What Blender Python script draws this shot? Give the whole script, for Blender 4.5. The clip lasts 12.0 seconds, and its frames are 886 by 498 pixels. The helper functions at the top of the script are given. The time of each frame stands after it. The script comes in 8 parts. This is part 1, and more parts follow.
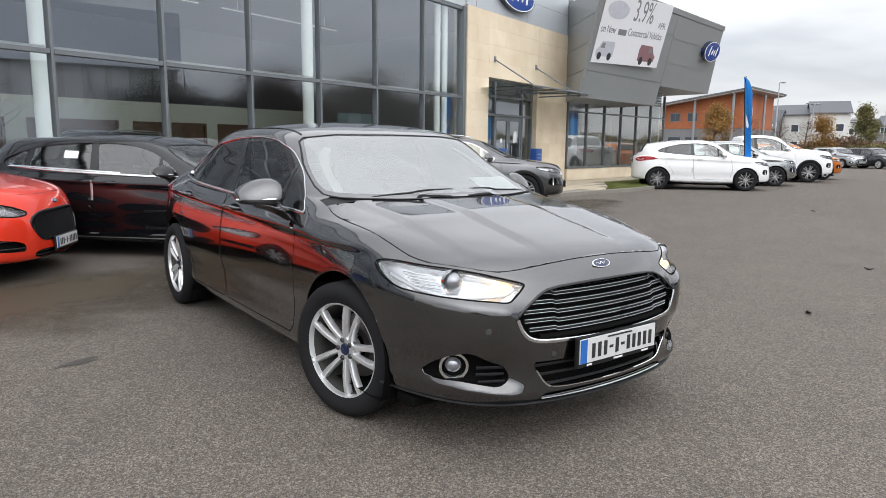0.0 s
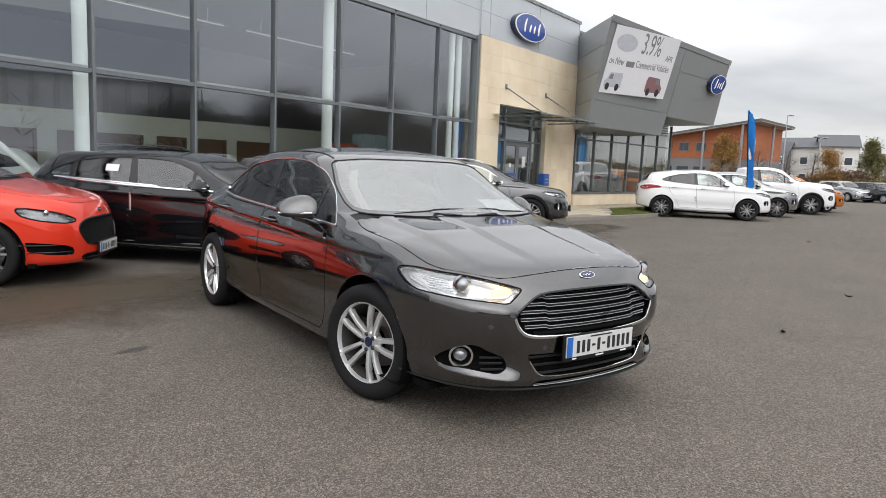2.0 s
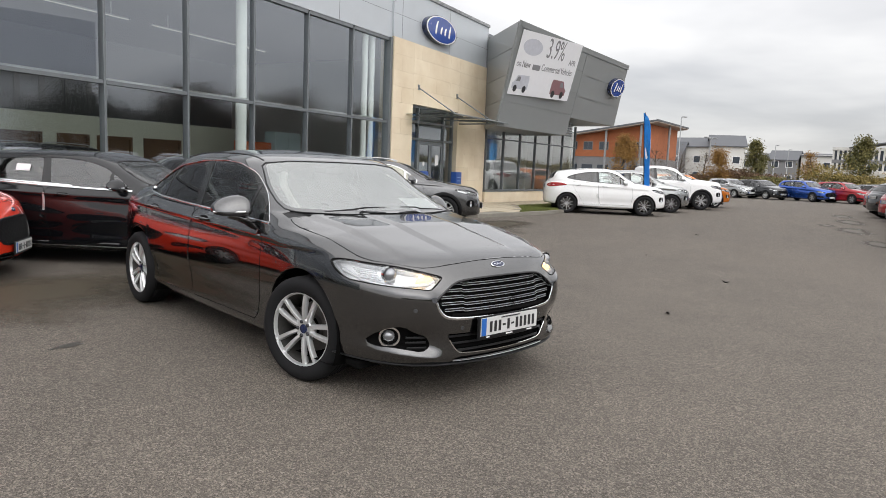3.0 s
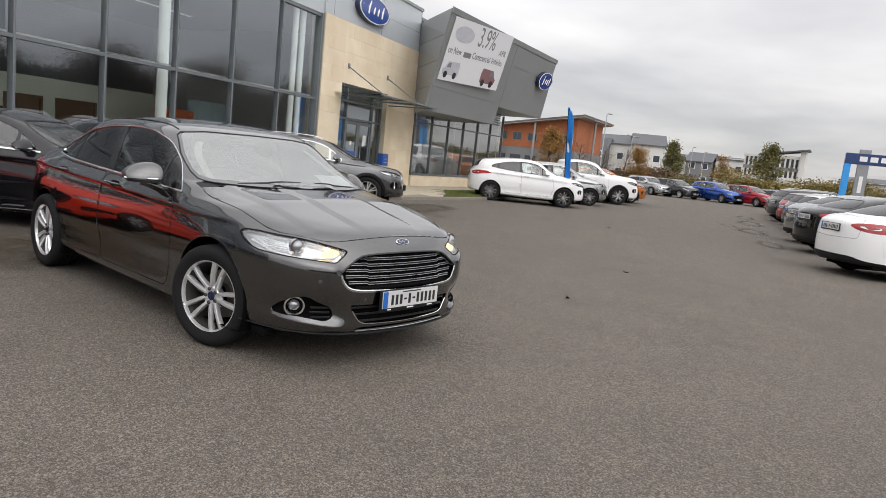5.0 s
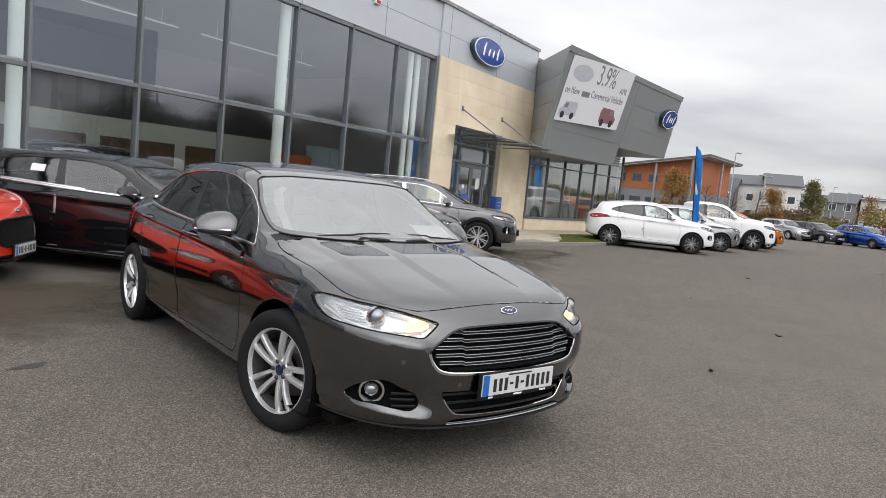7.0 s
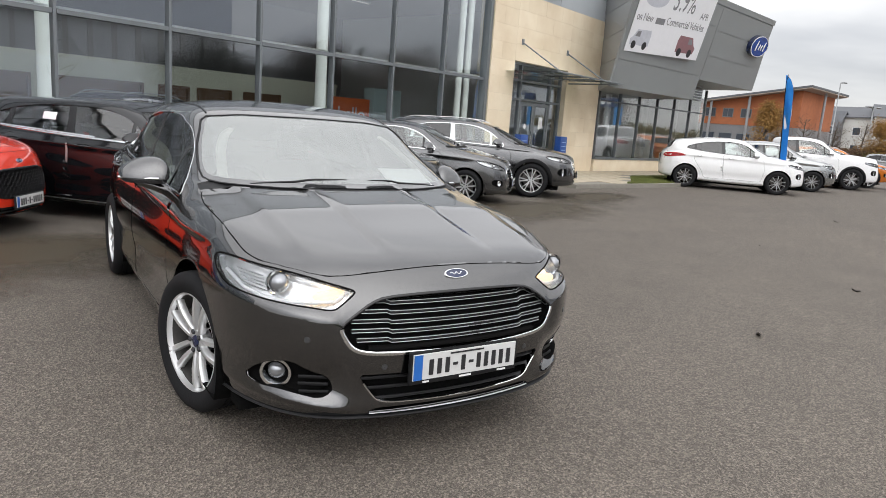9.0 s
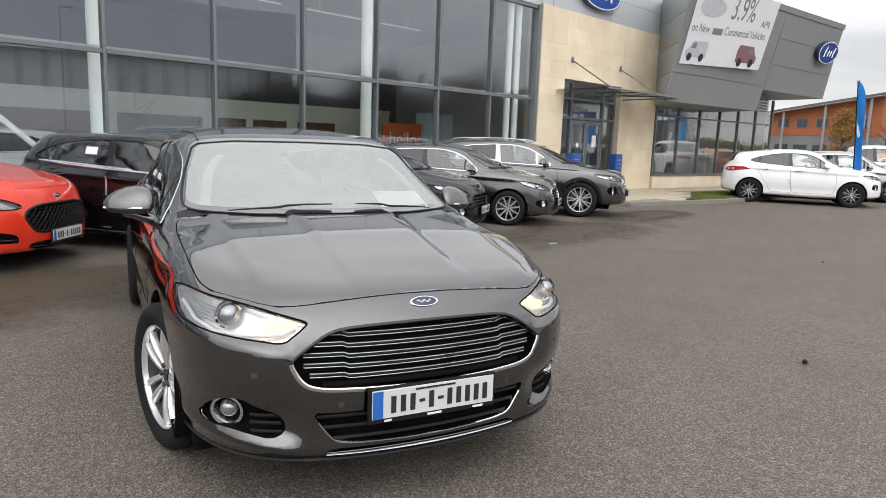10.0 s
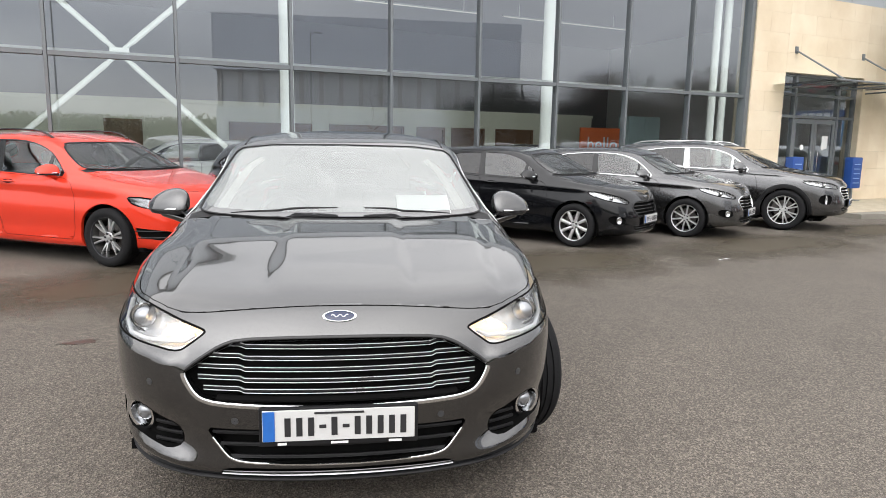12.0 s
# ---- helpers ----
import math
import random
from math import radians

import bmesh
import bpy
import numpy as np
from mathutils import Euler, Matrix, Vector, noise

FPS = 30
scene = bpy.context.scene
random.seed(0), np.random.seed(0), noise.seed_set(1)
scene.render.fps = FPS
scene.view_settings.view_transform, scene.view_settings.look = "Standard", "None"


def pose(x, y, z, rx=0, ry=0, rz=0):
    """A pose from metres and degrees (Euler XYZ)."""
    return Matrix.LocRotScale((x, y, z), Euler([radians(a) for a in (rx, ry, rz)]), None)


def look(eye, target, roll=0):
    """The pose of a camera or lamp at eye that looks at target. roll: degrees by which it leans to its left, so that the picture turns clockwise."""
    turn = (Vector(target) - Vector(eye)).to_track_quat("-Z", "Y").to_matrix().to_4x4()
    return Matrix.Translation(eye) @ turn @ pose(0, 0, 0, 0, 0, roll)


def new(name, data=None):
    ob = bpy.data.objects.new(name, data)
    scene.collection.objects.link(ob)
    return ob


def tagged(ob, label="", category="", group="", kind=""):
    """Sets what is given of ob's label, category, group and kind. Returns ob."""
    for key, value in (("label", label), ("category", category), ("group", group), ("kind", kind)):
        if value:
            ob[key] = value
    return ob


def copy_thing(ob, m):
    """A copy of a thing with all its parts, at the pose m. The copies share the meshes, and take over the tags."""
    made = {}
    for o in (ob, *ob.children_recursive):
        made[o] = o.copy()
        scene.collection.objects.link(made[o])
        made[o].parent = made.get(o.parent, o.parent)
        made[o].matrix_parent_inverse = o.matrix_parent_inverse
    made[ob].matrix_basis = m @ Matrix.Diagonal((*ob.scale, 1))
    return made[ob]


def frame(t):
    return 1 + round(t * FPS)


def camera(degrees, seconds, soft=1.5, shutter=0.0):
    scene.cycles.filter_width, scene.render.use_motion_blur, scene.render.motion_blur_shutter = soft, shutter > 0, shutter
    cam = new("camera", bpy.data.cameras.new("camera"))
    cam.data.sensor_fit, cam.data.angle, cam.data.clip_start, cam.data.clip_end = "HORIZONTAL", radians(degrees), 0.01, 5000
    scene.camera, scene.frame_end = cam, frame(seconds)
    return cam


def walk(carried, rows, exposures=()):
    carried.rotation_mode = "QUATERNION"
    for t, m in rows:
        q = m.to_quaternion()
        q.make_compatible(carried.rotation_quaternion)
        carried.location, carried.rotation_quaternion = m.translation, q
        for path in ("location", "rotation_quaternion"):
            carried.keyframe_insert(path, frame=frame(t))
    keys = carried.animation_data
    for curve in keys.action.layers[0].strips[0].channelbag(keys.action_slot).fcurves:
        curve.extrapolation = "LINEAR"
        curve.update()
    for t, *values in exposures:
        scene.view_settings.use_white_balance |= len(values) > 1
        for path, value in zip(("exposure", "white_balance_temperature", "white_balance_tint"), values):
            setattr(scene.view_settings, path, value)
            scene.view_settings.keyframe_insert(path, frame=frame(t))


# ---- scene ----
cam = camera(66.9, 12.0, soft=0.7)
PATH = [
    (0, (-2.407, -4.312, 1.339), (-1.23, -2.725, 1.029), 0.6),
    (0.5, (-2.47, -4.354, 1.345), (-1.271, -2.775, 1.088), 0.7),
    (1, (-2.507, -4.444, 1.351), (-1.286, -2.869, 1.185), -0.3),
    (1.5, (-2.608, -4.657, 1.343), (-1.469, -3.027, 1.133), 3.4),
    (2, (-2.782, -4.776, 1.367), (-1.618, -3.169, 1.119), 2.3),
    (2.5, (-3.018, -4.939, 1.383), (-1.76, -3.406, 1.121), 2.0),
    (2.7, (-3.099, -5.001, 1.399), (-1.788, -3.512, 1.145), 2.1),
    (4.3, (-3.163, -5.375, 1.394), (-1.702, -4.026, 1.175), 2.9),
    (4.5, (-3.152, -5.366, 1.392), (-1.654, -4.057, 1.178), 2.6),
    (5, (-3.212, -5.369, 1.405), (-1.7, -4.09, 1.127), 6.0),
    (5.5, (-3.123, -5.17, 1.413), (-1.681, -3.815, 1.118), 4.2),
    (6, (-3.027, -4.99, 1.403), (-1.618, -3.59, 1.17), 2.8),
    (6.5, (-2.767, -4.873, 1.402), (-1.404, -3.426, 1.177), 3.3),
    (7, (-2.551, -4.771, 1.43), (-1.28, -3.238, 1.241), 5.6),
    (7.2, (-2.464, -4.721, 1.415), (-1.306, -3.111, 1.159), 3.8),
    (8.8, (-1.687, -4.626, 1.441), (-0.629, -2.968, 1.079), 5.9),
    (9, (-1.588, -4.618, 1.441), (-0.517, -2.971, 1.066), 4.2),
    (9.5, (-1.341, -4.637, 1.423), (-0.328, -2.961, 1.02), -0.6),
    (10, (-1.122, -4.628, 1.431), (-0.22, -2.871, 1.113), 2.0),
    (10.5, (-0.838, -4.626, 1.44), (-0.16, -2.771, 1.124), 0.2),
    (11, (-0.573, -4.631, 1.447), (-0.033, -2.731, 1.135), 0.5),
    (11.5, (-0.242, -4.612, 1.435), (0.135, -2.674, 1.115), 2.1),
    (12, (0.053, -4.636, 1.418), (0.315, -2.678, 1.104), 1.0),
]
walk(cam, [(t, look(eye, target, roll)) for t, eye, target, roll in PATH],
     [(0.0, 0.33, 6330, 10), (1.5, 0.20, 6450, 10), (2.5, 0.18, 6550, 10), (4.5, 0.10, 6620, 11), (5.5, 0.02, 6600, 11), (7.0, 0.10, 6450, 11), (9.0, 0.24, 6500, 10), (9.5, 0.20, 6550, 10),
      (10.0, 0.28, 6550, 10), (10.5, 0.46, 6550, 10), (12.0, 0.60, 6600, 10)])

# ---- sky, sun, exposure ----
def overcast_world():
    w = bpy.data.worlds.new("sky")
    scene.world = w
    w.use_nodes = True
    nt = w.node_tree
    bg = nt.nodes["Background"]
    tc = nt.nodes.new("ShaderNodeTexCoord")
    sep = nt.nodes.new("ShaderNodeSeparateXYZ")
    nt.links.new(tc.outputs["Generated"], sep.inputs[0])

    def math_node(op, a, b=None, c=None):
        n = nt.nodes.new("ShaderNodeMath")
        n.operation = op
        for s, v in zip(n.inputs, (a, b, c)):
            if v is None:
                continue
            if isinstance(v, (int, float)):
                s.default_value = v
            else:
                nt.links.new(v, s)
        return n.outputs[0]

    up = math_node("MAXIMUM", sep.outputs["Z"], 0.0)
    den = math_node("ADD", up, 0.12)
    com = nt.nodes.new("ShaderNodeCombineXYZ")
    nt.links.new(math_node("DIVIDE", sep.outputs["X"], den), com.inputs[0])
    nt.links.new(math_node("DIVIDE", sep.outputs["Y"], den), com.inputs[1])
    n1 = nt.nodes.new("ShaderNodeTexNoise")
    n1.inputs["Scale"].default_value, n1.inputs["Detail"].default_value, n1.inputs["Roughness"].default_value = 0.42, 5, 0.52
    n1.inputs["Distortion"].default_value = 0.15
    nt.links.new(com.outputs[0], n1.inputs["Vector"])
    r = nt.nodes.new("ShaderNodeValToRGB")
    e = r.color_ramp.elements
    e[0].position, e[0].color = 0.38, (0.53, 0.535, 0.555, 1)
    e[1].position, e[1].color = 0.70, (0.945, 0.936, 0.927, 1)
    nt.links.new(n1.outputs["Fac"], r.inputs["Fac"])
    # an overcast dome is brighter towards the zenith
    dome = math_node("MULTIPLY_ADD", up, 1.44, 0.77)
    # and brighter round the veiled sun in the south
    south = math_node("MAXIMUM", math_node("ADD", math_node("MULTIPLY", sep.outputs["Y"], -0.84), math_node("MULTIPLY", sep.outputs["X"], -0.54)), 0.0)
    veil = math_node("MULTIPLY", math_node("POWER", south, 2.0), math_node("MINIMUM", math_node("MULTIPLY_ADD", up, 1.9, 0.06), 1.0))
    dome = math_node("MULTIPLY", dome, math_node("MULTIPLY_ADD", veil, 1.6, 0.95))
    mul = nt.nodes.new("ShaderNodeMix")
    mul.data_type, mul.blend_type = "RGBA", "MULTIPLY"
    mul.inputs[0].default_value = 1.0
    nt.links.new(r.outputs["Color"], mul.inputs[6])
    cc = nt.nodes.new("ShaderNodeCombineXYZ")
    for i in range(3):
        nt.links.new(dome, cc.inputs[i])
    nt.links.new(cc.outputs[0], mul.inputs[7])
    sky = nt.nodes.new("ShaderNodeTexSky")
    sky.sky_type, sky.sun_disc = "NISHITA", False
    sky.sun_elevation, sky.sun_rotation = radians(44), radians(194)
    sc = nt.nodes.new("ShaderNodeMix")
    sc.data_type, sc.blend_type = "RGBA", "ADD"
    sc.inputs[0].default_value = 0.012
    nt.links.new(mul.outputs[2], sc.inputs[6])
    nt.links.new(sky.outputs[0], sc.inputs[7])
    nt.links.new(sc.outputs[2], bg.inputs["Color"])
    bg.inputs["Strength"].default_value = 1.09


overcast_world()
sun_data = bpy.data.lights.new("sun", "SUN")
sun_data.energy, sun_data.angle, sun_data.color = 0.30, radians(160), (1.0, 0.97, 0.93)
sun = new("sun", sun_data)
sun.matrix_world = look((-4, -9, 20), (0, 0, 0))
scene.view_settings.exposure = 0.0
# area lamp added inside the showroom glass to strengthen the sky's light indoors
day_data = bpy.data.lights.new("daylight_fill", "AREA")
day_data.shape, day_data.size, day_data.size_y, day_data.energy, day_data.color = "RECTANGLE", 26.0, 4.7, 190.0, (0.93, 0.98, 1.0)
day = new("daylight_fill", day_data)
day.matrix_world = pose(9.29, 10.64, 0, 0, 0, 18.0) @ pose(-13.2, 0.21, 2.6, 90, 0, 0)

# ---- materials ----
def nodes_of(name):
    m = bpy.data.materials.new(name)
    m.use_nodes = True
    nt = m.node_tree
    return m, nt, nt.nodes["Principled BSDF"]


def coords(nt, scale=1.0, kind="Object"):
    tc = nt.nodes.new("ShaderNodeTexCoord")
    mp = nt.nodes.new("ShaderNodeMapping")
    mp.inputs["Scale"].default_value = scale if isinstance(scale, tuple) else (scale, scale, scale)
    nt.links.new(tc.outputs[kind], mp.inputs["Vector"])
    return mp.outputs["Vector"]


def noise_node(nt, vec, scale, detail=4.0, rough=0.55):
    n = nt.nodes.new("ShaderNodeTexNoise")
    n.inputs["Scale"].default_value, n.inputs["Detail"].default_value, n.inputs["Roughness"].default_value = scale, detail, rough
    nt.links.new(vec, n.inputs["Vector"])
    return n.outputs["Fac"]


def ramp(nt, fac, stops):
    r = nt.nodes.new("ShaderNodeValToRGB")
    e = r.color_ramp.elements
    e[0].position, e[0].color = stops[0][0], (*stops[0][1], 1)
    e[1].position, e[1].color = stops[-1][0], (*stops[-1][1], 1)
    for p, c in stops[1:-1]:
        e.new(p).color = (*c, 1)
    nt.links.new(fac, r.inputs["Fac"])
    return r.outputs["Color"]


def mix_col(nt, fac, a, b, how="MIX"):
    m = nt.nodes.new("ShaderNodeMix")
    m.data_type, m.blend_type = "RGBA", how
    for sock, v in ((m.inputs[0], fac), (m.inputs[6], a), (m.inputs[7], b)):
        if isinstance(v, (int, float)):
            sock.default_value = v
        elif isinstance(v, tuple):
            sock.default_value = (*v, 1)
        else:
            nt.links.new(v, sock)
    return m.outputs[2]


def bump(nt, height, strength, dist=0.01):
    b = nt.nodes.new("ShaderNodeBump")
    b.inputs["Strength"].default_value, b.inputs["Distance"].default_value = strength, dist
    nt.links.new(height, b.inputs["Height"])
    return b.outputs["Normal"]


def mat(name, col, rough=0.5, metal=0.0, var=0.12, scale=6.0, grain=60.0, bumps=0.0, coat=0.0, ior=1.5):
    """A plain surface with variation at two scales."""
    m, nt, p = nodes_of(name)
    vec = coords(nt)
    big, small = noise_node(nt, vec, scale, 5), noise_node(nt, vec, grain, 3)
    lo, hi = tuple(c * (1 - var) for c in col), tuple(min(1, c * (1 + var)) for c in col)
    c = mix_col(nt, 0.35, ramp(nt, big, [(0.3, lo), (0.7, hi)]), ramp(nt, small, [(0.3, lo), (0.7, hi)]))
    nt.links.new(c, p.inputs["Base Color"])
    rr = nt.nodes.new("ShaderNodeMapRange")
    rr.inputs["To Min"].default_value, rr.inputs["To Max"].default_value = max(0.02, rough - 0.08), min(1, rough + 0.08)
    nt.links.new(big, rr.inputs["Value"])
    nt.links.new(rr.outputs["Result"], p.inputs["Roughness"])
    p.inputs["Metallic"].default_value, p.inputs["IOR"].default_value = metal, ior
    p.inputs["Coat Weight"].default_value, p.inputs["Coat Roughness"].default_value = coat, 0.03
    if bumps:
        nt.links.new(bump(nt, small, bumps, 0.004), p.inputs["Normal"])
    return m


def paint(name, col, flake=0.5, rough=0.20, coat_ior=1.5):
    """Car paint: a flake base under a clear coat, with a light film of dust."""
    m, nt, p = nodes_of(name)
    vec = coords(nt)
    fl = noise_node(nt, vec, 900.0, 1)
    dust = noise_node(nt, vec, 2.2, 6)
    lo, hi = tuple(c * 0.86 for c in col), tuple(min(1, c * 1.18) for c in col)
    c = ramp(nt, fl, [(0.35, lo), (0.65, hi)])
    c = mix_col(nt, ramp(nt, dust, [(0.35, (0.0,) * 3), (0.85, (0.018,) * 3)]), c, (0.30, 0.28, 0.26))
    nt.links.new(c, p.inputs["Base Color"])
    p.inputs["Metallic"].default_value, p.inputs["Roughness"].default_value = flake, rough
    p.inputs["Coat Weight"].default_value, p.inputs["Coat IOR"].default_value = 1.0, coat_ior
    p.inputs["IOR"].default_value = 1.2
    rr = nt.nodes.new("ShaderNodeMapRange")
    rr.inputs["To Min"].default_value, rr.inputs["To Max"].default_value = 0.008, 0.035
    nt.links.new(dust, rr.inputs["Value"])
    nt.links.new(rr.outputs["Result"], p.inputs["Coat Roughness"])
    return m


def glass(name, tint=(0.9, 0.93, 0.92), film=0.0, ior=1.5, film_col=(0.7, 0.72, 0.73), gloss=(1.0, 1.0, 1.0)):
    """Thin pane: clear with tint, mirror gloss by Fresnel, and a pale diffuse film mixed in."""
    m = bpy.data.materials.new(name)
    m.use_nodes = True
    nt = m.node_tree
    nt.nodes.clear()
    out, tr, gl = (nt.nodes.new(k) for k in ("ShaderNodeOutputMaterial", "ShaderNodeBsdfTransparent", "ShaderNodeBsdfGlossy"))
    tr.inputs["Color"].default_value = (*tint, 1)
    gl.inputs["Roughness"].default_value = 0.004
    gl.inputs["Color"].default_value = (*gloss, 1)
    fr = nt.nodes.new("ShaderNodeFresnel")
    fr.inputs["IOR"].default_value = ior
    mx = nt.nodes.new("ShaderNodeMixShader")
    nt.links.new(fr.outputs[0], mx.inputs[0])
    body = tr.outputs[0]
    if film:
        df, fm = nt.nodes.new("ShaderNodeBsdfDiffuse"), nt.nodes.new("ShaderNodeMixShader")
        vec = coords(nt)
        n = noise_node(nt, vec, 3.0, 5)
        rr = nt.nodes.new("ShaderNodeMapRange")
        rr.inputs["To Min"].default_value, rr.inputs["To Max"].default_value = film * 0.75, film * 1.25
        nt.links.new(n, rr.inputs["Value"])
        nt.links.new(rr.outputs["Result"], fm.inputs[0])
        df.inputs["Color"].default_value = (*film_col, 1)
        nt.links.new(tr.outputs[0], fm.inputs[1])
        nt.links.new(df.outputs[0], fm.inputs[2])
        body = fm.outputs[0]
    nt.links.new(body, mx.inputs[1])
    nt.links.new(gl.outputs[0], mx.inputs[2])
    nt.links.new(mx.outputs[0], out.inputs["Surface"])
    return m


def clear(name):
    """The inner faces of a pane: no gloss of their own."""
    m = bpy.data.materials.new(name)
    m.use_nodes = True
    nt = m.node_tree
    nt.nodes.clear()
    out, tr = nt.nodes.new("ShaderNodeOutputMaterial"), nt.nodes.new("ShaderNodeBsdfTransparent")
    tr.inputs["Color"].default_value = (0.98, 0.99, 0.985, 1)
    nt.links.new(tr.outputs[0], out.inputs["Surface"])
    return m


def glow(name, col, strength):
    m, nt, p = nodes_of(name)
    p.inputs["Base Color"].default_value = (*col, 1)
    p.inputs["Emission Color"].default_value, p.inputs["Emission Strength"].default_value = (*col, 1), strength
    return m


def asphalt_mat():
    """Worn asphalt: chippings of two sizes in dark binder, with broad faded and darker areas."""
    m, nt, p = nodes_of("asphalt")
    vec = coords(nt)

    def cells(scale):
        vo = nt.nodes.new("ShaderNodeTexVoronoi")
        vo.inputs["Scale"].default_value = scale
        nt.links.new(vec, vo.inputs["Vector"])
        return vo
    vo, vb, vg = cells(118.0), cells(45.0), cells(210.0)
    fine, mid, big, spot = noise_node(nt, vec, 260.0, 2), noise_node(nt, vec, 1.3, 6, 0.6), noise_node(nt, vec, 0.16, 4), noise_node(nt, vec, 7.0, 4, 0.7)
    stops = [(0.10, (0.030, 0.027, 0.024)), (0.42, (0.092, 0.083, 0.073)), (0.62, (0.185, 0.165, 0.145)), (0.90, (0.48, 0.43, 0.38))]
    c = mix_col(nt, 0.45, ramp(nt, vo.outputs["Color"], stops), ramp(nt, vg.outputs["Color"], stops))
    c = mix_col(nt, 0.25, c, ramp(nt, fine, [(0.3, (0.04, 0.036, 0.032)), (0.7, (0.27, 0.242, 0.215))]))
    c = mix_col(nt, 0.55, c, ramp(nt, mid, [(0.3, (0.76,) * 3), (0.7, (1.0,) * 3)]), "MULTIPLY")
    c = mix_col(nt, 0.45, c, ramp(nt, spot, [(0.3, (0.80,) * 3), (0.55, (1.0,) * 3)]), "MULTIPLY")
    c = mix_col(nt, 0.8, c, ramp(nt, big, [(0.35, (0.71, 0.69, 0.66)), (0.65, (0.85, 0.815, 0.765))]), "MULTIPLY")
    nt.links.new(c, p.inputs["Base Color"])
    p.inputs["Roughness"].default_value = 0.85
    p.inputs["Specular IOR Level"].default_value = 0.35
    nt.links.new(bump(nt, mix_col(nt, 0.35, vo.outputs["Distance"], vb.outputs["Distance"]), 0.9, 0.008), p.inputs["Normal"])
    return m


def damp_mat():
    """A film of damp: darker and smoother, thinning towards an uneven edge."""
    m, nt, p = nodes_of("damp_film")
    g = coords(nt, 1.0, "Generated")
    dist = nt.nodes.new("ShaderNodeVectorMath")
    dist.operation = "DISTANCE"
    sep, com = nt.nodes.new("ShaderNodeSeparateXYZ"), nt.nodes.new("ShaderNodeCombineXYZ")
    nt.links.new(g, sep.inputs[0])
    nt.links.new(sep.outputs[0], com.inputs[0])
    nt.links.new(sep.outputs[1], com.inputs[1])
    nt.links.new(com.outputs[0], dist.inputs[0])
    dist.inputs[1].default_value = (0.5, 0.5, 0.0)
    vec = coords(nt)
    n1, n2 = noise_node(nt, vec, 0.9, 6, 0.65), noise_node(nt, vec, 150, 3)
    ad = nt.nodes.new("ShaderNodeMath")
    ad.operation = "MULTIPLY_ADD"
    nt.links.new(n1, ad.inputs[0])
    ad.inputs[1].default_value = 0.55
    nt.links.new(dist.outputs["Value"], ad.inputs[2])
    nt.links.new(ramp(nt, ad.outputs[0], [(0.40, (0.82,) * 3), (0.66, (0.0,) * 3)]), p.inputs["Alpha"])
    nt.links.new(ramp(nt, n2, [(0.3, (0.032, 0.025, 0.013)), (0.7, (0.105, 0.084, 0.054))]), p.inputs["Base Color"])
    p.inputs["Roughness"].default_value = 0.5
    nt.links.new(bump(nt, n2, 0.5, 0.006), p.inputs["Normal"])
    return m


def stone_mat():
    """Honed limestone blocks: cream, with grain and weather stains; each block has its own tone."""
    m, nt, p = nodes_of("limestone")
    vec = coords(nt)
    oi = nt.nodes.new("ShaderNodeObjectInfo")
    big, fine = noise_node(nt, vec, 1.2, 6), noise_node(nt, vec, 35.0, 4)
    c = ramp(nt, big, [(0.3, (0.74, 0.61, 0.44)), (0.7, (0.86, 0.75, 0.58))])
    c = mix_col(nt, 0.5, c, ramp(nt, fine, [(0.3, (0.86,) * 3), (0.7, (1.0,) * 3)]), "MULTIPLY")
    c = mix_col(nt, 0.8, c, ramp(nt, oi.outputs["Random"], [(0.0, (0.90, 0.88, 0.85)), (1.0, (1.0, 1.0, 1.0))]), "MULTIPLY")
    nt.links.new(c, p.inputs["Base Color"])
    p.inputs["Roughness"].default_value = 0.85
    nt.links.new(bump(nt, fine, 0.2, 0.004), p.inputs["Normal"])
    return m


def leaf_mat(name, a, b):
    m, nt, p = nodes_of(name)
    g = nt.nodes.new("ShaderNodeNewGeometry")
    c = ramp(nt, g.outputs["Random Per Island"], [(0.0, a), (1.0, b)])
    nt.links.new(c, p.inputs["Base Color"])
    p.inputs["Roughness"].default_value = 0.7
    return m


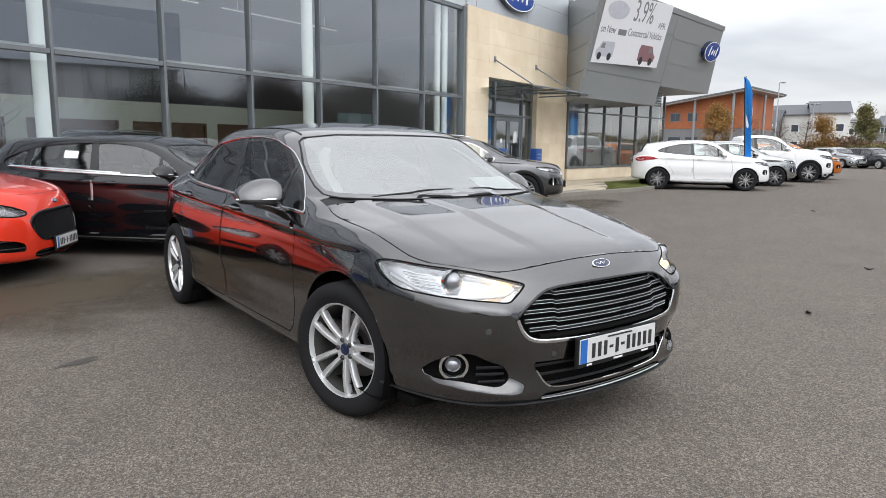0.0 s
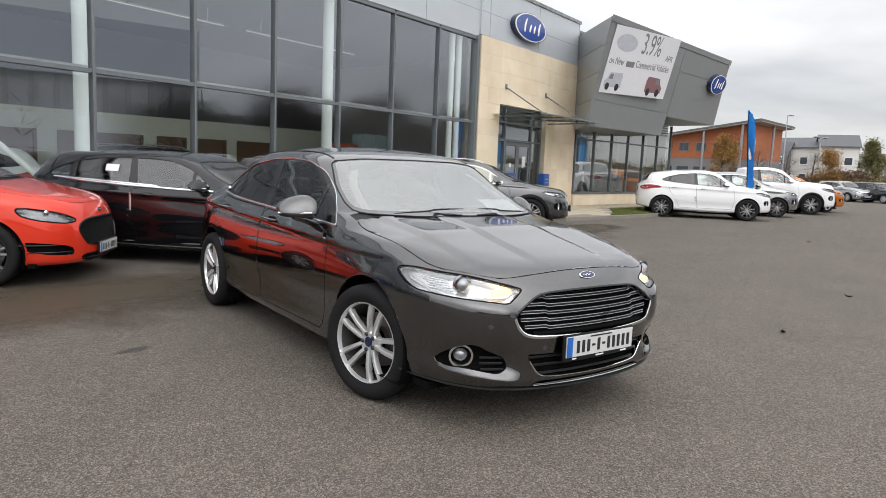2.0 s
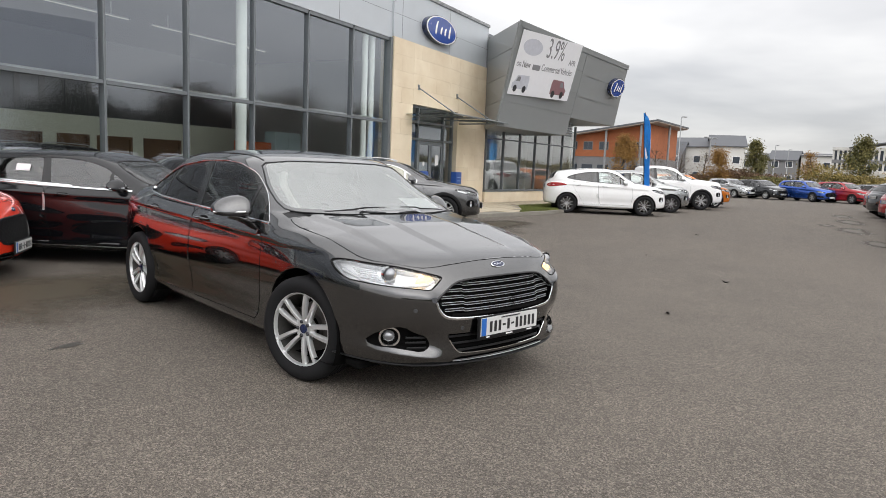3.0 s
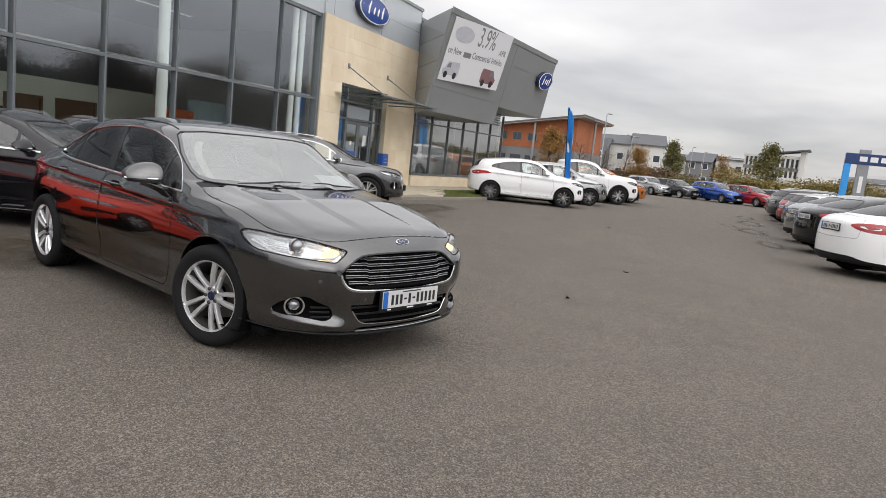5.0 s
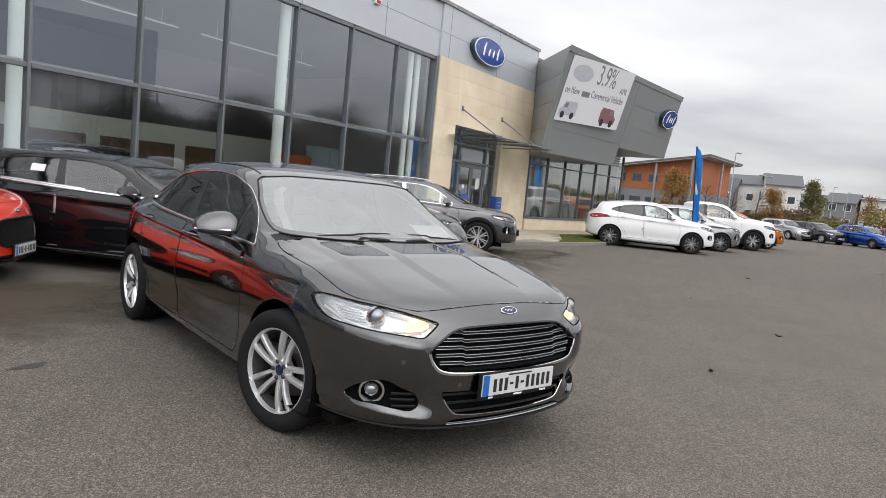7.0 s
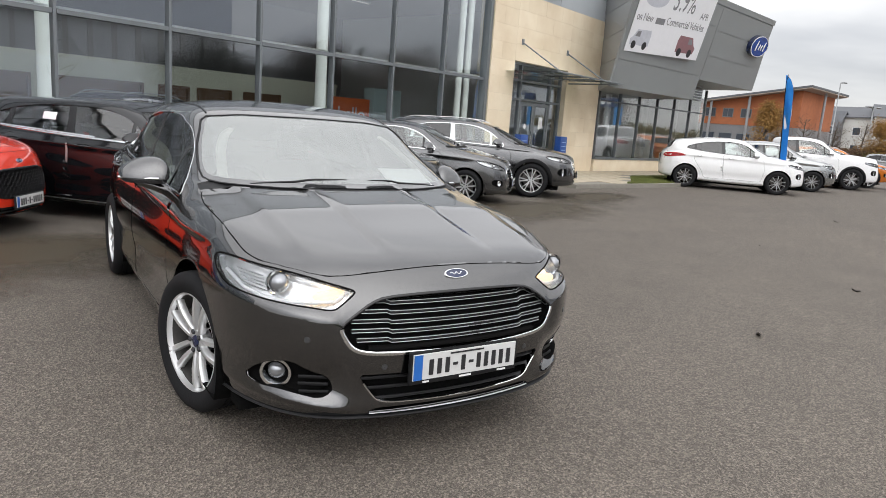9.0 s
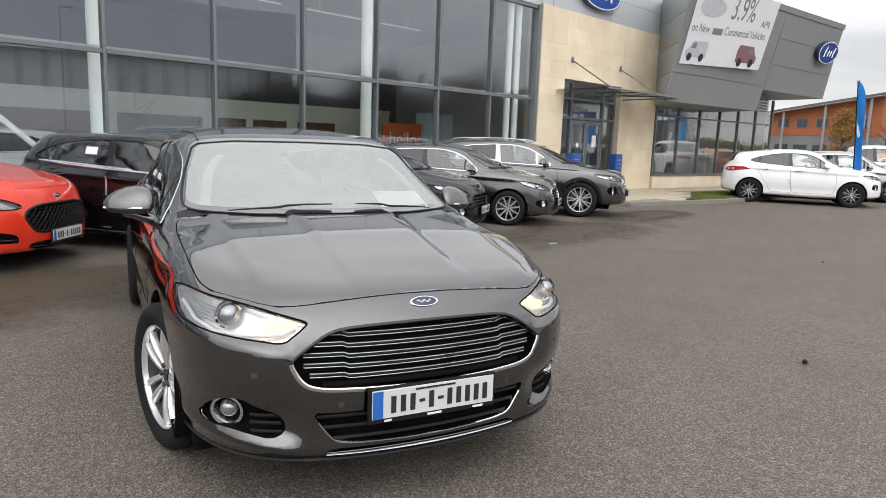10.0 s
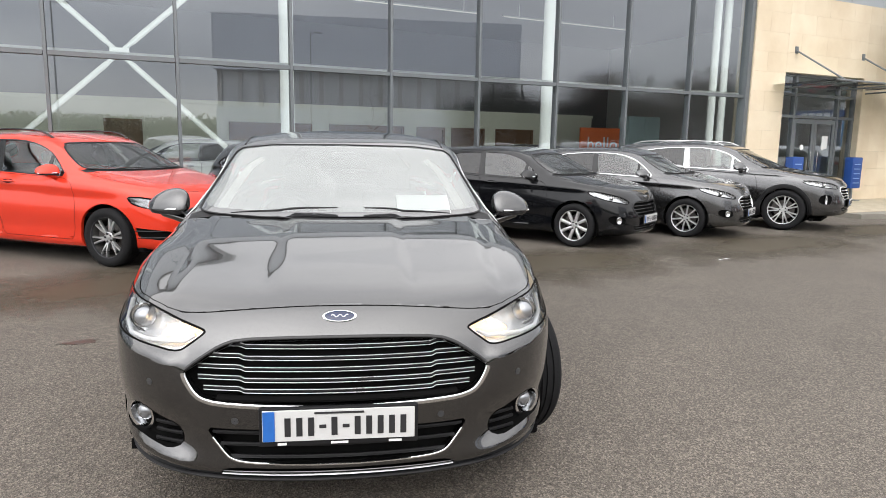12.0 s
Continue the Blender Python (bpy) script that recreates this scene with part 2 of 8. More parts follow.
M = {
    "asphalt": asphalt_mat(),
    "stone": stone_mat(),
    "tyre": mat("tyre_rubber", (0.014, 0.014, 0.015), 0.8, bumps=0.3, grain=90, ior=1.25),
    "rim": mat("silver_alloy", (0.70, 0.705, 0.71), 0.30, 0.7, 0.05),
    "rim_dark": mat("dark_alloy", (0.05, 0.05, 0.055), 0.3, 0.6, 0.08),
    "disc": mat("brake_steel", (0.13, 0.12, 0.115), 0.45, 0.8),
    "barrel": mat("dark_barrel", (0.055, 0.053, 0.05), 0.55, 0.3, 0.3),
    "black": mat("black_plastic", (0.010, 0.010, 0.011), 0.5, ior=1.35),
    "gloss_black": mat("gloss_black_trim", (0.012, 0.012, 0.013), 0.12),
    "chrome": mat("chrome", (0.82, 0.83, 0.84), 0.07, 1.0, 0.02),
    "satin": mat("satin_aluminium", (0.55, 0.56, 0.57), 0.3, 0.9, 0.05),
    "under": mat("undertray", (0.006, 0.006, 0.006), 0.9, ior=1.1),
    "cloth": mat("seat_cloth", (0.04, 0.041, 0.043), 0.9, bumps=0.2, ior=1.2),
    # the film's pale diffuse colour stands in for the sky mirrored in the screen
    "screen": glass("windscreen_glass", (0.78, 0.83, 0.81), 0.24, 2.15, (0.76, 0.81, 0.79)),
    "frit": mat("screen_border", (0.035, 0.036, 0.038), 0.06, ior=1.9, coat=1.0),
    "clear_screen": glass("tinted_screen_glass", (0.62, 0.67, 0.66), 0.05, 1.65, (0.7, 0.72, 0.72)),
    "window": glass("side_glass", (0.74, 0.80, 0.78), 0.0, 2.0),
    "privacy": glass("privacy_glass", (0.10, 0.105, 0.11), 0.0, 1.7),
    "hero_window": glass("green_side_glass", (0.56, 0.63, 0.60), 0.0, 1.55),
    "hero_privacy": glass("dark_privacy_glass", (0.05, 0.052, 0.058), 0.0, 1.5),
    "lens": glass("lamp_lens", (0.96, 0.97, 0.98), 0.02, 1.5, (0.8, 0.8, 0.8)),
    "clear": clear("pane_back"),
    "red_lens": mat("red_lens", (0.32, 0.008, 0.012), 0.12, coat=1.0),
    "amber": glow("amber_lamp", (1.0, 0.66, 0.30), 1.3),
    "daylamp": glow("white_lamp", (1.0, 0.78, 0.46), 4.5),
    "bright": mat("lamp_reflector", (0.82, 0.83, 0.84), 0.24, 0.65, 0.05, grain=38, bumps=0.5),
    "lamp_silver": mat("silver_lamp_housing", (0.62, 0.63, 0.64), 0.2, 0.8, 0.15, grain=30, bumps=0.8),
    "lamp_house": mat("smoked_lamp_housing", (0.34, 0.345, 0.35), 0.25, 0.7, 0.1, grain=45, bumps=0.5),
    "slat_grey": mat("dark_grey_slat", (0.045, 0.046, 0.048), 0.35),
    "drl": mat("white_light_strip", (0.86, 0.87, 0.88), 0.25, var=0.03),
    "plate": mat("plate_white", (0.60, 0.60, 0.595), 0.35, var=0.03),
    "plate_blue": mat("plate_blue", (0.02, 0.13, 0.46), 0.4),
    "ink": mat("ink_black", (0.02, 0.02, 0.022), 0.5),
    "badge_blue": mat("badge_blue", (0.006, 0.014, 0.058), 0.2, coat=0.6),
    "white": mat("white_enamel", (0.8, 0.8, 0.8), 0.35, var=0.04),
    "paper": mat("paper_sheet", (0.78, 0.79, 0.80), 0.7, var=0.03),
}


# ---- building blocks for meshes ----
def empty(name, m=None):
    ob = new(name)
    ob.empty_display_size = 0.3
    if m is not None:
        ob.matrix_world = m
    return ob


def part(name, bm, material, parent=None, label="", smooth=None):
    """Links a bmesh as one mesh object under a thing or a part."""
    me = bpy.data.meshes.new(name)
    bm.to_mesh(me)
    bm.free()
    for mm in material if isinstance(material, (list, tuple)) else (material,):
        me.materials.append(mm)
    if smooth is not None:
        me.shade_smooth()
        if smooth < 180:
            me.set_sharp_from_angle(angle=radians(smooth))
    ob = new(name, me)
    if parent is not None:
        ob.parent = parent
    if label:
        tagged(ob, label)
    return ob


def box(bm, lo, hi, m=None, bevel=0.0):
    r = bmesh.ops.create_cube(bm, size=1.0)
    vs = r["verts"]
    for v in vs:
        v.co = Vector([l + (c + 0.5) * (h - l) for l, h, c in zip(lo, hi, v.co)])
    if bevel:
        es = list({e for v in vs for e in v.link_edges})
        r = bmesh.ops.bevel(bm, geom=es, offset=bevel, segments=2, affect="EDGES", profile=0.6)
        vs = list({v for f in r["faces"] for v in f.verts} | {v for v in vs if v.is_valid})
    if m is not None:
        for v in vs:
            v.co = m @ v.co
    return vs


def one_box(lo, hi, bevel=0.0, m=None):
    bm = bmesh.new()
    box(bm, lo, hi, m, bevel)
    return bm


def pane(name, lo, hi, material, parent):
    """A pane of glass whose outer face (towards -y) carries the gloss."""
    bm = one_box(lo, hi)
    bm.normal_update()
    for f in bm.faces:
        f.material_index = 0 if f.normal.y < -0.5 else 1
    ob = part(name, bm, (material, M["clear"]), parent)
    ob.visible_shadow = False
    return ob


def lathe(bm, prof, seg=32, axis="x", m=None, span=1.0):
    """Turns a profile of (along, radius) round an axis."""
    rings = []
    n = seg if span == 1.0 else seg + 1
    for a, r in prof:
        row = []
        for i in range(n):
            t = 2 * math.pi * span * i / seg
            co = Vector((a, r * math.cos(t), r * math.sin(t))) if axis == "x" else Vector((r * math.cos(t), r * math.sin(t), a))
            row.append(bm.verts.new(m @ co if m is not None else co))
        rings.append(row)
    for p, q in zip(rings, rings[1:]):
        for i in range(seg):
            j = (i + 1) % n
            bm.faces.new((p[i], p[j], q[j], q[i]))
    return rings


def tube(bm, pts, r, seg=8, closed=False, flat=1.0, up=None, caps=True):
    """A round or flattened bar along a line of points. r: one radius or one a point."""
    pts = [Vector(p) for p in pts]
    n = len(pts)
    rr = r if isinstance(r, (list, tuple)) else [r] * n
    rings = []
    ref = Vector(up) if up is not None else None
    for i, p in enumerate(pts):
        a = pts[(i - 1) % n] if closed or i else p
        b = pts[(i + 1) % n] if closed or i < n - 1 else p
        d = (b - a).normalized()
        u = ref if ref is not None else (Vector((0, 0, 1)) if abs(d.z) < 0.95 else Vector((1, 0, 0)))
        s = d.cross(u).normalized()
        w = s.cross(d).normalized()
        rings.append([bm.verts.new(p + rr[i] * (math.cos(t) * s + math.sin(t) * flat * w)) for t in (2 * math.pi * k / seg for k in range(seg))])
    pairs = list(zip(rings, rings[1:])) + ([(rings[-1], rings[0])] if closed else [])
    for p, q in pairs:
        for i in range(seg):
            bm.faces.new((p[i], p[(i + 1) % seg], q[(i + 1) % seg], q[i]))
    if caps and not closed:
        bm.faces.new(rings[0][::-1])
        bm.faces.new(rings[-1])


def ribbon(bm, pts, nrm, half_w, depth, closed=False, sink=0.004):
    """A flat moulding along points on a surface, with the surface's normals: half_w to either side, depth proud."""
    n = len(pts)
    rows = []
    for i in range(n):
        a = pts[(i - 1) % n] if closed or i else pts[i]
        b = pts[(i + 1) % n] if closed or i < n - 1 else pts[i]
        nn = nrm[i].normalized()
        s = (b - a).cross(nn).normalized()
        p = pts[i]
        rows.append([bm.verts.new(c) for c in (p - s * half_w - nn * sink, p - s * half_w + nn * depth * 0.6, p - s * half_w * 0.5 + nn * depth,
                                               p + s * half_w * 0.5 + nn * depth, p + s * half_w + nn * depth * 0.6, p + s * half_w - nn * sink)])
    pairs = list(zip(rows, rows[1:])) + ([(rows[-1], rows[0])] if closed else [])
    for p, q in pairs:
        for k in range(5):
            bm.faces.new((p[k], q[k], q[k + 1], p[k + 1]))


def resample(poly, step):
    out = []
    for (a, b), (c, d) in zip(poly, poly[1:] + poly[:1]):
        n = max(1, int(math.hypot(c - a, d - b) / step))
        out += [(a + (c - a) * i / n, b + (d - b) * i / n) for i in range(n)]
    return out


def smooth_poly(poly, rounds=2):
    """Chaikin's corner cutting on a closed outline."""
    for _ in range(rounds):
        out = []
        for (a, b), (c, d) in zip(poly, poly[1:] + poly[:1]):
            out += [(0.75 * a + 0.25 * c, 0.75 * b + 0.25 * d), (0.25 * a + 0.75 * c, 0.25 * b + 0.75 * d)]
        poly = out
    return poly


def inside(poly, x, y):
    hit = False
    for (a, b), (c, d) in zip(poly, poly[1:] + poly[:1]):
        if (b > y) != (d > y) and x < (c - a) * (y - b) / (d - b) + a:
            hit = not hit
    return hit

# ---- ground and showroom; the facade's own frame: u along it, v into the building ----
FAC = pose(9.29, 10.64, 0, 0, 0, 18.0)


def fw(u, v, z=0.0):
    return FAC @ Vector((u, v, z))


def fbox(name, lo, hi, material, label="", kind="structure", bevel=0.0, parent=None):
    ob = part(name, one_box(lo, hi, bevel), material, parent)
    if parent is None:
        ob.matrix_world = FAC
    if kind or label:
        tagged(ob, label, kind=kind if parent is None else "")
    return ob


M["joint"] = mat("mortar_joint", (0.52, 0.45, 0.34), 0.9)
M["capping"] = mat("weathered_capping", (0.26, 0.27, 0.27), 0.7, 0.1, 0.75, 5.0, 25.0, 0.3)
M["fascia"] = mat("fascia_panel", (0.50, 0.53, 0.56), 0.4, 0.2, 0.05, 1.5)
M["cladding"] = mat("grey_cladding", (0.25, 0.262, 0.262), 0.45, 0.2, 0.07, 1.2)
M["frame"] = mat("mullion_grey", (0.18, 0.195, 0.205), 0.4, 0.4, 0.06)
M["inside_white"] = mat("interior_paint", (0.80, 0.81, 0.78), 0.6, var=0.05)
# darker copy of the interior paint; the deep showroom's dimness is put into it
M["inside_dim"] = mat("dim_interior_paint", (0.20, 0.205, 0.21), 0.7, var=0.1, scale=0.6)
M["cream"] = mat("cream_wall", (0.74, 0.74, 0.62), 0.7, var=0.05)
M["brown"] = mat("brown_timber", (0.16, 0.085, 0.04), 0.5, var=0.3)
M["floor_tile"] = mat("showroom_floor", (0.45, 0.45, 0.44), 0.25, var=0.1, scale=1.0)
M["pane"] = glass("showroom_glass", (0.93, 0.97, 0.95), 0.0, 2.75, gloss=(0.87, 0.92, 1.0))
M["pane2"] = glass("side_showroom_glass", (0.85, 0.89, 0.88), 0.0, 3.7, gloss=(0.97, 0.99, 1.0))

gb = bmesh.new()
n = 60
ring0 = [gb.verts.new((0, 0, 0))]
prev = None
for rad in (8, 20, 45, 100, 300, 1200):
    row = [gb.verts.new((rad * math.cos(2 * math.pi * i / n), rad * math.sin(2 * math.pi * i / n), 0)) for i in range(n)]
    for i in range(n):
        j = (i + 1) % n
        gb.faces.new((ring0[0], row[i], row[j]) if prev is None else (prev[i], row[i], row[j], prev[j]))
    prev = row
tagged(part("ground", gb, M["asphalt"]), "grey worn asphalt forecourt, damp in places", "ground", kind="structure")

GL0, GL1, ZT, ZG = -27.0, 0.0, 2.62, 4.97
BAY = 1.803
# curtain wall: panes, mullions, transoms
wall = empty("curtain_wall", FAC)
tagged(wall, "tall dark-tinted glass curtain wall with grey mullions", "glass wall", kind="structure")
for i in range(16):
    u1 = -BAY * i
    u0 = max(u1 - BAY, GL0)
    if u1 - u0 < 0.3:
        break
    for z0, z1 in ((0.12, ZT), (ZT, ZG)):
        pane("pane", (u0 + 0.03, 0.02, z0 + 0.035), (u1 - 0.03, 0.028, z1 - 0.035), M["pane"], wall)
    part("mullion", one_box((u0 - 0.024, -0.05, 0.0), (u0 + 0.024, 0.10, ZG), 0.004), M["frame"], wall)
    part("transom", one_box((u0 + 0.03, -0.045, ZT - 0.035), (u1 - 0.03, 0.09, ZT + 0.035), 0.004), M["frame"], wall)
    part("transom_back", one_box((u0 + 0.03, 0.10, ZT + 0.0), (u1 - 0.03, 0.20, ZT + 0.088), 0.004), M["inside_white"], wall)
    part("head_rail", one_box((u0 + 0.03, -0.045, ZG - 0.05), (u1 - 0.03, 0.09, ZG + 0.04), 0.004), M["frame"], wall)
    part("sill_rail", one_box((u0 + 0.03, -0.045, 0.03), (u1 - 0.03, 0.09, 0.14), 0.004), M["frame"], wall)
part("end_mullion", one_box((-0.10, -0.10, 0.0), (0.02, 0.12, ZG + 0.05), 0.005), M["frame"], wall)

fbox("fascia", (GL0, -0.06, ZG + 0.04), (0.0, 0.4, 6.50), M["fascia"], "pale grey panelled fascia over the glass")
fbox("fascia", (0.0, -0.12, 5.07), (6.30, 0.4, 6.50), M["fascia"], "pale grey panelled fascia over the stone wall")
fbox("roof_edge", (GL0, -0.16, 6.50), (6.34, 0.45, 6.60), M["capping"], "weathered roof edge capping with lichen")
fbox("trim", (GL0, -0.064, 5.716), (-0.01, -0.05, 5.726), M["frame"], "joint of the fascia panels")
fbox("trim", (0.01, -0.124, 5.716), (6.29, -0.11, 5.726), M["frame"], "joint of the fascia panels")
for k in range(9):
    u = 6.25 - 2.9 * k
    fbox("trim", (u - 0.006, -0.124, 5.08), (u + 0.006, -0.11, 6.50), M["frame"], "joint of the fascia panels") if u > 0 else fbox("trim", (u - 0.006, -0.064, 5.02), (u + 0.006, -0.05, 6.50), M["frame"], "joint of the fascia panels")

# stone wall with the entrance opening
DU0, DU1, DZ = 1.15, 4.15, 3.25
STONE = None
for nm, lo, hi in (("wall_stone", (0.02, -0.125, 0), (DU0, 0.32, 5.06)), ("wall_stone", (DU1, -0.125, 0), (6.38, 0.32, 5.06)), ("wall_stone", (DU0, -0.125, DZ), (DU1, 0.32, 5.06))):
    STONE = fbox(nm, lo, hi, M["joint"], "cream limestone wall")

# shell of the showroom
fbox("wall_back", (GL0, 13.0, 0), (8.0, 13.3, 6.4), M["inside_dim"], "rear wall of the showroom, darkened as in dim light")
fbox("wall_side", (GL0 - 0.3, -0.05, 0), (GL0, 13.3, 6.4), M["inside_white"], "pale side wall of the showroom")
fbox("wall_inner", (6.4, 0.35, 0), (6.7, 13.0, 6.4), M["inside_white"], "pale inner wall")
fbox("floor", (GL0, 0.02, 0.004), (15.0, 13.0, 0.03), M["floor_tile"], "grey tiled showroom floor")
fbox("ceiling", (GL0, 0.0, 5.6), (8.0, 13.3, 5.75), M["inside_dim"], "showroom ceiling, darkened as in dim light")
fbox("roof", (GL0, 0.2, 6.35), (8.0, 13.3, 6.45), M["frame"], "flat roof")

fbox("wall_side_showroom", (6.7, 5.2, 0), (14.4, 5.4, 3.5), M["inside_white"], "pale rear wall of the side showroom")
fbox("wall_end", (14.25, -0.85, 0), (14.4, 5.2, 3.5), M["inside_white"], "pale end wall of the side showroom")
fbox("ceiling", (6.7, 2.6, 3.5), (14.4, 5.4, 3.6), M["inside_white"], "pale ceiling of the side showroom")
for u in (8.2, 10.9, 13.4):
    cb = bmesh.new()
    lathe(cb, [(0.03, 0.11), (3.5, 0.11)], 20, "z", Matrix.Translation((u, 0.55 - 0.105 * (u - 6.4), 0)))
    tagged(part("column", cb, M["inside_white"], None, smooth=50), "white round steel column behind the glass", "column", "columns behind the glass").matrix_world = FAC

# leaning grey box over the side showroom
bb = bmesh.new()
D = Vector((math.cos(radians(-6)), math.sin(radians(-6)), 0))
tl, bl = Vector((3.82, -2.39, 6.10)), Vector((4.28, -1.53, 2.83))
def front(s, z):
    """A point of the leaning front, s metres along it at height z."""
    t = (z - bl.z) / (tl.z - bl.z)
    return bl + (tl - bl) * t + D * s
outline_f = [front(0, 6.10), front(0, 2.83), front(5.5, 2.83), front(5.5, 3.54), front(10.35, 3.54), front(10.0, 6.10)]
fv = [bb.verts.new(p) for p in outline_f]
back_f = [Vector((6.32, -0.12, 6.10)), Vector((6.38, -0.12, 2.83)), Vector((11.2, 2.5, 2.83)), Vector((11.2, 2.5, 3.54)), Vector((15.3, 2.2, 3.54)), Vector((15.3, 2.2, 6.10))]
bv = [bb.verts.new(p) for p in back_f]
bb.faces.new(fv)
bb.faces.new(bv[::-1])
for i in range(6):
    j = (i + 1) % 6
    bb.faces.new((fv[i], bv[i], bv[j], fv[j]))
bmesh.ops.recalc_face_normals(bb, faces=bb.faces)
GREY_BOX = ob = tagged(part("grey_box", bb, M["cladding"]), "leaning dark grey clad box over the side showroom", "building part", kind="structure")
ob.matrix_world = FAC
# side showroom: plinth, glazing
SD = pose(6.45, -0.16, 0, 0, 0, -6.0)
side_wall = empty("side_glazing", FAC @ SD)
tagged(side_wall, "side showroom glazing with dark frames over a stone plinth", "glass wall", kind="structure")
part("plinth", one_box((0, -0.05, 0), (8.1, 0.25, 0.50)), M["stone"], side_wall)
part("sill", one_box((-0.02, -0.08, 0.50), (8.1, 0.2, 0.58), 0.005), M["frame"], side_wall)
for i in range(7):
    u = 8.1 * i / 6
    part("mullion", one_box((u - 0.025, -0.03, 0.58), (u + 0.025, 0.08, 3.5)), M["frame"], side_wall)
    if i < 6:
        pane("pane", (u + 0.03, 0.02, 0.6), (u + 8.1 / 6 - 0.03, 0.028, 3.5), M["pane2"], side_wall)
        part("transom", one_box((u + 0.025, -0.02, 2.50), (u + 8.1 / 6 - 0.025, 0.07, 2.55)), M["frame"], side_wall)

# ---- showroom interior ----
def ftop(name, bm, material, label, category, group="", smooth=None, kind=""):
    ob = part(name, bm, material, None, smooth=smooth)
    ob.matrix_world = FAC
    return tagged(ob, label, category, group, kind)


for u in (-5.35, -10.80, -16.25, -21.7, -0.62, -0.28):
    bm = bmesh.new()
    r = 0.12 if u < -1 else 0.085
    lathe(bm, [(0.03, r * 1.35), (0.06, r * 1.35), (0.065, r), (5.6, r)], 24, "z", Matrix.Translation((u, 0.42, 0)))
    ftop("column", bm, M["inside_white"], "white round steel column behind the glass", "column", "columns behind the glass", 50)
for k, (a, b) in enumerate((((-10.86, 0.42, 0.35), (-16.01, 0.42, 5.1)), ((-10.86, 0.42, 5.1), (-16.01, 0.42, 0.35)))):
    bm = bmesh.new()
    c = (Vector(a) + Vector(b)) / 2
    d = (Vector(b) - Vector(a)).normalized()
    tube(bm, [Vector(a), c - d * 0.25], 0.045, 12)
    tube(bm, [c + d * 0.25, Vector(b)], 0.045, 12)
    tube(bm, [c - d * 0.26, c + d * 0.26], 0.035, 8)
    ftop("brace", bm, M["inside_white"], "white diagonal steel brace tube", "brace", "cross braces", 50)
bm = bmesh.new()
box(bm, (-13.58, 0.38, 2.64), (-13.29, 0.46, 2.81), None, 0.02)
ftop("brace_node", bm, M["inside_white"], "white steel node where the braces meet", "brace")

# glazed office block along the back: cream wall with brown framed openings
office = empty("office_front", FAC)
tagged(office, "cream office partition with brown framed windows", "partition", kind="structure")
OV = 7.6
opens = [(-20.6, -19.2), (-18.4, -17.0), (-13.85, -12.95), (-10.8, -8.5), (-8.0, -5.65), (-5.24, -4.27), (-4.04, -2.85), (-2.45, -1.0)]
edge = -22.5
for a, b in opens:
    part("pier", one_box((edge, OV, 0.03), (a, OV + 0.15, 2.32)), M["cream"], office)
    part("lintel", one_box((a, OV, 1.88), (b, OV + 0.15, 2.32)), M["cream"], office)
    part("dado", one_box((a, OV, 0.03), (b, OV + 0.15, 0.9)), M["cream"], office)
    bm = bmesh.new()
    for lo, hi in (((a, OV - 0.02, 0.9), (a + 0.07, OV + 0.12, 1.88)), ((b - 0.07, OV - 0.02, 0.9), (b, OV + 0.12, 1.88)), ((a + 0.07, OV - 0.02, 1.80), (b - 0.07, OV + 0.12, 1.88)), ((a + 0.07, OV - 0.02, 0.9), (b - 0.07, OV + 0.12, 0.97))):
        box(bm, lo, hi)
    part("window_frame", bm, M["brown"], office)
    part("blind", one_box((a + 0.07, OV + 0.06, 0.97), (b - 0.07, OV + 0.08, 1.80)), M["brown"], office)
    edge = b
part("pier", one_box((edge, OV, 0.03), (1.4, OV + 0.15, 2.32)), M["cream"], office)
part("top", one_box((-22.5, OV - 0.05, 2.32), (1.4, OV + 4.5, 2.42)), M["cream"], office)
# reception sign with its word, cupboard, strip lights, ducts
M["orange_sign"] = mat("orange_board", (0.80, 0.17, 0.05), 0.5)
M["teal"] = mat("pale_teal_panel", (0.52, 0.68, 0.70), 0.4)


def words(text, size, m, material, parent, name="lettering", depth=0.004):
    cu = bpy.data.curves.new(name, "FONT")
    cu.body, cu.size, cu.extrude, cu.align_x, cu.align_y = text, size, depth, "LEFT", "BOTTOM"
    tmp = new(name, cu)
    me = bpy.data.meshes.new_from_object(tmp.evaluated_get(bpy.context.evaluated_depsgraph_get()))
    bpy.data.objects.remove(tmp)
    me.materials.clear()
    me.materials.append(material)
    ob = new(name, me)
    ob.parent = parent
    ob.matrix_local = m
    return ob


sign = empty("reception_sign", FAC)
tagged(sign, "orange board with white lower-case greeting on the showroom desk", "sign")
part("board", one_box((-0.65, 5.45, 0.95), (1.0, 5.52, 1.95), 0.01), M["orange_sign"], sign)
words("hello", 0.62, pose(-0.42, 5.44, 1.12, 90, 0, 0), M["white"], sign)
desk = empty("reception_desk", FAC)
tagged(desk, "white reception desk under the orange board", "desk")
part("front", one_box((-1.0, 5.2, 0.03), (1.3, 5.44, 0.9), 0.02), M["inside_white"], desk)
part("top", one_box((-1.1, 5.1, 0.9), (1.4, 6.0, 0.95), 0.01), M["white"], desk)
cup = empty("display_cabinet", FAC)
tagged(cup, "pale teal two-door display cabinet", "cabinet")
part("body", one_box((1.25, 5.5, 0.03), (2.55, 6.0, 2.35), 0.01), M["teal"], cup)
for a, b in ((1.27, 1.89), (1.91, 2.53)):
    part("door", one_box((a, 5.47, 0.1), (b, 5.5, 2.30), 0.004), M["teal"], cup)
M["tube_light"] = glow("tube_light", (1.0, 0.96, 0.88), 0.2)
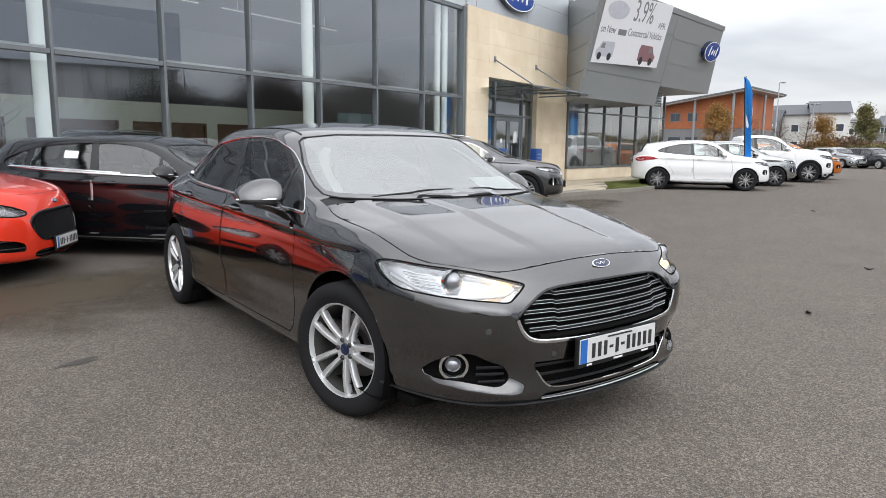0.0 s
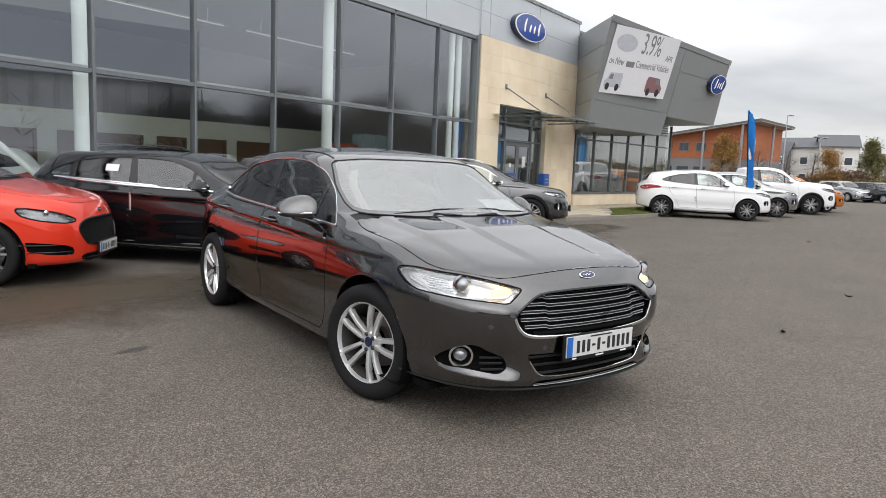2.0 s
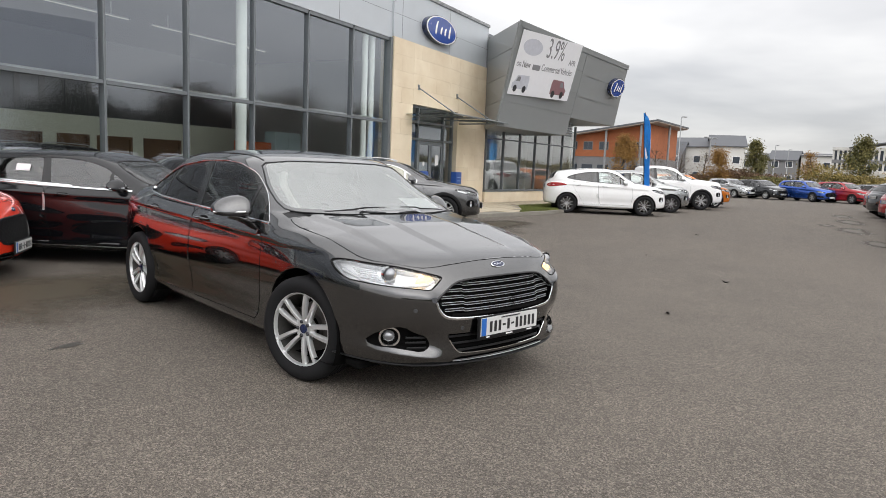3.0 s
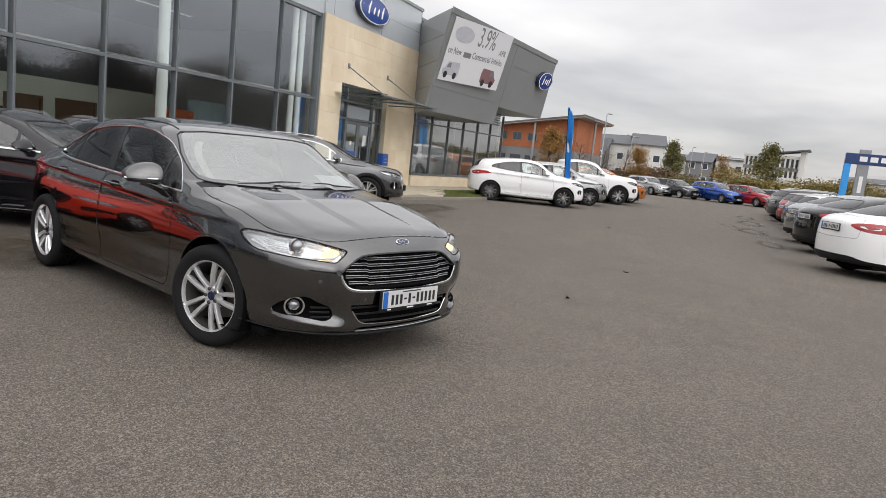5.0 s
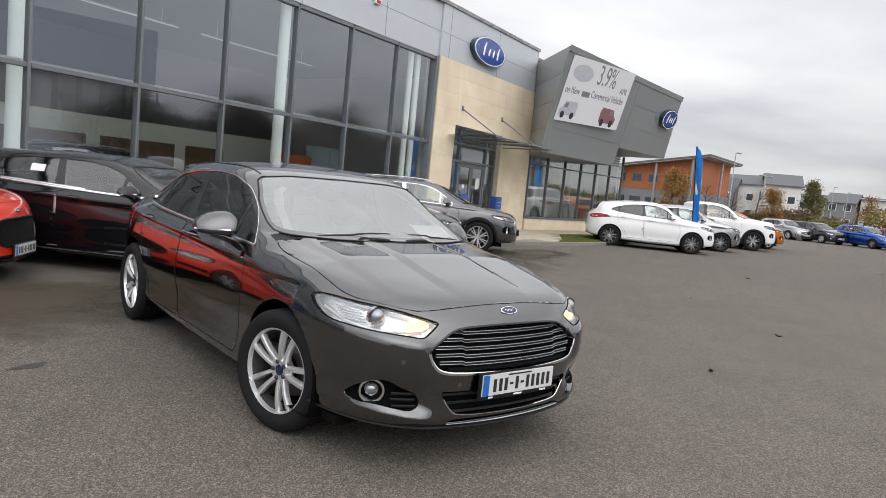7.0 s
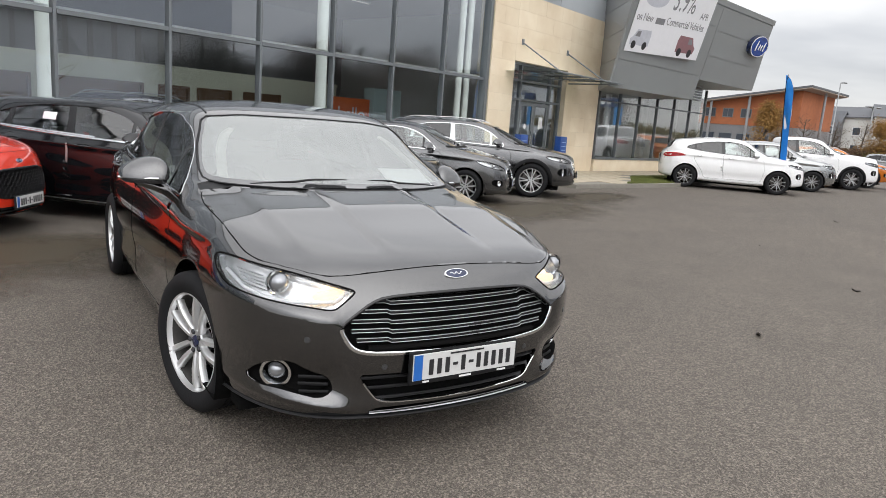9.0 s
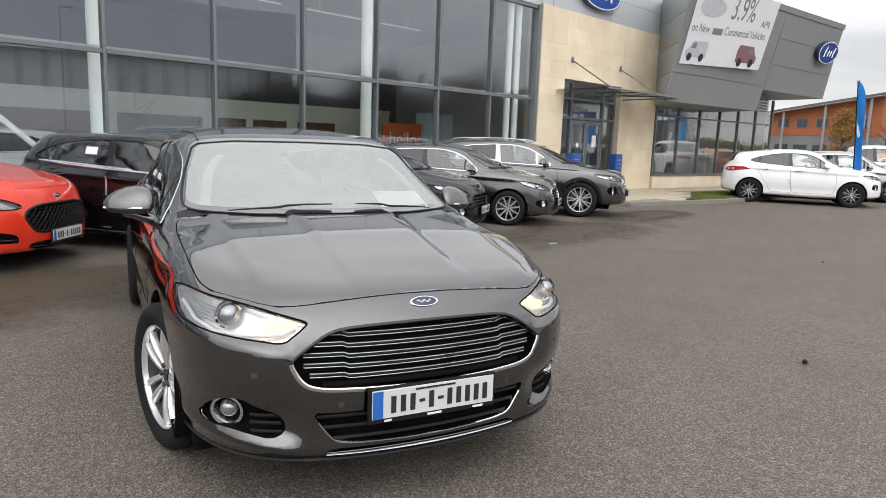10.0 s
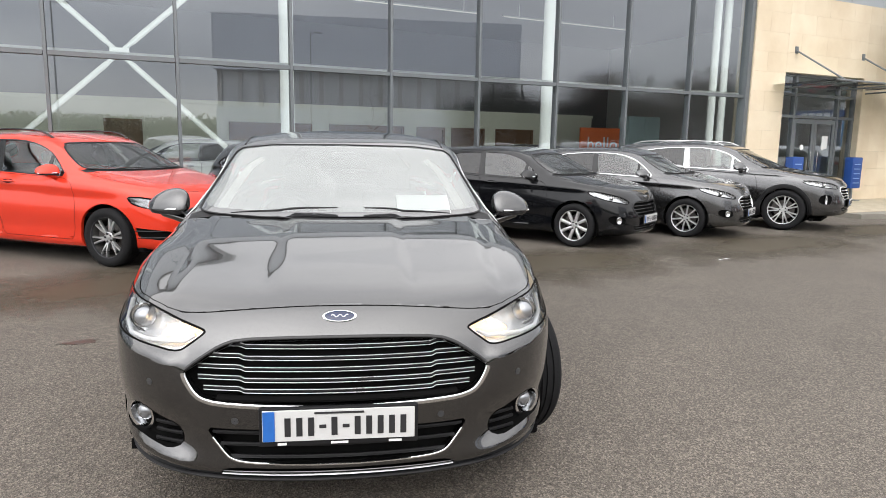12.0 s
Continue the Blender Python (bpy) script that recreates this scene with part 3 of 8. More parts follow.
for k in range(1):
    for u in (-19, -12.5, -6, -0.5):
        li = empty("strip_light", FAC)
        tagged(li, "white suspended strip light in the showroom", "ceiling light", "strip lights")
        v = 6.6 + 2.6 * k
        part("housing", one_box((u - 2.4, v - 0.03, 5.21), (u + 2.4, v + 0.03, 5.25), 0.005), M["satin"], li)
        for q in (-1.8, 1.8):
            bm = bmesh.new()
            tube(bm, [(u + q, v, 5.26), (u + q, v, 5.61)], 0.012, 6)
            part("hanger", bm, M["inside_white"], li)
        part("tube", one_box((u - 2.35, v - 0.015, 5.19), (u + 2.35, v + 0.015, 5.21)), M["tube_light"], li)

# ---- stone blocks, joints recessed ----
for (a, b, c, d) in ((0.02, DU0, 0.0, 5.06), (DU1, 6.38, 0.0, 5.06), (DU0, DU1, DZ, 5.06)):
    row, z = 0, c
    while z < d - 0.02:
        z1 = min(z + 0.46, d)
        u = a
        off = 0.47 if row % 2 else 0.0
        while u < b - 0.01:
            u1 = min(u + (0.94 - off if u == a and off else 0.94), b)
            if b - u1 < 0.2:
                u1 = b
            ob = part("stone_block", one_box((u + 0.0015, -0.145, z + 0.0015), (u1 - 0.0015, -0.12, z1 - 0.0015)), M["stone"], None)
            ob.parent = STONE
            u = u1
        z = z1
        row += 1

# ---- entrance: frame, doors, transoms ----
ent = empty("door_1", FAC)
tagged(ent, "grey framed glazed entrance screen with double doors", "door", kind="structure")
EV = 0.02
for u in (DU0, 1.78, 3.45, DU1 - 0.07):
    part("post", one_box((u, EV, 0.0), (u + 0.07, EV + 0.12, DZ), 0.004), M["frame"], ent)
for z in (2.18, 2.72, DZ - 0.07):
    part("rail", one_box((DU0 + 0.07, EV + 0.01, z), (DU1 - 0.07, EV + 0.11, z + 0.07), 0.004), M["frame"], ent)
for a, b in ((DU0 + 0.07, 1.78), (1.85, 3.45), (3.52, DU1 - 0.07)):
    for z0, z1 in ((2.25, 2.72), (2.79, DZ - 0.07)):
        pane("pane", (a, EV + 0.05, z0), (b, EV + 0.058, z1), M["pane"], ent)
    if b - a < 1:
        pane("pane", (a, EV + 0.05, 0.05), (b, EV + 0.058, 2.18), M["pane"], ent)
for a, b in ((1.85, 2.645), (2.655, 3.45)):
    leaf = part("door_leaf", (lambda q: (box(q, (a, EV + 0.02, 0.02), (a + 0.09, EV + 0.07, 2.16)), box(q, (b - 0.09, EV + 0.02, 0.02), (b, EV + 0.07, 2.16)), box(q, (a + 0.09, EV + 0.02, 2.05), (b - 0.09, EV + 0.07, 2.16)), box(q, (a + 0.09, EV + 0.02, 0.02), (b - 0.09, EV + 0.07, 0.22)), q)[-1])(bmesh.new()), M["frame"], ent)
    pane("door_glass", (a + 0.09, EV + 0.04, 0.22), (b - 0.09, EV + 0.048, 2.05), M["pane"], leaf)
    bm = bmesh.new()
    hx = b - 0.13 if a < 2 else a + 0.13
    tube(bm, [(hx, EV - 0.03, 0.85), (hx, EV - 0.03, 1.35)], 0.014, 8)
    part("pull_handle", bm, M["chrome"], leaf)
    bm = bmesh.new()
    lathe(bm, [(0, 0.07), (-0.003, 0.065), (-0.003, 0.001)], 20, "z", Matrix.Translation(((a + b) / 2, EV + 0.036, 1.45)) @ Matrix.Rotation(radians(-90), 4, "X"))
    part("sticker", bm, M["white"], leaf)
part("notice", one_box((3.0, EV + 0.034, 1.42), (3.22, EV + 0.038, 1.75)), M["paper"], ent)
# glass canopy on rods
can = empty("entrance_canopy", FAC)
tagged(can, "glass canopy on grey steel arms with tie rods over the entrance", "canopy")
M["canopy_glass"] = glass("canopy_glass", (0.86, 0.91, 0.89), 0.03, 1.5)
bm = bmesh.new()
box(bm, (0.75, -1.75, 2.92), (4.75, -0.14, 2.935))
part("glass_sheet", bm, M["canopy_glass"], can)
for u in (1.25, 2.75, 4.25):
    bm = bmesh.new()
    tube(bm, [(u, -0.13, 2.87), (u, -1.85, 2.89)], 0.02, 8)
    part("arm", bm, M["frame"], can)
for u in (1.45, 4.0):
    bm = bmesh.new()
    tube(bm, [(u, -0.13, 3.78), (u, -1.5, 2.96)], 0.02, 8)
    part("tie_rod", bm, M["frame"], can)
    part("rod_plate", one_box((u - 0.05, -0.165, 3.70), (u + 0.05, -0.145, 3.86)), M["frame"], can)
bm = bmesh.new()
tube(bm, [(0.75, -1.76, 2.93), (4.75, -1.76, 2.93)], 0.022, 8)
part("front_tube", bm, M["frame"], can)
# blue bins by the door
M["pale_blue"] = mat("pale_blue_print", (0.25, 0.36, 0.60), 0.5)
M["blue_plastic"] = mat("blue_plastic", (0.012, 0.06, 0.26), 0.4)
for u in (1.45, 3.72):
    bn = empty("leaflet_stand", FAC)
    tagged(bn, "blue leaflet stand beside the entrance door", "stand", "stands by the entrance")
    bm = bmesh.new()
    box(bm, (u - 0.2, -0.50, 0.42), (u + 0.2, -0.28, 1.22), None, 0.03)
    part("body", bm, M["blue_plastic"], bn, smooth=50)
    part("foot", one_box((u - 0.18, -0.54, 0.098), (u + 0.18, -0.24, 0.12), 0.005), M["frame"], bn)
    part("post", one_box((u - 0.03, -0.42, 0.12), (u + 0.03, -0.36, 0.43)), M["frame"], bn)
    for k in range(5):
        part("slot", one_box((u - 0.12, -0.508, 0.55 + 0.12 * k), (u + 0.12, -0.498, 0.572 + 0.12 * k)), M["pale_blue"], bn)

# ---- oval signs ----
def oval_sign(m, w, h, label):
    root = empty("oval_sign", m)
    tagged(root, label, "sign", "oval signs")
    def disc(k, d0, d1, mt, nm):
        bm = bmesh.new()
        n = 48
        a = [bm.verts.new((w / 2 * k * math.cos(t), -d0, h / 2 * k * math.sin(t))) for t in (2 * math.pi * i / n for i in range(n))]
        b = [bm.verts.new((w / 2 * k * math.cos(t), -d1, h / 2 * k * math.sin(t))) for t in (2 * math.pi * i / n for i in range(n))]
        for i in range(n):
            bm.faces.new((a[i], a[(i + 1) % n], b[(i + 1) % n], b[i]))
        bm.faces.new(b)
        bmesh.ops.recalc_face_normals(bm, faces=bm.faces)
        part(nm, bm, mt, root)
    disc(1.0, 0.0, 0.16, M["badge_blue"], "case")
    disc(0.97, 0.15, 0.165, M["white"], "pale_ring")
    disc(0.90, 0.16, 0.17, M["sign_blue"], "field")
    for x, z, ln, hh in ((-0.20, 0.03, 0.15, 0.24), (-0.04, -0.03, 0.10, 0.13), (0.09, -0.03, 0.09, 0.13), (0.23, 0.02, 0.13, 0.22)):
        bm = bmesh.new()
        tube(bm, [(w * (x - 0.05 * ln), -0.174, h * (z - hh)), (w * (x + 0.05 * ln), -0.174, h * z), (w * (x + 0.35 * ln), -0.174, h * (z + hh))], [0.045 * h, 0.06 * h, 0.03 * h], 8, up=(0, 1, 0), flat=0.4)
        part("swash", bm, M["white"], root)
    return root


M["sign_blue"] = mat("sign_blue", (0.010, 0.05, 0.27), 0.25, coat=0.4)
oval_sign(FAC @ pose(2.53, -0.125, 5.68), 2.0, 0.84, "blue oval sign with pale rim on the fascia")

# alarm box on the fascia
M["alarm_red"] = mat("alarm_red", (0.45, 0.03, 0.03), 0.5)
alarm = empty("alarm_box", FAC @ pose(-2.9, -0.06, 5.78) @ Matrix.Diagonal((0.72, 0.9, 0.72, 1)))
tagged(alarm, "white and red alarm bell box on the fascia", "alarm box")
part("case", one_box((-0.14, -0.09, -0.16), (0.14, 0.0, 0.16), 0.02), M["white"], alarm, smooth=50)
part("red_panel", one_box((-0.10, -0.096, -0.13), (0.10, -0.088, -0.03), 0.003), M["alarm_red"], alarm)
part("strobe", one_box((-0.05, -0.12, 0.02), (0.05, -0.088, 0.10), 0.01), M["frame"], alarm)

# ---- panels and banner of the leaning box ----
def lean_panel(name, s0, s1, z0, z1, material, proud, parent, inset=0.008):
    nrm = (front(1, 3) - front(0, 3)).cross(front(0, 4) - front(0, 3)).normalized()
    if nrm.y > 0:
        nrm = -nrm
    bm = bmesh.new()
    c = [front(s0 + inset, z0 + inset), front(s1 - inset, z0 + inset), front(s1 - inset, z1 - inset), front(s0 + inset, z1 - inset)]
    a = [bm.verts.new(p) for p in c]
    b = [bm.verts.new(p + nrm * proud) for p in c]
    bm.faces.new(b)
    for i in range(4):
        bm.faces.new((a[i], a[(i + 1) % 4], b[(i + 1) % 4], b[i]))
    bmesh.ops.recalc_face_normals(bm, faces=bm.faces)
    return part(name, bm, material, parent)


for s0, s1, zz in ((0.0, 5.5, (2.83, 3.65, 4.47, 5.29, 5.95)), (5.5, 10.0, (3.54, 4.36, 5.18, 5.95))):
    for z0, z1 in zip(zz, zz[1:]):
        lean_panel("cladding_panel", s0, s1, z0, z1, M["cladding"], 0.03, GREY_BOX)
lean_panel("capping", -0.02, 10.02, 5.96, 6.14, M["cladding"], 0.05, GREY_BOX, 0.0)
# panels of the splayed side
for z0, z1 in zip((2.83, 3.65, 4.47, 5.29), (3.65, 4.47, 5.29, 6.10)):
    def side(t, z):
        q = (z - 2.83) / 3.27
        a, b = front(0, z), Vector((6.38, -0.12, z)).lerp(Vector((6.32, -0.12, z)), q)
        return a.lerp(b, t)
    nrm = (side(1, 3) - side(0, 3)).cross(side(0, 4) - side(0, 3)).normalized()
    if nrm.x > 0:
        nrm = -nrm
    bm = bmesh.new()
    c = [side(0.0, z0 + 0.008), side(1, z0 + 0.008), side(1, z1 - 0.008), side(0.0, z1 - 0.008)]
    a = [bm.verts.new(p) for p in c]
    b = [bm.verts.new(p + nrm * 0.03) for p in c]
    bm.faces.new(b)
    for i in range(4):
        bm.faces.new((a[i], a[(i + 1) % 4], b[(i + 1) % 4], b[i]))
    bmesh.ops.recalc_face_normals(bm, faces=bm.faces)
    part("cladding_panel", bm, M["cladding"], GREY_BOX)
# dark louvres in the step under the box
for k in range(6):
    part("louvre", one_box((9.9 + 0.0, -1.6, 2.92 + 0.1 * k), (12.2, -1.5, 2.97 + 0.1 * k)), M["frame"], GREY_BOX)
# plane of the banner
e1 = (front(1, 4) - front(0, 4)).normalized()
e2 = (front(0, 5) - front(0, 4)).normalized()
nn = e1.cross(e2)
if nn.y > 0:
    nn = -nn
BAN = FAC @ (Matrix.Translation(front(0.16, 3.90) + nn * 0.04) @ Matrix((e1, e2, nn)).transposed().to_4x4())
ban = empty("banner", BAN)
tagged(ban, "white vinyl banner with grey lettering and two vans", "banner")
BW, BH = 4.22, 2.10
M["vinyl"] = mat("banner_vinyl", (0.74, 0.74, 0.76), 0.45, var=0.03)
M["grey_ink"] = mat("grey_ink", (0.20, 0.20, 0.21), 0.5)
M["pale_ink"] = mat("pale_ink", (0.50, 0.51, 0.56), 0.5)
M["wine_ink"] = mat("wine_ink", (0.24, 0.12, 0.13), 0.5)
part("sheet", one_box((0, 0, 0), (BW, BH, 0.012)), M["vinyl"], ban)
def narrow(x, y, k):
    """Places condensed lettering."""
    return Matrix.Translation((x, y, 0.013)) @ Matrix.Diagonal((k, 1, 1, 1))


words("3.9%", 0.95, narrow(1.78, 1.20, 0.72), M["grey_ink"], ban)
words("APR", 0.30, narrow(3.52, 1.22, 0.95), M["grey_ink"], ban)
words("on New", 0.33, narrow(0.10, 0.86, 0.80), M["grey_ink"], ban)
part("name_bar", one_box((1.13, 0.90, 0.012), (1.62, 1.08, 0.016)), M["grey_ink"], ban)
words("Commercial Vehicles", 0.33, narrow(1.72, 0.86, 0.80), M["grey_ink"], ban)
bm = bmesh.new()
bm.faces.new([bm.verts.new((0.85 + 0.62 * math.cos(t), 1.62 + 0.27 * math.sin(t), 0.016)) for t in np.linspace(0, 2 * math.pi, 37)[:-1]])
part("oval_print", bm, M["pale_ink"], ban)


def van_print(x, y, s, ink, flip):
    f = -1 if flip else 1
    def shape(pts, d, mt, nm):
        bm = bmesh.new()
        vs = [bm.verts.new((x + f * s * a, y + s * b, d)) for a, b in pts]
        bm.faces.new(vs if not flip else vs[::-1])
        part(nm, bm, mt, ban)
    shape([(-0.6, 0.12), (0.55, 0.12), (0.6, 0.32), (0.45, 0.42), (0.28, 0.66), (-0.55, 0.68), (-0.62, 0.5)], 0.015, ink, "van_print")
    shape([(0.05, 0.42), (0.36, 0.42), (0.24, 0.6), (0.05, 0.61)], 0.018, M["grey_ink"], "glass_print")
    for wx in (-0.36, 0.32):
        shape([(wx + 0.14 * math.cos(t), 0.13 + 0.14 * math.sin(t)) for t in np.linspace(0, 2 * math.pi, 17)[:-1]], 0.02, M["ink"], "wheel_print")


van_print(0.62, 0.10, 0.85, M["pale_ink"], True)
van_print(3.30, 0.06, 0.95, M["wine_ink"], False)
oval_sign(FAC @ (Matrix.Translation(front(9.05, 5.12) + nn * 0.04) @ Matrix((e1, -nn, e2)).transposed().to_4x4()), 1.55, 0.80, "blue oval sign with pale rim on the leaning grey box")

# ---- pavement, kerb, grass strip ----
M["slab"] = mat("concrete_slab", (0.44, 0.38, 0.285), 0.85, var=0.2, bumps=0.3)
M["kerb"] = mat("kerb_concrete", (0.22, 0.205, 0.175), 0.85, var=0.15, bumps=0.3)
M["wet"] = mat("damp_asphalt", (0.055, 0.050, 0.042), 0.35, var=0.35, scale=1.5, grain=90, bumps=0.4)


def kerb_v(u):
    return -3.02 - 0.20 * (u - 0.6) if u < 4 else -3.70 - 0.06 * (u - 4)


def lawn_v(u):
    """The edge between the paving and the grass."""
    return -3.5 + 0.47 * (u - 2.4) if u < 5.8 else -1.9 - 0.10 * (u - 5.8)


pav = empty("pavement", FAC)
tagged(pav, "weathered concrete slab footpath along the building", "pavement", kind="structure")
bm = bmesh.new()
us = np.linspace(0.3, 24, 60)
top = [bm.verts.new((u, kerb_v(u) + 0.12, 0.085)) for u in us]
bot = [bm.verts.new((u, 0.4 if u < 6.4 else -0.2, 0.085)) for u in us]
for i in range(len(us) - 1):
    bm.faces.new((top[i], top[i + 1], bot[i + 1], bot[i]))
part("bed", bm, M["kerb"], pav)
for i in range(26):
    u0, u1 = 0.3 + 0.915 * i, 0.3 + 0.915 * (i + 1)
    um = (u0 + u1) / 2
    bm = bmesh.new()
    v0 = kerb_v(um)
    box(bm, (u0 + 0.002, v0, -0.02), (u1 - 0.002, v0 + 0.125, 0.105), None, 0.012)
    for v in bm.verts:
        v.co.y += kerb_v(v.co.x) - v0
    ob = part("kerb_stone", bm, M["kerb"], pav)
for k in range(4):
    v0 = -3.0 + 0.74 * k
    part("kerb_stone", one_box((0.18, v0 + 0.002, -0.02), (0.305, v0 + 0.738, 0.105), 0.012), M["kerb"], pav)
SLAB = one_box((0.004, 0.004, 0.07), (0.596, 0.596, 0.098), 0.004)
slab_mesh = bpy.data.meshes.new("slab")
SLAB.to_mesh(slab_mesh)
slab_mesh.materials.append(M["slab"])
count = 0
for i in range(36):
    u = 0.4 + 0.6 * i
    v = -0.75 if u < 6.0 else -0.9 - 0.105 * (u - 6)
    while v > kerb_v(u) + 0.1 and count < 190:
        if u < 2.4 or v > lawn_v(u):
            ob = new("slab", slab_mesh)
            ob.parent = pav
            ob.location = (u, v, random.uniform(-0.003, 0.003))
            count += 1
        v -= 0.6
M["grass"] = leaf_mat("grass_blades", (0.07, 0.10, 0.02), (0.19, 0.20, 0.05))
verts, faces = [], []
rng = np.random.default_rng(4)
for _ in range(26000):
    u = rng.uniform(2.6, 18)
    lo, hi = kerb_v(u) + 0.14, max(lawn_v(u), kerb_v(u) + 0.16)
    v = rng.uniform(lo, hi)
    h, a = rng.uniform(0.03, 0.09), rng.uniform(0, 6.28)
    i = len(verts)
    dx, dy = 0.012 * math.cos(a), 0.012 * math.sin(a)
    verts += [(u - dx, v - dy, 0.08), (u + dx, v + dy, 0.08), (u + rng.uniform(-0.04, 0.04), v + rng.uniform(-0.04, 0.04), 0.08 + h)]
    faces.append((i, i + 1, i + 2))
me = bpy.data.meshes.new("grass")
me.from_pydata(verts, [], faces)
me.materials.append(M["grass"])
ob = tagged(new("grass", me), "thin mossy grass strip behind the kerb", "grass", kind="stuff")
ob.matrix_world = FAC
M["turf"] = mat("turf_soil", (0.10, 0.115, 0.035), 0.9, var=0.4)
bm = bmesh.new()
a = [bm.verts.new((u, kerb_v(u) + 0.13, 0.092)) for u in np.linspace(2.55, 22, 30)]
b = [bm.verts.new((u, max(lawn_v(u), kerb_v(u) + 0.14), 0.092)) for u in np.linspace(2.55, 22, 30)]
for i in range(29):
    bm.faces.new((a[i], a[i + 1], b[i + 1], b[i]))
ob = tagged(part("turf", bm, M["turf"]), "damp mossy soil of the grass strip", "ground", kind="structure")
ob.matrix_world = FAC

# ---- cars: a skin lofted through closed outlines, then cut into panels ----
from mathutils.bvhtree import BVHTree


def knot_curve(ys, zs, y):
    """Smooth curve through a few knots."""
    y = np.clip(y, ys[0], ys[-1])
    ys, zs = np.array(ys, float), np.array(zs, float)
    m = np.gradient(zs, ys)
    i = np.clip(np.searchsorted(ys, y) - 1, 0, len(ys) - 2)
    h = ys[i + 1] - ys[i]
    t = (y - ys[i]) / h
    return (2 * t**3 - 3 * t**2 + 1) * zs[i] + (t**3 - 2 * t**2 + t) * h * m[i] + (3 * t**2 - 2 * t**3) * zs[i + 1] + (t**3 - t**2) * h * m[i + 1]


def outline(ring, ym, n1, n2, yc):
    """Half an outline, from the middle of the front to the middle of the back."""
    w, yf, yr, nf, nr, bow, zf, zc, zm, zr = ring
    out = []
    for side, (n, ye) in enumerate(((nf, yf), (nr, yr))):
        c = 2 ** (-1 / n)
        xs = np.linspace(0, w * c, n1 + 1)
        q1 = (1 - (xs / w) ** n) ** (1 / n)
        q2 = c * (1 - np.linspace(0, 1, n2 + 1)[1:])
        x = np.r_[xs, w * (1 - q2**n) ** (1 / n)]
        q = np.r_[q1, q2]
        y = ym + (ye - ym) * q + (bow if side == 0 else -bow) * (x / w) ** 2 * q**3
        p = np.stack([x, y], 1)
        out.append(p if side == 0 else p[::-1][1:])
    p = np.concatenate(out)
    ks, vs = [yf, min(yc, yf * 0.5 + ym * 0.5) if yf > yc - 0.25 else yc, ym, yr], [zf, zc, zm, zr]
    z = knot_curve(ks, vs, p[:, 1])
    return np.c_[p, z]


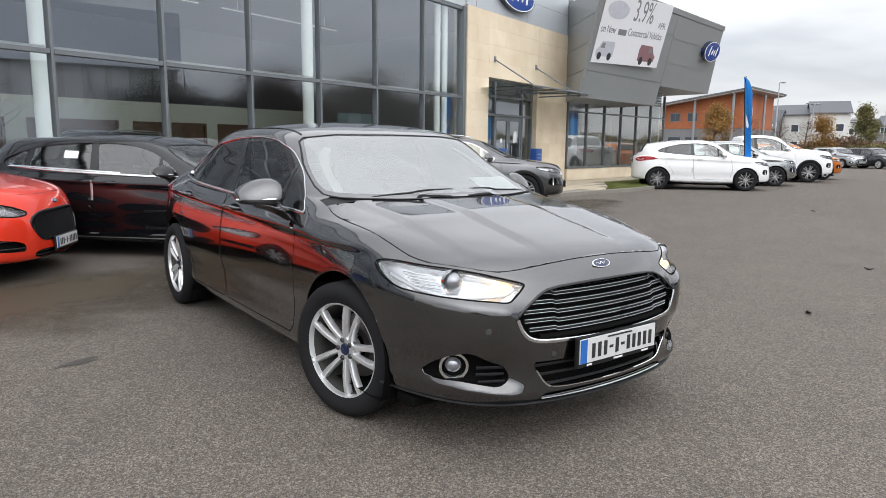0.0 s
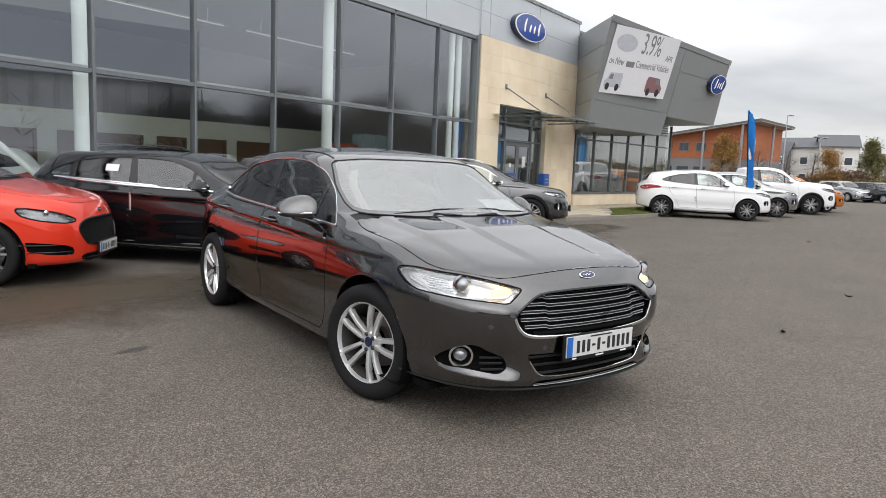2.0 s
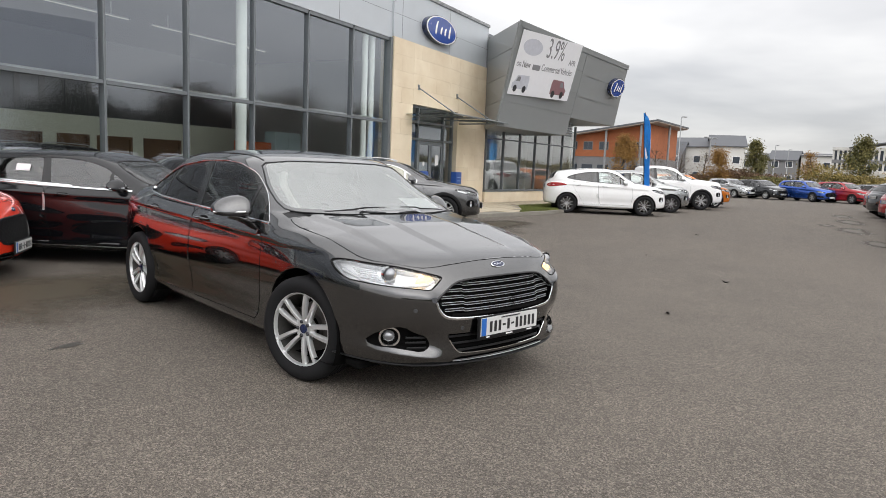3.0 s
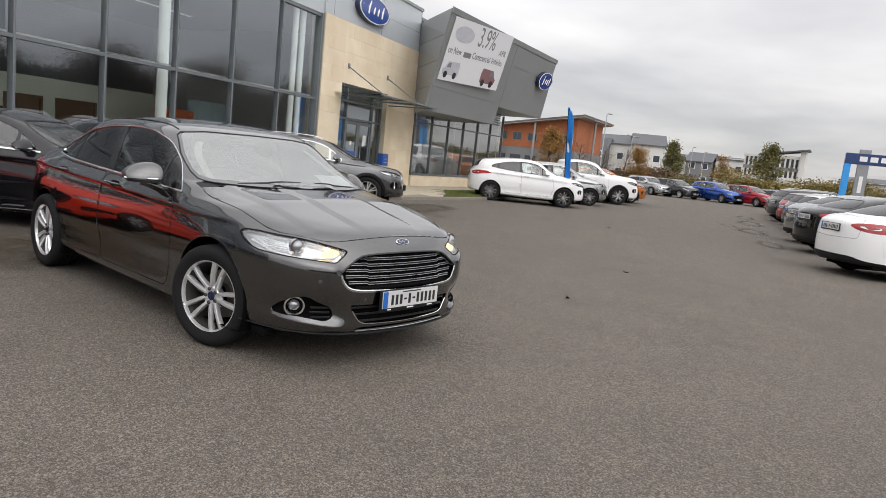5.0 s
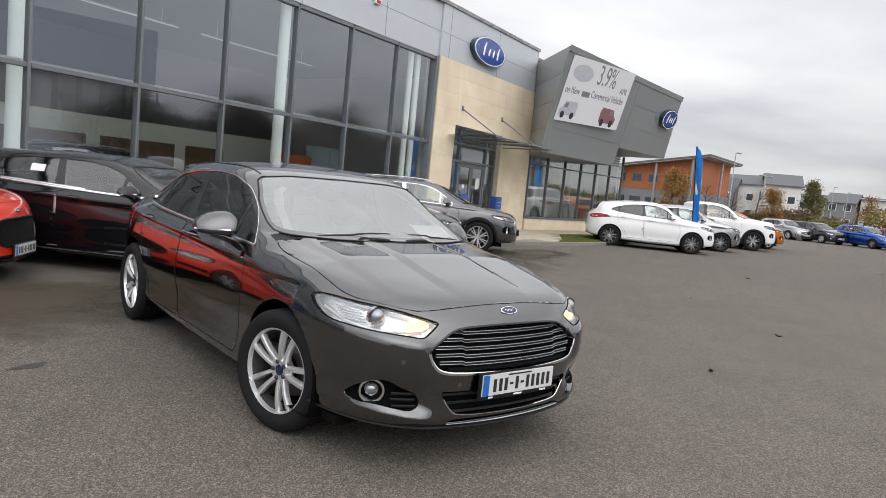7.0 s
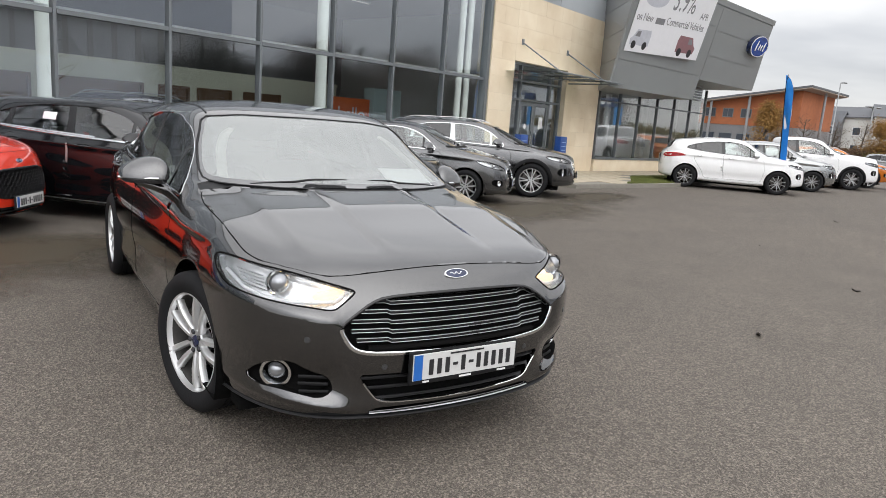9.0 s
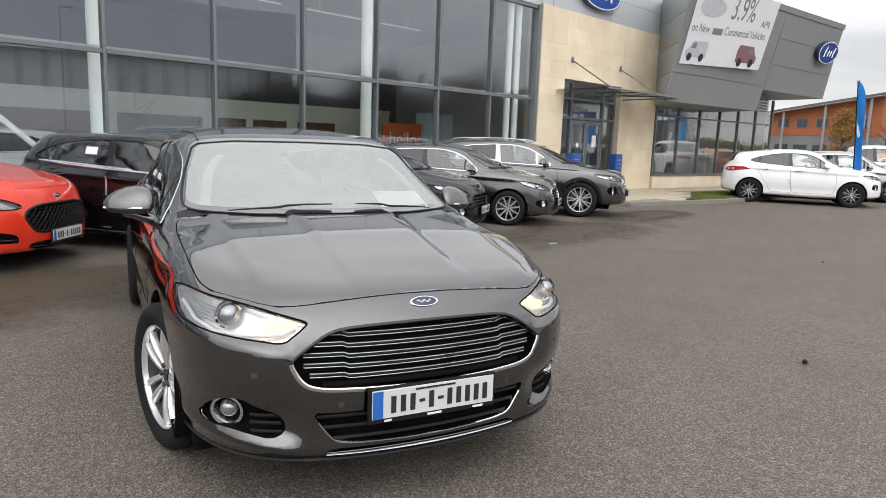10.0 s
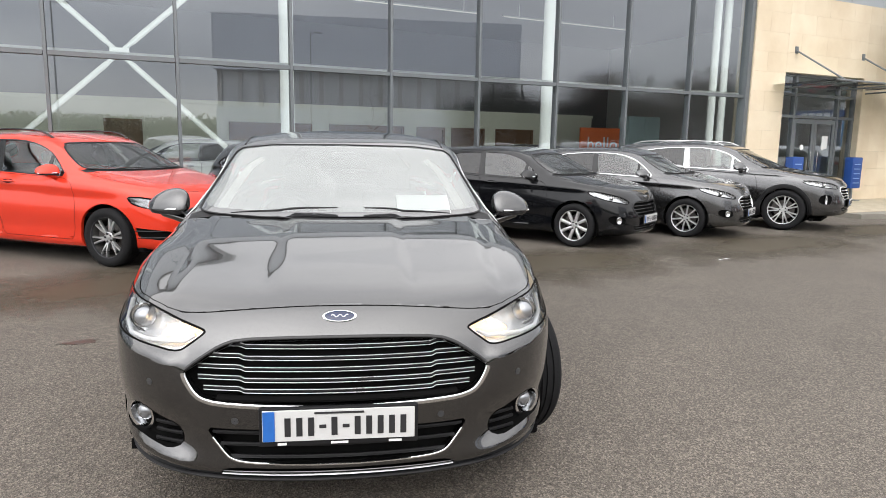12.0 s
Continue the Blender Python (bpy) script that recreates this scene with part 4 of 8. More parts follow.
class Skin:
    def __init__(self, spec, n1=12, n2=24, sub=5):
        sx, sy, sz = spec.get("scale", (1, 1, 1))
        self.spec = spec
        P = np.array([outline(r, spec["ym"], n1, n2, spec["yc"]) for r in spec["rings"]])
        rows = []
        K = len(P)
        sharp = set(spec.get("sharp", ()))
        for k in range(K - 1):
            a, b, c, d = P[max(k - 1, 0)], P[k], P[k + 1], P[min(k + 2, K - 1)]
            if k in sharp or k == 0:
                a = 2 * b - c
            if k + 1 in sharp or k == K - 2:
                d = 2 * c - b
            l1, l2, l3 = (np.maximum(np.linalg.norm(q - p, axis=1, keepdims=True), 1e-4) ** 0.5 for p, q in ((a, b), (b, c), (c, d)))
            m1 = (c - b) + l2 * ((b - a) / l1 - (c - a) / (l1 + l2))
            m2 = (c - b) + l2 * ((d - c) / l3 - (d - b) / (l2 + l3))
            for s in range(sub):
                t = s / sub
                rows.append((2 * t**3 - 3 * t**2 + 1) * b + (t**3 - 2 * t**2 + t) * m1 + (3 * t**2 - 2 * t**3) * c + (t**3 - t**2) * m2)
        rows.append(P[-1])
        G = np.array(rows) * (sx, sy, sz)
        if "sculpt" in spec:
            G = spec["sculpt"](G)
        n = G.shape[1]
        full = np.concatenate([G, G[:, 1:-1][:, ::-1] * (-1, 1, 1)], 1)
        tip = full[-1].mean(0) + (0, 0, spec.get("tip", 0.008))
        R, C = full.shape[:2]
        bm = bmesh.new()
        vs = [[bm.verts.new(p) for p in row] for row in full]
        for r in range(R - 1):
            for c in range(C):
                e = (c + 1) % C
                bm.faces.new((vs[r][c], vs[r][e], vs[r + 1][e], vs[r + 1][c]))
        t = bm.verts.new(tip)
        for c in range(C):
            bm.faces.new((vs[-1][c], vs[-1][(c + 1) % C], t))
        bm.normal_update()
        bmesh.ops.recalc_face_normals(bm, faces=bm.faces)
        if bm.faces[0].normal.z > 0.5 or sum(f.normal.z for f in bm.faces[-C:]) < 0:
            bmesh.ops.reverse_faces(bm, faces=bm.faces)
        bm.normal_update()
        self.bm = bm
        ref = bm.copy()
        bmesh.ops.triangulate(ref, faces=ref.faces)
        ref.verts.ensure_lookup_table()
        ref.normal_update()
        self.co = [v.co.copy() for v in ref.verts]
        self.no = [v.normal.copy() for v in ref.verts]
        self.tri = [tuple(v.index for v in f.verts) for f in ref.faces]
        ref.free()
        self.tree = BVHTree.FromPolygons(self.co, self.tri)

    def normal(self, p):
        loc, n, i, d = self.tree.find_nearest(p)
        a, b, c = self.tri[i]
        A, B, C = self.co[a], self.co[b], self.co[c]
        v0, v1, v2 = B - A, C - A, loc - A
        d00, d01, d11, d20, d21 = v0.dot(v0), v0.dot(v1), v1.dot(v1), v2.dot(v0), v2.dot(v1)
        den = d00 * d11 - d01 * d01
        if abs(den) < 1e-14:
            return n
        v, w = (d11 * d20 - d01 * d21) / den, (d00 * d21 - d01 * d20) / den
        return (self.no[a] * (1 - v - w) + self.no[b] * v + self.no[c] * w).normalized()

    def at(self, axis, a, b, side):
        """The skin's point where a line along an axis meets it from outside, and the normal there."""
        o, d = {"x": ((side * 4, a, b), (-side, 0, 0)), "y": ((a, side * 6, b), (0, -side, 0)), "z": ((a, b, 4), (0, 0, -1))}[axis]
        loc, n, i, _ = self.tree.ray_cast(Vector(o), Vector(d))
        return (loc, self.normal(loc)) if loc is not None else (None, None)

    def line(self, axis, pts, side):
        got = [self.at(axis, a, b, side) for a, b in pts]
        got = [g for g in got if g[0] is not None]
        return [g[0] for g in got], [g[1] for g in got]

    def cut(self, axis, poly, keep):
        """Cuts the skin along an outline seen along an axis; gives the faces inside it."""
        bm = self.bm
        i, j = {"x": (1, 2), "y": (0, 2), "z": (0, 1)}[axis]
        us, vs = [p[0] for p in poly], [p[1] for p in poly]
        u0, u1, v0, v1 = min(us) - 0.01, max(us) + 0.01, min(vs) - 0.01, max(vs) + 0.01

        def span(f):
            a, b = [v.co[i] for v in f.verts], [v.co[j] for v in f.verts]
            return min(a), max(a), min(b), max(b)

        cand = set()
        for f in bm.faces:
            c = f.calc_center_median()
            if keep(c, f.normal):
                s = span(f)
                if s[0] < u1 and s[1] > u0 and s[2] < v1 and s[3] > v0:
                    cand.add(f)
        for (a, b), (c, d) in zip(poly, poly[1:] + poly[:1]):
            lo, hi = (min(a, c) - 1e-4, min(b, d) - 1e-4), (max(a, c) + 1e-4, max(b, d) + 1e-4)
            geo = []
            for f in cand:
                s = span(f)
                if s[0] < hi[0] and s[1] > lo[0] and s[2] < hi[1] and s[3] > lo[1]:
                    geo.append(f)
            if not geo:
                continue
            no, co = Vector((0, 0, 0)), Vector((0, 0, 0))
            no[i], no[j] = d - b, a - c
            if no.length < 1e-9:
                continue
            co[i], co[j] = a, b
            es = list({e for f in geo for e in f.edges})
            ve = list({v for f in geo for v in f.verts})
            r = bmesh.ops.bisect_plane(bm, geom=ve + es + geo, dist=1e-5, plane_co=co, plane_no=no.normalized())
            cand = {f for f in cand if f.is_valid} | {g for g in r["geom"] if isinstance(g, bmesh.types.BMFace)}
        return [f for f in cand if f.is_valid and inside(poly, *(lambda m: (m[i], m[j]))(f.calc_center_median()))]

    def take(self, faces, gap=0.0, sink=0.0, wall=0.012):
        """Lifts faces out of the skin as a panel of its own, with a gap round it and a turned-in edge."""
        src = self.bm
        nb = bmesh.new()
        vm = {}
        for f in faces:
            for v in f.verts:
                if v not in vm:
                    vm[v] = nb.verts.new(v.co)
        for f in faces:
            try:
                nb.faces.new([vm[v] for v in f.verts])
            except ValueError:
                pass
        bmesh.ops.delete(src, geom=faces, context="FACES")
        nb.normal_update()
        self.edge(nb, gap, sink, wall)
        return nb

    def edge(self, nb, gap, sink, wall):
        rim = [e for e in nb.edges if e.is_boundary]
        nor = {v: self.normal(v.co) for v in nb.verts}
        if gap:
            mv = {}
            for e in rim:
                f = e.link_faces[0]
                t = (e.verts[1].co - e.verts[0].co)
                if t.length < 1e-7:
                    continue
                q = t.cross(f.normal).normalized()
                if (f.calc_center_median() - e.verts[0].co).dot(q) < 0:
                    q = -q
                for v in e.verts:
                    mv[v] = mv.get(v, Vector()) + q
            for v, q in mv.items():
                if q.length > 1e-6:
                    v.co += q.normalized() * gap
        if sink:
            for v in nb.verts:
                v.co -= nor[v] * sink
        if wall:
            r = bmesh.ops.extrude_edge_only(nb, edges=rim)
            nv = [g for g in r["geom"] if isinstance(g, bmesh.types.BMVert)]
            for v in nv:
                v.co -= self.normal(v.co) * wall

    def part(self, name, nb, material, parent, label="", inward=0.0):
        """Links a panel with the skin's own smooth normals."""
        me = bpy.data.meshes.new(name)
        nb.normal_update()
        nors = []
        for v in nb.verts:
            n = self.normal(v.co)
            s = v.normal
            nors.append(n if s.dot(n) > 0.5 else s)
        nb.to_mesh(me)
        nb.free()
        me.materials.append(material)
        me.shade_smooth()
        me.set_sharp_from_angle(angle=radians(50))
        if len(nors) == len(me.vertices):
            me.normals_split_custom_set_from_vertices([tuple(n) for n in nors])
        ob = new(name, me)
        ob.parent = parent
        if label:
            tagged(ob, label)
        return ob


def islands(faces):
    """Splits faces into groups that hang together."""
    rest, out = set(faces), []
    while rest:
        todo, group = [rest.pop()], []
        while todo:
            f = todo.pop()
            group.append(f)
            for e in f.edges:
                for g in e.link_faces:
                    if g in rest:
                        rest.discard(g)
                        todo.append(g)
        out.append(group)
    return out


def clone_faces(nb, skin, inset, wall=0.0):
    """A copy of a panel pushed inwards, as the back of a recess."""
    c = nb.copy()
    for v in c.verts:
        v.co -= skin.normal(v.co) * inset
    return c


def wheel(parent, x, y, z, r, side, style, turn=0.0, rim_mat=None, width=0.215, rimfrac=0.70, hub=None):
    """Wheel with tyre, rim, spokes, hub cap, nuts and brake disc. side: +1 faces +x."""
    w = empty("wheel", None)
    w.parent = parent
    w.matrix_local = pose(x, y, z, 0, 0, (0 if side > 0 else 180) + turn)
    rim_mat = rim_mat or M["rim"]
    h = width / 2
    rr = r * rimfrac
    bm = bmesh.new()
    lathe(bm, [(-h * 0.8, rr * 0.97), (-h * 0.98, r * 0.84), (-h * 0.92, r * 0.94), (-h * 0.72, r * 0.993), *[(h * (g + a), r * b) for g in (-0.45, -0.15, 0.15, 0.45) for a, b in ((-0.055, 0.999), (-0.04, 0.976), (0.04, 0.976), (0.055, 0.999))], (h * 0.72, r * 0.993), (h * 0.92, r * 0.94),
               (h * 1.0, r * 0.86), (h * 0.97, r * 0.78), (h * 0.84, rr * 1.0), (h * 0.74, rr * 0.985)], 56)
    part("tyre", bm, M["tyre"], w, smooth=40)
    bm = bmesh.new()
    lathe(bm, [(h * 0.80, rr * 1.012), (h * 0.86, rr * 1.0), (h * 0.84, rr * 0.972), (h * 0.66, rr * 0.950)], 48)
    part("rim", bm, M["rim_dark"] if style in ("cut", "star") else rim_mat, w, smooth=40)
    # dark colour of the inner barrel darkens the gaps between the spokes
    bm = bmesh.new()
    lathe(bm, [(h * 0.66, rr * 0.950), (h * 0.3, rr * 0.89), (-h * 0.2, rr * 0.86), (-h * 0.8, rr * 0.88)], 40)
    part("barrel", bm, M["barrel"], w, "dark inner barrel", smooth=40)
    bm = bmesh.new()
    lathe(bm, [(-h * 0.5, 0.03), (-h * 0.5, rr * 0.87)], 24)
    part("dust_shield", bm, M["under"], w)
    bm = bmesh.new()
    lathe(bm, [(h * 0.10, rr * 0.34), (-h * 0.16, rr * 0.36), (-h * 0.18, rr * 0.68), (-h * 0.36, rr * 0.68)], 32)
    part("brake_disc", bm, M["disc"], w, smooth=40)
    bm = bmesh.new()
    box(bm, (-h * 0.2, -0.06, rr * 0.42), (h * 0.22, 0.06, rr * 0.8), Matrix.Rotation(radians(70), 4, "X"), 0.012)
    part("caliper", bm, M["disc"], w)
    n = {"double": 5, "twin10": 10, "ten": 10, "seven": 8, "cut": 5, "star": 6, "vee": 7}[style]
    for i in range(n):
        bm = bmesh.new()
        a = 2 * math.pi * (i + 0.25) / n

        def at(rad, off, d):
            return Vector((d, rad * math.sin(a) + off * math.cos(a), rad * math.cos(a) - off * math.sin(a)))

        def bar(o1, o2, w1, w2, d1, d2, r1=0.14, r2=0.945, t=0.03):
            rows = []
            for s in (0, 0.25, 0.5, 0.75, 1):
                rad = rr * (r1 + (r2 - r1) * s)
                off, hw = rr * (o1 + (o2 - o1) * s), rr * (w1 + (w2 - w1) * s)
                d = h * (d1 + (d2 - d1) * s + 0.10 * math.sin(math.pi * s))
                rows.append([bm.verts.new(at(rad, off + q * hw, d + e)) for q, e in ((-1.25, -t), (-1.0, -0.006), (-0.7, 0), (0.7, 0), (1.0, -0.006), (1.25, -t))])
            for p, q in zip(rows, rows[1:]):
                for k in range(5):
                    bm.faces.new((p[k], p[k + 1], q[k + 1], q[k]))
        if style == "double":
            bar(0.070, 0.195, 0.046, 0.062, 0.58, 0.76, r2=0.965)
            bar(-0.070, -0.195, 0.046, 0.062, 0.58, 0.76, r2=0.965)
            bar(0.0, 0.0, 0.06, 0.09, 0.42, 0.46, 0.14, 0.36)
        elif style == "cut":
            bar(0.05, 0.24, 0.022, 0.050, 0.55, 0.72)
            bar(-0.05, -0.24, 0.022, 0.050, 0.55, 0.72)
        elif style == "vee":
            bar(0.0, 0.14, 0.035, 0.045, 0.55, 0.72)
            bar(0.0, -0.14, 0.035, 0.045, 0.55, 0.72)
        elif style == "star":
            bar(0.0, 0.22, 0.05, 0.05, 0.5, 0.7)
            bar(0.0, -0.10, 0.05, 0.05, 0.5, 0.7)
        elif style == "seven":
            bar(0.0, 0.10, 0.07, 0.10, 0.55, 0.70)
        else:
            bar(0.0, 0.0, 0.05, 0.052, 0.55, 0.70)
        bmesh.ops.recalc_face_normals(bm, faces=bm.faces)
        part("spoke", bm, rim_mat, w, smooth=50)
    bm = bmesh.new()
    lathe(bm, [(h * 0.2, rr * 0.29), (h * 0.55, rr * 0.28), (h * 0.62, rr * 0.24), (h * 0.60, rr * 0.13)], 24)
    part("hub", bm, rim_mat, w, smooth=40)
    bm = bmesh.new()
    lathe(bm, [(h * 0.56, rr * 0.13), (h * 0.63, rr * 0.12), (h * 0.65, rr * 0.085), (h * 0.655, 0.001)], 20)
    part("hub_cap", bm, M["badge_blue"] if hub else rim_mat, w, smooth=40)
    for i in range(5):
        a = 2 * math.pi * (i + 0.75) / 5
        bm = bmesh.new()
        lathe(bm, [(h * 0.4, 0.014), (h * 0.66, 0.013), (h * 0.69, 0.009), (h * 0.69, 0.0005)], 6, m=Matrix.Translation((0, rr * 0.20 * math.sin(a), rr * 0.20 * math.cos(a))))
        part("wheel_nut", bm, M["rim_dark"], w)
    return w


def mirror(parent, side, y, z, x0, colour, s=1.0):
    """Door mirror: painted cap, black lower shell with stalk, glass, indicator strip."""
    root = empty("door_mirror")
    root.parent = parent
    root.matrix_local = Matrix.Translation((side * x0, y, z))

    def blob(lo, hi, k):
        bm = bmesh.new()
        bmesh.ops.create_uvsphere(bm, u_segments=24, v_segments=14, radius=1.0)
        for v in bm.verts:
            c = v.co
            q = [math.copysign(abs(t) ** k, t) for t in c]
            v.co = Vector([l + (t + 1) / 2 * (hh - l) for l, hh, t in zip(lo, hi, q)])
            v.co.y -= 0.045 * s * (1 - q[0] * side) - 0.34 * v.co.z
            v.co.z = max(-0.026 * s, -0.02 * s + (v.co.z + 0.02 * s) * (1 - 0.42 * ((1 + q[0] * side) / 2) ** 2))
        return bm
    x1, x2 = (0.02 * s, 0.245 * s)
    lo, hi = (min(side * x1, side * x2), -0.06 * s, -0.050 * s), (max(side * x1, side * x2), 0.06 * s, 0.112 * s)
    bm = blob(lo, hi, 0.80)
    bmesh.ops.bisect_plane(bm, geom=list(bm.verts) + list(bm.edges) + list(bm.faces), plane_co=(side * x2, 0.045 * s, 0), plane_no=(side * -0.35, 1, 0), clear_outer=True)
    bmesh.ops.bisect_plane(bm, geom=list(bm.verts) + list(bm.edges) + list(bm.faces), plane_co=(0, 0, -0.002 * s), plane_no=(0, 0, -1), clear_outer=True)
    part("cap", bm, colour, root, smooth=180)
    bm = blob(tuple(v + e for v, e in zip(lo, (0.004, 0.006, 0.0))), tuple(v - 0.005 for v in hi), 0.80)
    bmesh.ops.bisect_plane(bm, geom=list(bm.verts) + list(bm.edges) + list(bm.faces), plane_co=(side * x2, 0.040 * s, 0), plane_no=(side * -0.35, 1, 0), clear_outer=True)
    bmesh.ops.holes_fill(bm, edges=[e for e in bm.edges if e.is_boundary])
    part("lower_shell", bm, M["gloss_black"], root, smooth=50)
    bm = bmesh.new()
    tube(bm, [(-side * 0.06 * s, -0.02 * s, -0.092 * s), (side * 0.02 * s, -0.05 * s, -0.068 * s), (side * 0.10 * s, -0.05 * s, -0.034 * s), (side * 0.16 * s, -0.04 * s, -0.024 * s)], [0.052 * s, 0.044 * s, 0.042 * s, 0.030 * s], 12, flat=0.6)
    part("arm", bm, colour, root, smooth=60)
    bm = bmesh.new()
    pts = [(side * (x1 + (x2 - x1) * t), (-0.142 + 0.085 * t + 0.05 * t**3) * s, (0.003 - 0.006 * t) * s) for t in np.linspace(0.25, 0.985, 8)]
    tube(bm, pts, 0.009 * s, 6, flat=0.8)
    part("indicator", bm, M["chrome"], root, smooth=60)
    return root


def badge(parent, pos, nrm, w, h, name="badge"):
    """Oval badge: chrome ring round a blue field with a plain light sweep."""
    z = Vector(nrm).normalized()
    x = Vector((0, 0, 1)).cross(z).normalized()
    m = Matrix.Translation(pos) @ Matrix((x, z.cross(x), z)).transposed().to_4x4()
    root = empty(name)
    root.parent = parent
    root.matrix_local = m
    def oval(sx, sy, d0, d1, hole=0.0):
        bm = bmesh.new()
        n = 36
        rows = [[bm.verts.new((sx * k * math.cos(t), sy * k * math.sin(t), d)) for t in (2 * math.pi * i / n for i in range(n))]
                for k, d in (((1, d0), (1, d1 * 0.7), (0.96, d1)) if not hole else ((1, d0), (1, d1 * 0.7), (0.97, d1), (hole, d1), (hole, d0)))]
        for p, q in zip(rows, rows[1:]):
            for i in range(n):
                bm.faces.new((p[i], p[(i + 1) % n], q[(i + 1) % n], q[i]))
        if not hole:
            bm.faces.new(rows[-1])
        return bm
    part("rim_ring", oval(w / 2, h / 2, -0.004, 0.07 * h, 0.88), M["chrome"], root, smooth=40)
    part("field", oval(w / 2 * 0.9, h / 2 * 0.88, -0.004, 0.05 * h), M["badge_blue"], root, smooth=40)
    bm = bmesh.new()
    k = w / 2
    tube(bm, [(k * (-0.5 + 1.0 * t), h * (0.02 + 0.12 * math.sin(15.0 * t)), 0.055 * h) for t in np.linspace(0, 1, 24)], 0.03 * h, 6, up=(0, 0, 1), flat=0.3)
    part("sweep", bm, M["white"], root)
    return root


def number_plate(parent, pos, face, w=0.52, h=0.11, tilt=0.0, bars=(1, 1, 1, 0, 1, 0, 1, 1, 1, 1, 1), small=True, blue=True):
    """Plate in a black holder; its signs are plain bars. face: -1 towards -y, +1 towards +y."""
    root = empty("number_plate")
    root.parent = parent
    root.matrix_local = Matrix.Translation(pos) @ pose(0, 0, 0, tilt, 0, 0 if face < 0 else 180)
    part("holder", one_box((-w / 2 - 0.012, 0.004, -h / 2 - 0.02), (w / 2 + 0.012, 0.022, h / 2 + 0.008), 0.004), M["black"], root)
    part("plate", one_box((-w / 2, -0.002, -h / 2), (w / 2, 0.006, h / 2), 0.0015), M["plate"], root)
    if blue:
        part("blue_band", one_box((-w / 2 + 0.002, -0.0045, -h / 2 + 0.002), (-w / 2 + 0.042, 0.0, h / 2 - 0.002)), M["plate_blue"], root)
    n = len(bars)
    x0, x1 = -w / 2 + 0.065, w / 2 - 0.02
    step = (x1 - x0) / n
    for i, b in enumerate(bars):
        c = x0 + (i + 0.5) * step
        bw, bh = (0.26 * step, 0.033 * h / 0.11) if b else (0.30 * step, 0.006)
        part("sign_bar", one_box((c - bw, -0.0045, -bh - 0.004), (c + bw, 0.0, bh - 0.004)), M["ink"], root)
    if small:
        part("caption_bar", one_box((-0.085, -0.0045, h / 2 - 0.014), (0.085, 0.0, h / 2 - 0.007)), M["ink"], root)
        for a, b in ((-0.21, -0.18), (-0.03, 0.03), (0.17, 0.215)):
            part("dealer_bar", one_box((a, 0.001, -h / 2 - 0.015), (b, 0.0035, -h / 2 - 0.007)), M["white"], root)
    return root


def seat(parent, x, y, z, name="seat", wide=0.50):
    root = empty(name)
    root.parent = parent
    root.matrix_local = Matrix.Translation((x, y, z))
    part("cushion", one_box((-wide / 2, -0.28, 0.0), (wide / 2, 0.26, 0.17), 0.05), M["cloth"], root, smooth=60)
    part("backrest", one_box((-wide / 2, -0.07, 0.0), (wide / 2, 0.07, 0.60), 0.05, pose(0, 0.24, 0.12, -18)), M["cloth"], root, smooth=60)
    if wide < 0.7:
        part("headrest", one_box((-0.13, -0.045, 0.0), (0.13, 0.045, 0.17), 0.035, pose(0, 0.44, 0.70, -14)), M["cloth"], root, smooth=60)
    return root


def cabin(car, sp):
    """Floor, dashboard, wheel and seats seen through the glass."""
    W, yc, zb = sp["cab"]
    yd = yc
    part("cabin_floor", one_box((-W, yd - 0.15, 0.22), (W, sp["cab_end"], 0.34)), M["under"], car)
    bm = bmesh.new()
    box(bm, (-W, yd - 0.05, 0.55), (W, yd + 0.42, zb - 0.05), None, 0.05)
    for v in bm.verts:
        if v.co.y > yd + 0.2 and v.co.z > 0.7:
            v.co.z -= 0.03
    part("dashboard", bm, M["black"], car, smooth=50)
    bm = bmesh.new()
    m = pose(-0.37, yd + 0.62, zb - 0.10, 65)
    tube(bm, [m @ Vector((0.185 * math.cos(t), 0.185 * math.sin(t), 0)) for t in np.linspace(0, 2 * math.pi, 29)[:-1]], 0.016, 8, closed=True)
    for a, b in (((-0.18, 0, 0), (0.18, 0, 0)), ((0, -0.18, 0), (0, 0, 0))):
        tube(bm, [m @ Vector(a), m @ Vector(b)], 0.02, 6)
    part("steering_wheel", bm, M["black"], car, smooth=60)
    for x in (-0.37, 0.37):
        seat(car, x, yd + 1.28, 0.34)
    seat(car, 0, sp["rear_seat"], 0.34, "rear_bench", 1.24)


def sym(half):
    """A closed outline from its +x half, listed from the middle line round to the middle line."""
    return half + [(-x, z) for x, z in reversed(half) if x > 1e-6]


